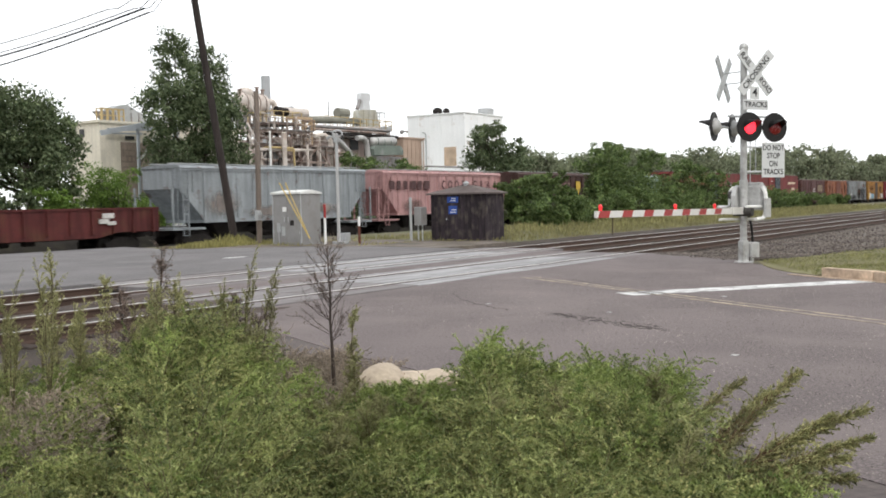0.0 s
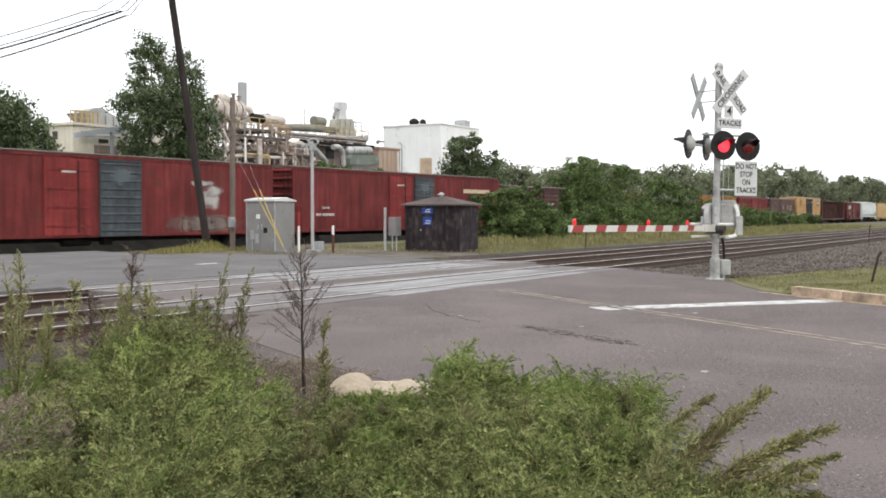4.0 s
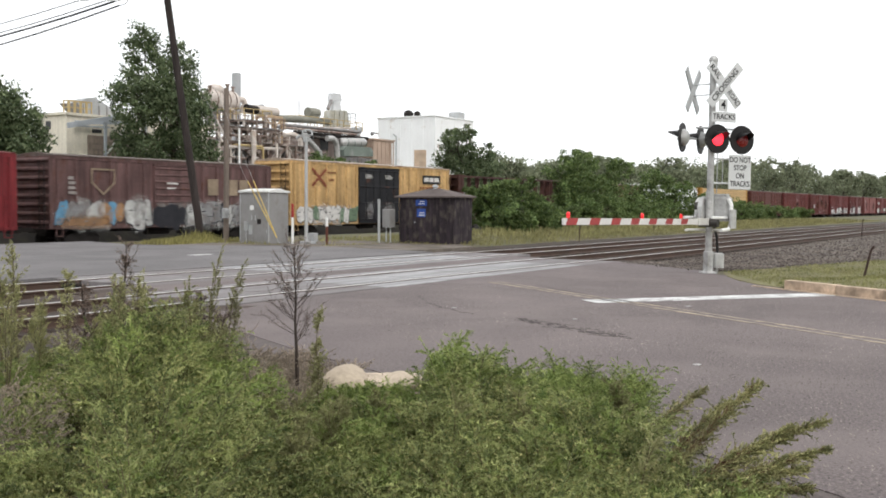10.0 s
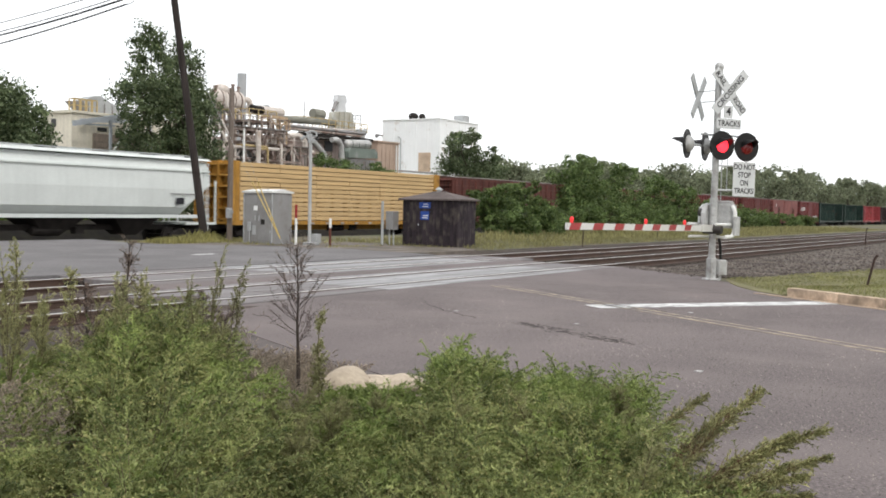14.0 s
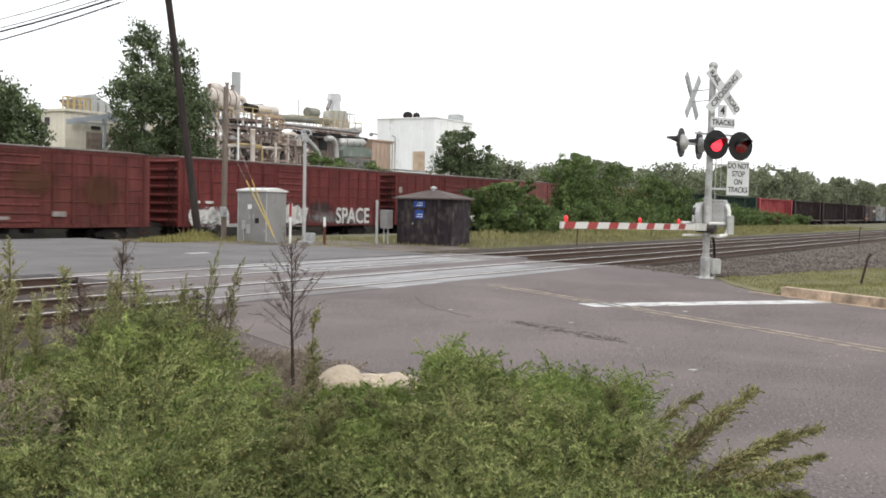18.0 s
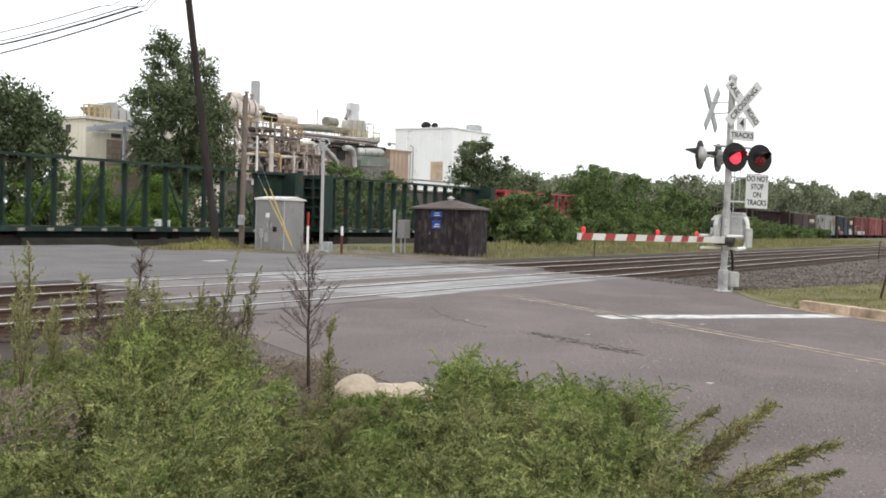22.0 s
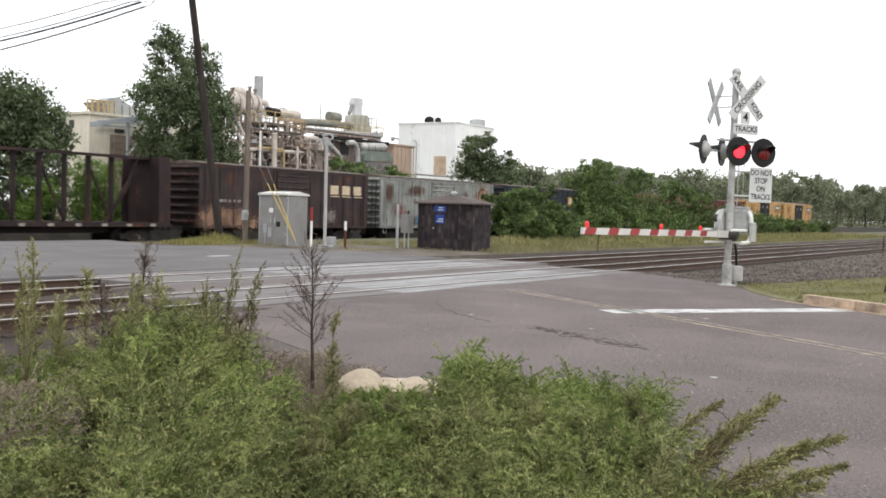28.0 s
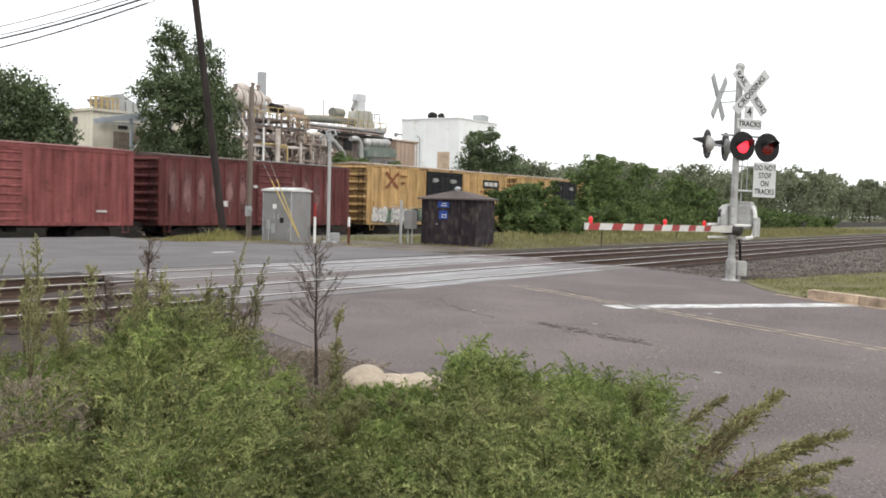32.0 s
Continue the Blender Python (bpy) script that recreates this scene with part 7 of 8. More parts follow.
def hopper(u0, u1, key, col, label, top=4.3, low=1.4, ribs=1.15, rust=0.2, smooth=False):
    """A covered hopper: side sheets over sloped ends, outlet bays, roof hatches, open end platforms."""
    half = (u1 - u0) / 2
    pm = paint(key, col, rust, 0.06 if smooth else 0.35, 0.07 if smooth else 0.22)
    car = hold("covered_hopper", label, "freight car", "freight train")
    hw = 1.5
    a = half - 0.55
    knee = low + (top - low) * 0.62
    outline = [(-a, top), (-a, knee), (-a + 1.75, low), (a - 1.75, low), (a, knee), (a, top)]
    if smooth:
        g = Geo()
        prof = [(-1.1, low - 0.1), (-1.5, low + 0.45), (-1.56, low + 1.4), (-1.5, top - 0.5), (-1.2, top - 0.05), (1.2, top - 0.05), (1.5, top - 0.5), (1.56, low + 1.4), (1.5, low + 0.45), (1.1, low - 0.1)]
        n = len(prof)
        lo, hi = low, top
        vs = []
        for x, cut in ((-a, 0.55), (-a + 1.9, 0.0), (a - 1.9, 0.0), (a, 0.55)):
            vs += [(x, y, max(z, lo + (hi - lo) * cut)) for y, z in prof]
        fs = [tuple(range(n)), tuple(range(3 * n, 4 * n))] + [(j * n + k, j * n + (k + 1) % n, (j + 1) * n + (k + 1) % n, (j + 1) * n + k) for j in range(3) for k in range(n)]
        part("body", g.add(vs, fs), pm, car, "smooth curved steel side")
        part("side_sill", Geo().box(-a, a, -1.5, -1.38, low - 0.14, low + 0.04).box(-a, a, 1.38, 1.5, low - 0.14, low + 0.04).box(-a, a, -1.6, -1.5, top - 0.62, top - 0.56), pm, car)
    else:
        part("body", Geo().slab(outline, "y", -hw + 0.06, hw - 0.06), pm, car)
        part("side_sill", Geo().box(-a + 1.6, a - 1.6, -hw, hw, low - 0.05, low + 0.12).box(-a, a, -hw, hw, top - 0.14, top), pm, car)
        rib = shared(("hrib", key, top, low), lambda: Geo().box(-0.05, 0.05, -0.07, 0, low + 0.1, top - 0.12).mesh("rib", pm))
        n = int((2 * a - 3.4) / ribs)
        for k in range(n + 1):
            x = -a + 1.7 + (2 * a - 3.4) * k / n
            part("rib", rib, None, car, "", pose(x, -hw + 0.06, 0))
            part("rib", rib, None, car, "", pose(x, hw - 0.06, 0, 0, 0, 180))
        short = shared(("hshort", key, top, low), lambda: Geo().box(-0.05, 0.05, -0.07, 0, knee - 0.2, top - 0.12).mesh("rib", pm))
        for x in (-a + 0.06, -a + 0.9, a - 0.9, a - 0.06):
            part("rib", short, None, car, "", pose(x, -hw + 0.06, 0))
    rf = part("roof", Geo().slab([(-hw - 0.05, top), (hw + 0.05, top), (hw - 0.1, top + 0.12), (0.4, top + 0.2), (-0.4, top + 0.2), (-hw + 0.1, top + 0.12)], "x", -a - 0.05, a + 0.05), pm, car)
    hatch = shared(("hatch", key, top), lambda: Geo().box(-0.8, 0.8, -0.3, 0.3, top + 0.18, top + 0.27, 0.03).mesh("hatch", pm))
    for k in range(6):
        part("hatch", hatch, None, rf, "", pose(-a + 1.5 + (2 * a - 3) * k / 5, 0, 0))
    wk = Geo()
    for y in (-0.75, 0.75):
        wk.box(-a, a, y - 0.2, y + 0.2, top + 0.24, top + 0.28)
    part("roof_walk", wk, GALV, rf, "steel grating walkway")
    bays = 3
    for k in range(bays):
        x = (k - 1) * (2 * a - 3.6) / 3.2
        part("outlet_bay", shared(("bay", key, low), lambda: Geo().add([(-1.7, -1.2, low), (1.7, -1.2, low), (1.7, 1.2, low), (-1.7, 1.2, low), (-0.4, -0.5, 0.45), (0.4, -0.5, 0.45), (0.4, 0.5, 0.45), (-0.4, 0.5, 0.45)], [(0, 1, 5, 4), (1, 2, 6, 5), (2, 3, 7, 6), (3, 0, 4, 7), (4, 5, 6, 7)]).mesh("outlet_bay", DARK)), None, car, "grimy discharge bay", pose(x, 0, 0))
    for s in (-1, 1):
        deck = part("end_platform", Geo().box(-0.6, 1.7, -hw, hw, 1.0, 1.12), pm, car, "open end platform", pose(s * a, 0, 0, 0, 0, 180 if s > 0 else 0))
        for y in (-hw + 0.05, hw - 0.05):
            part("post", Geo().box(-0.58, -0.5, y - 0.04, y + 0.04, 1.1, knee + 0.1), pm, deck)
            part("post", Geo().box(0.5, 0.58, y - 0.04, y + 0.04, 1.1, knee), pm, deck)
        part("brace", Geo().bar((0.55, -1.0, 1.1), (1.0, -1.0, knee), 0.08, 0.08), pm, deck)
        part("ladder", ladder_mesh(1.0, top, key, pm), None, car, "", pose(s * (a + 0.02), -1.1, 0, 0, 0, -90))
        part("ladder", ladder_mesh(0.7, top - 0.1, key, pm), None, car, "", pose(s * (a - 0.3), -hw - 0.02, 0))
    running_gear(car, half)
    place(car, u0, u1)
    return car, half, -hw - 0.02 if not smooth else -1.58


def gondola(u0, u1, key, col, label, top=2.16, low=0.8):
    half = (u1 - u0) / 2
    pm = paint(key, col, 0.3)
    car = hold("gondola", label, "freight car", "freight train")
    g = Geo()
    for y in (-1.48, 1.38):
        g.slab([(-half, 1.05), (-half + 2.6, 1.05), (-half + 3.8, low), (half - 3.8, low), (half - 2.6, 1.05), (half, 1.05), (half, top), (-half, top)], "y", y, y + 0.1)
    g.box(-half, half, -1.4, 1.4, 1.05, 1.12)
    part("body", g, pm, car)
    part("top_rail", Geo().box(-half, half, -1.55, -1.34, top, top + 0.1).box(-half, half, 1.34, 1.55, top, top + 0.1), pm, car)
    for s in (-1, 1):
        part("end", Geo().box(s * half - 0.06, s * half + 0.06, -1.45, 1.45, 1.0, top + 0.1), pm, car)
    rib = shared(("grib", key), lambda: Geo().box(-0.06, 0.06, -0.1, 0, 1.0, top).mesh("rib", pm))
    for k in range(14):
        part("rib", rib, None, car, "", pose(-half + 0.4 + (2 * half - 0.8) * k / 13, -1.48, 0))
    running_gear(car, half)
    place(car, u0, u1)
    return car, half, -1.59


def centerbeam(u0, u1, key, col, label, top=4.6, lumber=False, rust=0.25, diag=True, solid_ends=0):
    """A centre-beam flat: deck, two bulkheads, a braced frame down the middle, perhaps lumber on both sides."""
    half = (u1 - u0) / 2
    pm = paint(key, col, rust, 0.35)
    car = hold("centerbeam_flatcar", label, "freight car", "freight train")
    part("deck", Geo().box(-half, half, -1.42, 1.42, 1.0, 1.16).box(-half + 3.2, half - 3.2, -0.5, 0.5, 0.62, 1.0).box(-half, half, -1.46, -1.36, 0.96, 1.2), pm, car, "narrow steel deck")
    strap = shared("strap", lambda: Geo().box(-0.16, 0.16, -0.03, 0, 0.98, 1.12).mesh("winch", surface("winch_dirty", (0.36, 0.32, 0.28), 0.7)))
    for k in range(14):
        part("winch", strap, None, car, "", pose(-half + 1.2 + (2 * half - 2.4) * k / 13, -1.46, 0))

    panel = shared(("bulk", key), lambda: Geo().box(0.1, 0.16, -1.42, 1.42, 1.16, top).mesh("bulkhead", pm))
    rib = shared(("bulkrib", key), lambda: Geo().box(-0.3, 0.12, -0.05, 0.05, 1.162, top - 0.002).mesh("rib", pm))
    cross = shared(("bulkbar", key), lambda: Geo().box(-0.26, 0.11, -1.4, 1.4, 0, 0.1).mesh("crossbar", pm))
    wing = shared(("bulkwing", key), lambda: Geo().box(0.161, 0.5, -0.03, 0.03, 1.164, top - 0.004).mesh("wing", pm))
    gusset = shared(("gusset", key), lambda: Geo().slab([(0.162, top - 0.01), (0.162, top - 0.1), (2.6, 1.2), (2.75, 1.2), (0.5, top - 0.01)], "y", -0.05, 0.05).mesh("gusset", pm))
    for s in (-1, 1):
        bk = part("bulkhead", panel, None, car, "ribbed end bulkhead", pose(s * (half - 0.3), 0, 0, 0, 0, 180 if s > 0 else 0))
        for y in (-1.36, -0.45, 0.45, 1.36):
            part("rib", rib, None, bk, "", pose(0, y, 0))
        for k in range(6):
            part("crossbar", cross, None, bk, "", pose(0, 0, 1.25 + (top - 1.5) * k / 5))
        for y in (-1.4, 1.4):
            part("wing", wing, None, bk, "", pose(0, y, 0))
        part("gusset", gusset, None, bk)
        if solid_ends and s > 0:
            part("end_panel", shared(("solid", key, solid_ends), lambda: Geo().box(0.17, solid_ends, -0.07, 0.07, 1.161, top - 0.17).mesh("end_panel", pm)), None, car, "plated bay of the frame", pose(s * (half - 0.3), 0, 0, 0, 0, 180 if s > 0 else 0))
    part("top_chord", Geo().box(-half + 0.3, half - 0.3, -0.32, 0.32, top - 0.1, top - 0.02).box(-half + 0.3, half - 0.3, -0.36, -0.3, top - 0.15, top), pm, car, "long top beam")
    post = shared(("cpost", key, top), lambda: Geo().box(-0.048, 0.048, -0.17, 0.17, 1.16, top - 0.08).mesh("post", pm))
    n = 14
    xs = [-half + 1.3 + (2 * half - 2.6) * k / n for k in range(n + 1)]
    for x in xs:
        part("post", post, None, car, "", pose(x, 0, 0))
    if diag:
        for k in range(0, n, 2):
            x0, x1 = (xs[k], xs[k + 1]) if k < n / 2 else (xs[k + 1], xs[k])
            part("brace", Geo().bar((x0, 0, 1.2), (x1, 0, top - 0.5), 0.09, 0.1), pm, car, "diagonal brace")
    if lumber:
        wood = shared("lumber", lambda: surface("sawn_lumber", (0.58, 0.40, 0.20), 0.8, vary=0.22, size=0.8, fine=10, bump=0.2, stretch=(0.2, 1, 9)))
        rows, cols = 12, 6
        h = (top - 1.26) / rows
        w = (2 * half - 1.7) / cols
        b = shared("bundle", lambda: Geo().box(0.008, w - 0.008, -1.42, -0.34, 0.045, h, 0.012).mesh("timber_pack", wood))
        for r in range(rows):
            for c in range(cols):
                part("timber_pack", b, None, car, "strapped bundle of sawn lumber" if r == c == 0 else "", pose(-half + 0.85 + c * w, random.uniform(-0.025, 0.025), 1.2 + r * h))
        part("timber_pack", Geo().box(-half + 0.9, half - 0.9, 0.34, 1.42, 1.2, top - 0.1), wood, car, "far row of lumber")
    running_gear(car, half)
    place(car, u0, u1)
    return car, half, -1.47


W_ = surface("stencil_white", (0.60, 0.58, 0.55), 0.7, vary=0.25, size=3, fine=12)
CREAM = surface("stencil_cream", (0.62, 0.50, 0.36), 0.7, vary=0.2, size=3)
YEL = surface("stencil_yellow", (0.60, 0.40, 0.06), 0.7, vary=0.2, size=3)
G1 = surface("spray_white", (0.50, 0.50, 0.48), 0.7, vary=0.35, size=1.2, fine=8, second=(0.22, 0.2, 0.19), amount=0.5)
G2 = surface("spray_grey", (0.22, 0.22, 0.22), 0.7, vary=0.35, size=1.2, fine=8, second=(0.13, 0.10, 0.09), amount=0.5)
G3 = surface("spray_blue", (0.12, 0.28, 0.42), 0.7, vary=0.3, size=2)
G4 = surface("spray_black", (0.025, 0.025, 0.03), 0.7, vary=0.3, size=2)
G5 = surface("spray_orange", (0.32, 0.18, 0.09), 0.7, vary=0.3, size=2)
G6 = surface("spray_pink", (0.33, 0.16, 0.15), 0.7, vary=0.3, size=2)
G7 = surface("spray_green", (0.14, 0.20, 0.13), 0.7, vary=0.3, size=2)
STAIN_RUST = surface("rust_stain", (0.15, 0.065, 0.038), 0.85, vary=0.5, size=1.5, fine=9, streak=0.5)
STAIN_SOOT = surface("soot_stain", (0.075, 0.066, 0.062), 0.85, vary=0.5, size=1.5, fine=9, streak=0.5)
STAIN_CHALK = surface("chalky_stain", (0.33, 0.28, 0.25), 0.85, vary=0.4, size=1.5, fine=9, streak=0.4)
OXIDE, BROWN, RED_, DKRED = (0.17, 0.045, 0.035), (0.10, 0.06, 0.058), (0.26, 0.045, 0.045), (0.135, 0.04, 0.038)


def freight():
    INK = surface("stencil_dark", (0.09, 0.05, 0.05), 0.7)
    HAZEB = surface("brown_haze", (0.24, 0.16, 0.145), 0.8, vary=0.4, size=1.2, streak=0.4)
    TANP = surface("patch_tan", (0.31, 0.24, 0.17), 0.8, vary=0.3, size=1.5, streak=0.3)
    PALEP = surface("patch_pale", (0.34, 0.30, 0.28), 0.8, vary=0.3, size=1.5, streak=0.3)
    PEACH = surface("patch_peach", (0.36, 0.22, 0.15), 0.8, vary=0.35, size=1.5, streak=0.3)
    SILL = surface("sill_grey", (0.42, 0.41, 0.40), 0.75, vary=0.3, size=1.5, streak=0.3)
    c, h, y = gondola(19.6, 36.6, "gondola", (0.115, 0.03, 0.028), "low rust-red gondola car with ribbed sides")
    marks(c, [(4.9, 5.6, 1.75, 2.0), (4.7, 5.3, 1.5, 1.72), (5.2, 5.7, 1.42, 1.6)], W_, y)
    marks(c, [(-4.6, -3.9, 1.5, 1.55), (-4.6, -3.9, 1.6, 1.65)], W_, y)
    c, h, y = hopper(37.6, 54.7, "hopper_pale", (0.32, 0.345, 0.36), "pale grey covered hopper with streaked ribbed sides", rust=0.12)
    stencils(c, -0.4, 1.9, 2.35, 2.6, 1, 3, INK, y - 0.05)
    haze(c, [(-1.0, 1.9, 2.6, 0.4), (3.5, 2.0, 2.0, 0.4), (-5.0, 2.4, 1.5, 0.8)], STAIN_CHALK, y - 0.05)
    c, h, y = hopper(55.6, 72.5, "hopper_pink", (0.50, 0.295, 0.285), "faded pink covered hopper with the dark words COOP GRAIN", top=4.25, rust=0.1)
    stencils(c, -7.3, -2.3, 3.13, 3.95, 1, 6, INK, y - 0.05, 0.72)
    for text, x0, x1 in (("COOP", -0.6, 2.1), ("GRAIN", 3.8, 7.8)):
        for k, ch in enumerate(text):
            words(ch, 0.85, INK, c, pose(x0 + (x1 - x0) * k / (len(text) - 1), y - 0.056, 3.43, 90), squeeze=0.85)
    stencils(c, -0.9, 3.0, 2.72, 2.98, 1, 9, HAZEB, y - 0.05)
    haze(c, [(-4.6, 2.0, 1.4, 0.6), (5.6, 1.9, 1.8, 0.5)], HAZEB, y - 0.05)
    spray(c, 0.1, 3.1, 1.45, 2.05, (G7, G2), y - 0.05, 3)
    c, h, y = hopper(74.3, 90.5, "hopper_brown", (0.075, 0.04, 0.034), "dark brown covered hopper with a yellow crest", top=4.35, low=1.6)
    marks(c, [(-7.0, -6.4, 1.75, 2.5), (-6.2, -5.5, 1.75, 2.5)], W_, y - 0.05)
    stencils(c, -2.2, -1.9, 2.4, 3.8, 5, 1, TANP, y - 0.05)
    stencils(c, -1.4, 2.2, 3.5, 3.8, 1, 5, HAZEB, y - 0.05)
    part("crest", Geo().slab([(3.2, 3.8), (4.1, 3.8), (4.1, 3.2), (3.65, 2.5), (3.2, 3.2)], "y", y - 0.056, y - 0.05), YEL, c, "yellow shield crest")
    haze(c, [(5.2, 2.6, 1.2, 0.8), (-3.2, 2.6, 1.4, 0.7)], STAIN_RUST, y - 0.05)
    c, h, y = hopper(91.3, 107.6, "hopper_teal", (0.33, 0.43, 0.40), "pale green covered hopper with patched paint", top=4.35, low=1.6, rust=0.08)
    smudge = surface("blue_grey_patch", (0.19, 0.22, 0.24), 0.8, vary=0.3, size=1.5)
    marks(c, [(-5.0, -4.35, 2.2, 2.75), (-5.0, -4.35, 2.85, 3.15), (-4.1, -3.4, 2.3, 3.15), (-5.0, -4.4, 3.5, 3.9)], smudge, y - 0.05, "patch", "blue-grey repaint patch")
    haze(c, [(3.0, 3.4, 1.0, 0.9), (5.4, 3.6, 0.8, 0.7), (-0.6, 2.2, 1.6, 0.5)], surface("pale_teal", (0.43, 0.50, 0.47), 0.8, vary=0.3, size=1.5, streak=0.3), y - 0.05)
    stencils(c, -2.4, 0.0, 2.2, 3.5, 2, 4, surface("teal_shadow", (0.25, 0.34, 0.32), 0.8), y - 0.05, 0.1)
    for k, (u0, u1) in enumerate(((109.8, 136.0), (138.2, 164.4))):
        c, h, y = boxcar(u0, u1, "autopart_red", (0.20, 0.036, 0.034), "long tall oxide red boxcar with one red and one blue-grey door", top=5.0, low=0.98, ribs=0, doors=1, door=("door_grey", (0.085, 0.10, 0.11)), door_w=2.7, door_at=1.65, rust=0.1)
        leaf = part("door", Geo().box(-2.9, -0.1, -1.53, -1.462, 1.1, 4.78), paint("door_red", (0.27, 0.042, 0.04), 0.1), c, "brighter red plug door")
        for z in (1.5, 2.4, 3.3, 4.2):
            part("ridge", Geo().box(-2.7, -0.3, -1.56, -1.53, z, z + 0.08), paint("door_red", (0.27, 0.042, 0.04), 0.1), leaf)
        part("lock_bar", Geo().rod((-1.0, -1.59, 1.2), (-1.0, -1.59, 4.7), 0.03, n=6), DARK, leaf)
        haze(c, [(1.65, 4.0, 1.2, 0.6)], surface("blue_faded", (0.16, 0.19, 0.21), 0.8), -1.62)
        marks(c, [(-1.9, -1.1, 4.1, 4.2)], W_, -1.535)
        stencils(c, -10.4, -9.6, 2.45, 2.65, 1, 3, W_, -1.47)
        stencils(c, -11.0, -9.1, 2.0, 2.25, 1, 6, W_, -1.47)
        if k == 0:
            haze(c, [(8.0, 3.0, 0.9, 0.8), (8.4, 3.4, 0.7, 0.35), (7.4, 3.8, 1.0, 0.2)], W_, -1.47, "worn white emblem")
            haze(c, [(7.6, 1.6, 3.4, 0.6), (-8.6, 1.5, 0.8, 0.6)], STAIN_CHALK, -1.47)
        else:
            marks(c, [(7.4, 11.6, 3.75, 4.05), (7.4, 10.4, 2.12, 2.36), (7.4, 10.4, 1.72, 1.96), (9.2, 9.6, 2.3, 2.9), (9.5, 11.2, 2.9, 3.2), (10.9, 11.4, 2.35, 2.95)], CREAM, -1.47)
        marks(c, [(11.6, 12.4, 1.3, 1.5), (12.55, 12.75, 1.4, 1.55)], W_, -1.47)
    c, h, y = boxcar(166.7, 182.1, "brown_shield", (0.125, 0.06, 0.056), "dull brown ribbed boxcar with tan patches and white graffiti", rust=0.2)
    marks(c, [(2.7, 3.6, 2.6, 3.65), (3.75, 4.7, 2.6, 3.65), (4.85, 5.75, 2.6, 3.65)], TANP, y)
    haze(c, [(4.2, 1.6, 1.9, 0.62), (3.6, 1.7, 1.2, 0.5)], G1, y, "worn white graffiti")
    haze(c, [(-5.0, 1.6, 2.4, 0.7)], G2, y)
    stencils(c, -0.8, 0.7, 1.4, 3.3, 5, 2, W_, y - 0.06, 0.35)
    stencils(c, 6.2, 7.0, 1.75, 1.95, 2, 3, W_, y)
    stencils(c, -6.6, -5.4, 1.8, 2.5, 3, 2, W_, y)
    c, h, y = boxcar(184.3, 199.4, "orange", (0.35, 0.14, 0.078), "rusty orange ribbed boxcar with browned door", door=("door_rust", (0.19, 0.055, 0.032)), rust=0.5)
    haze(c, [(-6.2, 3.0, 0.7, 1.2), (-4.3, 2.4, 0.6, 1.2), (3.1, 2.2, 0.7, 1.0), (5.4, 3.0, 0.8, 1.0), (6.6, 1.8, 0.6, 0.9)], STAIN_RUST, y)
    marks(c, [(6.2, 6.5, 1.15, 1.5), (6.75, 6.95, 1.15, 1.7)], CREAM, y - 0.004)
    c, h, y = boxcar(201.6, 216.8, "bluegrey", (0.30, 0.325, 0.33), "pale blue-grey boxcar with grimy rusted doors and black scrawls", door=("door_grime", (0.20, 0.205, 0.20)), door_w=3.1, door_at=0.35, rust=0.3)
    haze(c, [(0.35, 2.0, 1.75, 1.3), (0.2, 1.8, 1.6, 1.0)], STAIN_SOOT, y - 0.056, "rusted sooty door")
    haze(c, [(0.6, 2.4, 1.6, 0.8)], STAIN_RUST, y - 0.06)
    haze(c, [(5.0, 3.6, 2.0, 0.5), (6.0, 3.5, 1.2, 0.5)], HAZEB, y)
    haze(c, [(4.0, 1.5, 2.4, 0.8), (-4.2, 1.35, 2.9, 0.6), (3.0, 2.4, 1.0, 1.0)], STAIN_SOOT, y)
    marks(c, [(-6.8, -6.0, 1.86, 2.14)], W_, y - 0.004)
    scrawl(c, 2.1, 6.3, 2.1, 3.1, G4, y - 0.004, 9)
    scrawl(c, 2.3, 5.6, 1.2, 2.0, G4, y - 0.004, 10)
    scrawl(c, -6.4, -2.0, 1.1, 1.7, G4, y - 0.004, 12)
    marks(c, [(6.7, 7.1, 1.75, 2.05), (6.7, 7.1, 1.38, 1.65)], G4, y - 0.004)
    c, h, y = boxcar(218.9, 234.5, "yellow_old", (0.42, 0.215, 0.055), "faded yellow boxcar with dark doors and graffiti", door=("door_dark", (0.055, 0.045, 0.04)), door_w=2.5, door_at=0.3, rust=0.3, top=4.45)
    spray(c, -7.6, -5.0, 0.95, 2.2, (YEL, G4, W_), y, 11)
    spray(c, -4.9, -1.8, 0.9, 2.1, (G3, G1, G7), y, 12)
    spray(c, 4.4, 7.5, 0.95, 2.1, (G1, G5), y, 13)
    haze(c, [(-4.2, 3.1, 2.6, 0.8), (4.6, 2.8, 1.6, 1.0)], STAIN_RUST, y)
    stencils(c, -6.6, -1.8, 2.5, 3.7, 2, 5, surface("yellow_shadow", (0.25, 0.12, 0.035), 0.8), y, 0.5)
    c, h, y = boxcar(236.3, 251.7, "bright_red", (0.225, 0.03, 0.035), "bright red ribbed boxcar with white stencils", rust=0.05, top=4.4, roof=("roof_red", (0.24, 0.05, 0.05), 0.1))
    stencils(c, -6.9, -5.2, 1.35, 2.6, 4, 2, W_, y, 0.42)
    stencils(c, -2.5, -1.9, 1.3, 3.4, 4, 1, W_, y, 0.2)
    marks(c, [(0.6, 1.4, 2.9, 3.0), (-1.0, -0.5, 2.3, 2.4)], W_, y - 0.06)
    haze(c, [(0.3, 1.7, 1.3, 0.7)], STAIN_CHALK, y - 0.06)
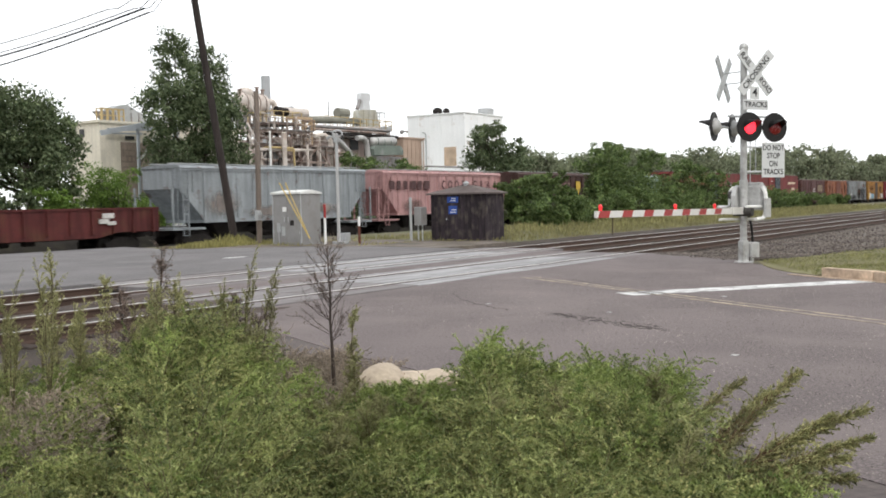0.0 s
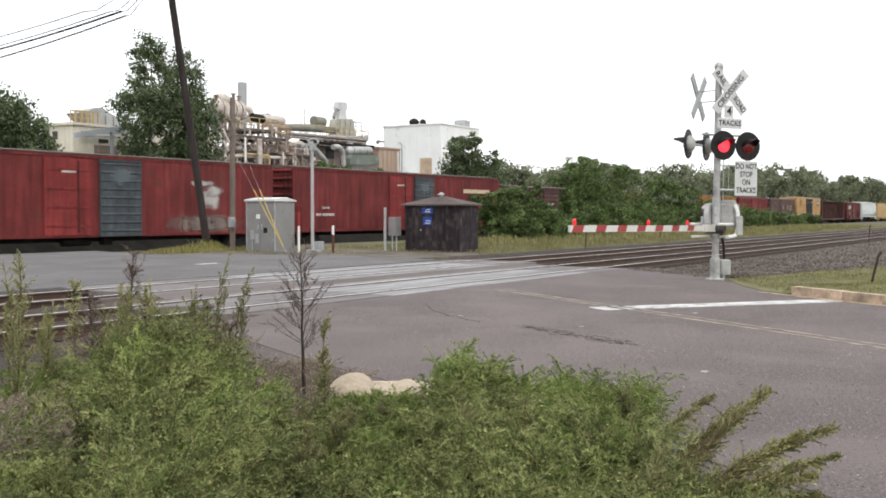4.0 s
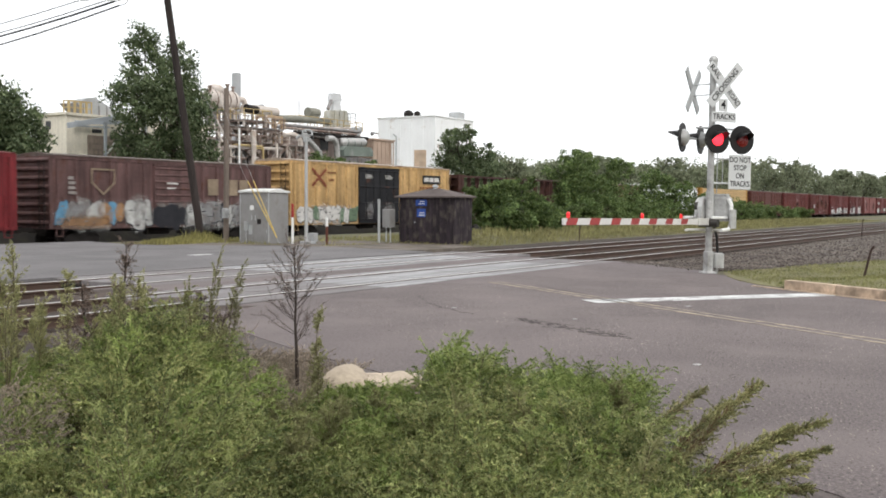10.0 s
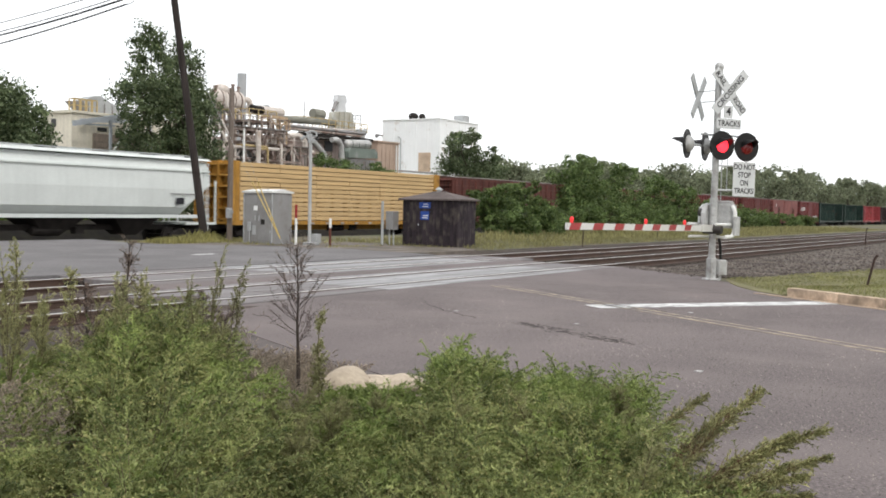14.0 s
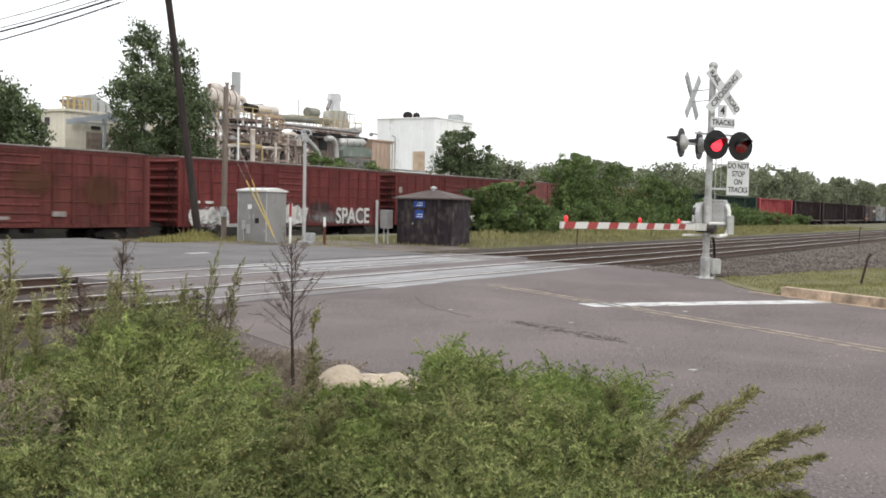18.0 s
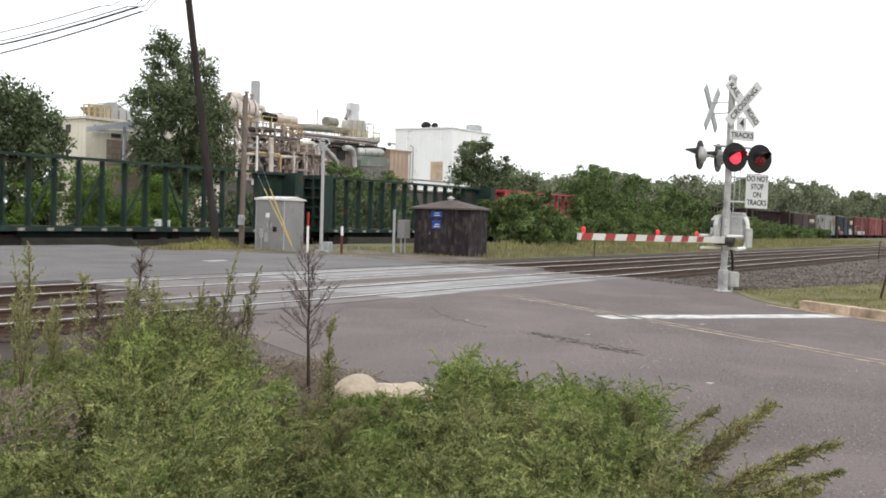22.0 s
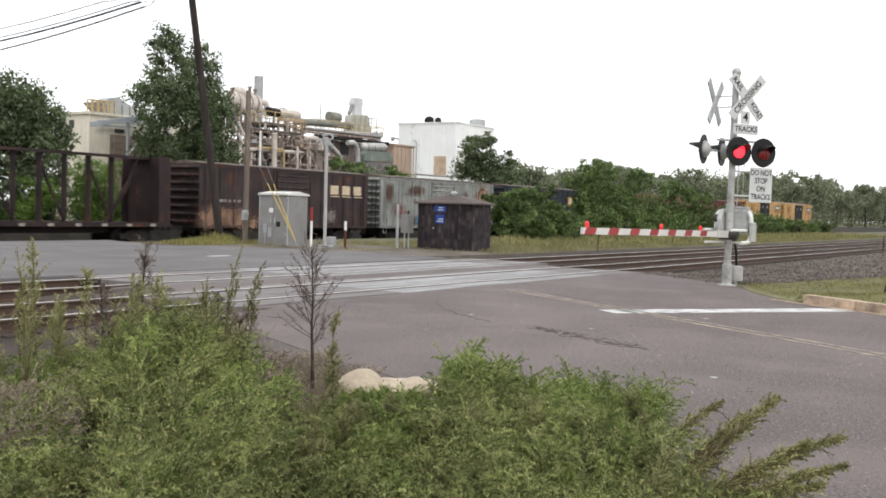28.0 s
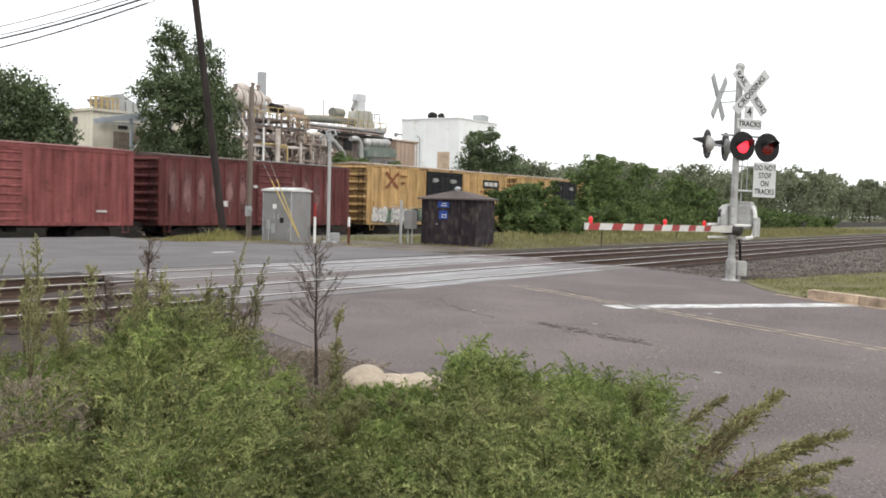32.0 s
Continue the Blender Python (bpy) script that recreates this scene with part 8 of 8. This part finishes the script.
    c, h, y = boxcar(253.8, 269.3, "brown_plug", (0.15, 0.085, 0.08), "brown boxcar with a band of graffiti along the bottom", rust=0.15)
    spray(c, -7.6, -3.5, 1.0, 2.3, (G3, G5, G2, G1), y, 14)
    haze(c, [(-5.8, 1.25, 2.2, 0.4)], G5, y - 0.014, "orange sprayed glow")
    spray(c, -3.4, -1.7, 0.92, 2.45, (G1, G4), y, 16)
    spray(c, -1.6, 7.2, 0.95, 2.25, (G1, G2, G4), y - 0.06, 15)
    g = Geo()
    ring = [(-5.5, 3.85), (-4.1, 3.85), (-4.1, 3.2), (-4.8, 2.63), (-5.5, 3.2), (-5.5, 3.85)]
    stroke(g, ring, y, 0.09)
    part("crest", g, TANP, c, "faded shield outline")
    stencils(c, -6.9, -6.3, 2.6, 3.55, 4, 1, PALEP, y)
    marks(c, [(2.5, 3.3, 2.65, 3.55), (4.2, 4.9, 2.65, 3.55), (5.05, 5.8, 2.65, 3.55)], TANP, y)
    marks(c, [(-0.6, 0.2, 3.2, 3.3), (-0.6, 0.0, 2.95, 3.03)], W_, y - 0.06)
    for k, (u0, u1) in enumerate(((271.4, 290.2), (764.3, 783.0), (785.2, 803.0))):
        c, h, y = boxcar(u0, u1, "bright_yellow", (0.64, 0.41, 0.18), "bright yellow boxcar with black double doors", top=4.9, low=0.88, doors=2, door=("door_black", (0.022, 0.022, 0.025)), door_w=2.45, kind="plug", rust=0.05, roof=("roof_pale", (0.52, 0.42, 0.34), 0.1))
        marks(c, [(5.6, 8.1, 3.74, 4.38)], BLACK, y)
        marks(c, [(5.8 + 0.72 * i, 6.4 + 0.72 * i, 3.9, 4.22) for i in range(3)], W_, y - 0.006)
        stencils(c, 5.2, 8.4, 3.38, 3.62, 1, 8, surface("stencil_brown", (0.25, 0.11, 0.05), 0.8), y)
        stencils(c, 6.0, 7.7, 2.6, 3.15, 2, 2, surface("stencil_tan", (0.42, 0.22, 0.09), 0.8), y)
        g = Geo()
        stroke(g, [(-7.4, 3.42), (-6.1, 4.4)], y, 0.17)
        stroke(g, [(-7.4, 4.4), (-6.1, 3.42)], y, 0.17)
        part("emblem", g, surface("emblem_rust", (0.23, 0.07, 0.04), 0.8), c, "crossed emblem")
        marks(c, [(-5.9, -5.0, 4.2, 4.3), (-5.7, -5.2, 3.7, 3.85)], surface("emblem_brown", (0.25, 0.11, 0.05), 0.8), y)
        stencils(c, -1.8, -0.7, 3.98, 4.28, 3, 1, W_, -1.62, 0.5)
        stencils(c, 0.6, 1.7, 3.98, 4.28, 3, 1, W_, -1.62, 0.5)
        spray(c, -9.0, -2.6, 1.0, 2.1, (W_, G7, G4), y, 20 + k)
        if k == 0:
            spray(c, 2.6, 8.2, 1.0, 2.0, (G2, surface("spray_purple", (0.28, 0.22, 0.30), 0.7, vary=0.3, size=2), G4), y, 26)
            haze(c, [(-1.3, 1.8, 0.7, 0.7), (1.1, 1.8, 1.0, 0.7)], G2, -1.62)
    centerbeam(291.9, 313.8, "beam_brown", (0.085, 0.04, 0.034), "empty dark brown centre-beam flatcar", rust=0.3)
    c, h, y = boxcar(316.4, 331.8, "oxide_horse", (0.165, 0.04, 0.036), "oxide red boxcar with pale striped emblem", rust=0.15)
    stripe_logo(c, -6.8, -3.9, 3.12, 3.78, W_, y)
    stencils(c, -5.6, -4.9, 2.55, 2.75, 1, 2, PALEP, y)
    stencils(c, -5.7, -3.8, 2.05, 2.35, 1, 6, PALEP, y)
    haze(c, [(-2.9, 1.45, 1.1, 0.55), (-2.4, 1.5, 0.6, 0.4)], STAIN_CHALK, y)
    haze(c, [(-5.8, 1.3, 1.6, 0.4), (4.6, 2.0, 2.0, 0.9)], STAIN_RUST, y)
    stencils(c, -2.2, -1.7, 2.5, 3.1, 3, 1, W_, y, 0.25)
    marks(c, [(-0.9, -0.4, 2.75, 2.85), (-1.1, -0.8, 1.9, 2.0)], W_, y - 0.06)
    c, h, y = hopper(332.7, 353.0, "hopper_white", (0.66, 0.69, 0.67), "clean white curved-side covered hopper", top=4.5, low=1.5, rust=0.0, smooth=True)
    stencils(c, -7.2, -5.9, 2.35, 3.0, 3, 2, surface("stencil_grey", (0.40, 0.40, 0.39), 0.7), y - 0.06)
    marks(c, [(7.0, 7.6, 2.1, 2.45)], G4, y - 0.06)
    marks(c, [(6.6, 8.4, 2.62, 2.68)], G2, y - 0.06)
    centerbeam(354.2, 377.0, "beam_yellow", (0.48, 0.25, 0.05), "yellow centre-beam flatcar loaded with sawn lumber", top=4.68, lumber=True, rust=0.05)
    tall = dict(top=4.55, low=0.82, bands=5)
    c, h, y = boxcar(379.0, 397.8, "redbrown_a", (0.15, 0.052, 0.042), "red-brown ribbed boxcar with a white graffiti patch", rust=0.2, **tall)
    spray(c, 2.6, 6.0, 1.0, 2.4, (G1, G7), y, 33)
    haze(c, [(-4.0, 2.4, 2.0, 1.0)], STAIN_RUST, y)
    stencils(c, 6.6, 7.5, 1.6, 2.1, 3, 1, W_, y)
    c, h, y = boxcar(399.9, 418.7, "redbrown_b", (0.165, 0.04, 0.035), "oxide red boxcar with pale graffiti beside its door", rust=0.1, **tall)
    spray(c, -3.4, -1.6, 1.05, 2.05, (G1, G2), y - 0.02, 35)
    spray(c, -1.4, 0.3, 1.05, 2.05, (G1, G2), y - 0.06, 36)
    haze(c, [(0.0, 2.6, 1.4, 0.6)], STAIN_RUST, y - 0.06)
    marks(c, [(-0.4, 0.2, 3.45, 3.55), (-0.4, 0.3, 3.25, 3.33)], W_, y - 0.06)
    stencils(c, 4.4, 7.0, 1.5, 2.0, 2, 4, W_, y, 0.3)
    c, h, y = boxcar(420.8, 437.0, "redbrown_c", (0.155, 0.043, 0.037), "oxide red boxcar with weathered ribs", rust=0.2, **tall)
    stencils(c, -5.9, -4.5, 2.1, 2.8, 2, 2, W_, y)
    haze(c, [(1.0, 3.0, 1.6, 0.9), (-2.6, 2.6, 1.2, 1.0), (5.0, 2.6, 1.6, 1.0)], STAIN_RUST, y - 0.06)
    marks(c, [(2.1, 2.9, 1.35, 1.6), (-1.5, -0.2, 1.2, 1.35)], PALEP, y - 0.06)
    c, h, y = boxcar(439.4, 458.2, "redbrown_d", (0.165, 0.037, 0.034), "oxide red boxcar with large pale graffiti letters", rust=0.08, **tall)
    spray(c, -8.8, -5.7, 0.85, 1.85, (W_, G1), y, 38)
    spray(c, -3.7, 1.3, 0.85, 2.2, (W_, G2), y - 0.06, 39)
    marks(c, [(-5.8, 1.2, 0.78, 0.98)], SILL, y - 0.01)
    haze(c, [(3.4, 1.4, 2.6, 0.6), (6.4, 1.4, 2.4, 0.6)], G2, y)
    words("SPACE", 1.45, W_, c, pose(6.3, y - 0.012, 1.42, 90), "graffiti", 0.92)
    stencils(c, -8.5, -6.7, 2.1, 2.4, 1, 2, W_, y, 0.5)
    haze(c, [(2.8, 2.0, 1.6, 0.5)], STAIN_SOOT, y)
    c, h, y = boxcar(460.5, 476.6, "redbrown_e", (0.15, 0.037, 0.033), "oxide red boxcar with white blocks of graffiti", rust=0.12, **tall)
    marks(c, [(-6.2, -5.55, 1.4, 2.5), (-5.45, -4.8, 1.4, 2.5)], STAIN_SOOT, y)
    stencils(c, -6.15, -4.8, 1.5, 2.45, 4, 2, W_, y - 0.006, 0.42)
    spray(c, -7.9, -7.0, 1.0, 2.0, (W_, G1), y, 41)
    spray(c, -4.7, -2.3, 0.9, 2.3, (W_, G1), y, 42)
    spray(c, 1.1, 4.8, 0.9, 2.4, (W_, G1), y, 43)
    marks(c, [(-8.0, -2.2, 0.83, 1.05), (1.0, 5.0, 0.83, 1.0)], SILL, y - 0.01)
    marks(c, [(-7.9, -7.5, 3.15, 3.55)], PALEP, y)
    haze(c, [(-1.0, 1.7, 1.4, 0.6)], surface("violet_tint", (0.20, 0.09, 0.12), 0.8), y - 0.06)
    c, h, y = boxcar(478.7, 495.2, "faded_red", (0.27, 0.092, 0.082), "faded pinkish red boxcar", rust=0.1, ribs=0, top=4.55, low=0.82)
    marks(c, [(-6.6, -6.3, 3.43, 3.92), (0.6, 1.6, 2.95, 3.1)], W_, -1.47)
    stencils(c, -6.8, -5.5, 1.3, 2.35, 3, 2, PALEP, -1.47, 0.42)
    marks(c, [(-3.5, -2.8, 1.7, 2.05), (-2.9, -2.0, 1.6, 1.75)], paint("faded_red_patch", (0.17, 0.05, 0.045), 0.1), -1.47)
    haze(c, [(-4.6, 2.6, 1.0, 1.3), (5.0, 2.4, 1.4, 1.2)], STAIN_RUST, -1.47)
    c, h, y = boxcar(497.4, 512.6, "oxide_ns", (0.185, 0.043, 0.04), "oxide red boxcar with striped emblem and white graffiti", rust=0.1, **tall)
    stripe_logo(c, -7.1, -4.2, 2.95, 3.58, W_, y)
    spray(c, -7.3, -4.0, 0.85, 2.05, (W_, G7, G4), y, 44)
    spray(c, 2.4, 5.8, 1.2, 2.15, (W_, G2), y, 45)
    haze(c, [(-2.4, 1.4, 1.0, 0.5), (0.2, 1.8, 1.5, 0.4)], STAIN_CHALK, y - 0.06)
    centerbeam(514.2, 536.8, "beam_green", (0.028, 0.052, 0.042), "empty dark green centre-beam flatcar", rust=0.05, solid_ends=2.2)
    centerbeam(538.9, 561.0, "beam_green", (0.028, 0.052, 0.042), "empty dark green centre-beam flatcar", rust=0.05, solid_ends=2.2)
    centerbeam(562.7, 585.1, "beam_red", (0.41, 0.085, 0.09), "empty faded red centre-beam flatcar", rust=0.08, solid_ends=3.0)
    for u0, u1 in ((587.0, 609.2), (611.5, 633.8), (636.1, 658.6)):
        centerbeam(u0, u1, "beam_dark", (0.040, 0.026, 0.026), "empty dark brown centre-beam flatcar", rust=0.12)
    c, h, y = boxcar(660.8, 675.8, "brown_rust", (0.062, 0.045, 0.045), "dark brown boxcar with peach primer patches and pale lettering bars", rust=0.3)
    marks(c, [(3.6, 4.4, 3.05, 3.62), (4.8, 5.6, 3.05, 3.62), (6.0, 6.8, 3.05, 3.62), (3.6, 4.5, 2.9, 2.96), (4.8, 5.7, 2.9, 2.96), (6.0, 6.9, 2.9, 2.96)], CREAM, y)
    haze(c, [(-6.6, 1.5, 1.6, 0.8), (-5.0, 1.5, 1.4, 0.75), (-3.8, 1.2, 1.2, 0.5)], PEACH, y, "peach primer showing through")
    stencils(c, -6.6, -4.4, 2.35, 2.6, 1, 6, PALEP, y)
    haze(c, [(3.6, 1.7, 0.8, 0.6), (0.6, 1.8, 1.4, 0.8)], STAIN_CHALK, y)
    c, h, y = boxcar(677.6, 692.8, "pale_grey", (0.34, 0.35, 0.33), "pale grey boxcar with rust streaks and blue graffiti", rust=0.12)
    haze(c, [(-5.6, 2.2, 1.0, 0.6), (-5.4, 2.0, 0.8, 0.5)], surface("pink_brown", (0.27, 0.13, 0.12), 0.8, vary=0.3, size=2), y, "faded pink sprayed patch")
    scrawl(c, -4.6, -3.0, 1.1, 1.9, G4, y - 0.004, 54, 0.09)
    spray(c, -3.4, -1.7, 1.1, 2.0, (G3, G7), y, 51)
    g = Geo()
    arc = [(5.95 + 0.75 * math.cos(radians(a)), 3.3 + 0.7 * math.sin(radians(a))) for a in range(50, 320, 15)]
    stroke(g, arc, y, 0.2)
    part("emblem", g, faded(surface("rust_ring", (0.36, 0.17, 0.08), 0.8, vary=0.3, size=2)), c, "rust-orange open ring")
    haze(c, [(6.0, 3.3, 1.5, 1.2)], PEACH, y)
    marks(c, [(-0.8, -0.4, 1.55, 1.95), (0.7, 1.2, 1.63, 2.04)], DARK, y - 0.06)
    haze(c, [(-6.8, 3.4, 0.7, 0.9), (-3.4, 3.6, 1.4, 0.5), (3.4, 2.6, 0.6, 1.4), (0.4, 1.3, 1.6, 0.4)], STAIN_RUST, y)
    c, h, y = boxcar(695.0, 710.3, "dark_blue", (0.035, 0.042, 0.055), "dark blue-grey boxcar with yellow lettering blocks", rust=0.12)
    marks(c, [(4.0, 6.7, 2.95, 3.82)], surface("panel_mustard", (0.30, 0.17, 0.02), 0.7), y)
    marks(c, [(4.25, 4.9, 3.15, 3.7), (5.1, 5.75, 3.15, 3.7), (5.95, 6.6, 3.15, 3.7), (4.2, 4.95, 3.0, 3.06), (5.05, 5.8, 3.0, 3.06), (5.9, 6.65, 3.0, 3.06)], CREAM, y - 0.006)
    stencils(c, -7.1, -5.7, 1.9, 2.7, 2, 2, YEL, y, 0.75)
    haze(c, [(-4.2, 1.4, 2.6, 0.6), (-5.6, 1.4, 1.2, 0.5)], G6, y, "worn pinkish graffiti")
    spray(c, -5.4, -2.0, 1.0, 1.6, (G2, G6), y, 55)
    haze(c, [(4.6, 1.6, 2.2, 0.8)], W_, y, "worn white graffiti")
    spray(c, 3.0, 6.4, 0.95, 1.8, (W_, G2), y, 57)
    c, h, y = boxcar(711.7, 726.9, "oxide_long", (0.185, 0.05, 0.042), "oxide red boxcar with white graffiti along the sill", rust=0.1, bands=5, top=4.5, low=0.9)
    stencils(c, -7.0, -5.1, 1.3, 2.9, 5, 2, W_, y, 0.36)
    marks(c, [(-2.8, -2.4, 2.75, 2.85), (-1.4, -1.1, 2.6, 3.0), (0.8, 1.2, 3.2, 3.4)], W_, y)
    for k, (x0, x1) in enumerate(((-4.6, -1.6), (-1.4, 0.1), (1.2, 3.5))):
        spray(c, x0, x1, 0.9, 1.82, (W_, G1, surface("spray_violet", (0.20, 0.16, 0.26), 0.7)), y - 0.06, 60 + k)
    c, h, y = boxcar(728.8, 744.3, "pink_red", (0.31, 0.10, 0.096), "bright pinkish red boxcar with flat ribs", rust=0.03, top=4.55, low=0.85, roof=("roof_pinkish", (0.30, 0.12, 0.11), 0.1))
    marks(c, [(-2.3, -1.9, 2.7, 2.8), (-2.2, -2.0, 2.2, 2.35), (5.6, 6.2, 1.5, 1.6)], W_, y)
    marks(c, [(-3.4, -2.5, 1.65, 2.15), (-4.2, -3.8, 1.7, 1.95)], paint("pink_red_patch", (0.20, 0.06, 0.058), 0.05), y)
    c, h, y = boxcar(746.3, 762.0, "dark_red", (0.165, 0.055, 0.052), "dark red ribbed boxcar with chalky fading between its ribs", rust=0.1, top=4.5, low=0.85, doors=1, door_at=0.8)
    marks(c, [(-3.6, -3.1, 1.9, 2.2), (-1.0, -0.4, 3.0, 3.15)], W_, y)
    haze(c, [(-7.1 + 1.05 * k + (3.4 if k > 5 else 0), 2.7, 0.42, 1.5) for k in range(10)], surface("chalk_red", (0.34, 0.19, 0.18), 0.85, vary=0.4, size=1.5, streak=0.4), y + 0.06)


freight()


# ---- movement ----
def motions():
    """The train rolls by at one speed; the two added lamp shutters turn by turns."""
    for car, u in CARS:
        walk(car, [(t, pose(u - SPEED * t, TRACK_Y, TRACK_Z)) for t in (0, 8, 16, 24, 32)])
    period, on, start = 1.4045, 0.55, 0.87
    swaps = [(0.0, 1)]
    for k in range(-1, 24):
        for dt, lit in ((0.0, 1), (on * period, 0)):
            t = start + k * period + dt
            if 0.1 < t < 31.9:
                swaps.append((t, lit))
    for shutter, mine in ((shutter_a, 1), (shutter_b, 0)):
        rows, last = [], None
        for t, lit in swaps:
            a = 180 if lit == mine else 0
            if last is None:
                rows.append((0.0, pose(0, 0, 0, 0, 0, a)))
            elif a != last:
                rows += [(round(t - 0.06 + 0.04 * n, 3), pose(0, 0, 0, 0, 0, last + (a - last) * n / 3)) for n in range(4)]
            last = a
        rows.append((32.0, pose(0, 0, 0, 0, 0, last)))
        walk(shutter, rows)



motions()
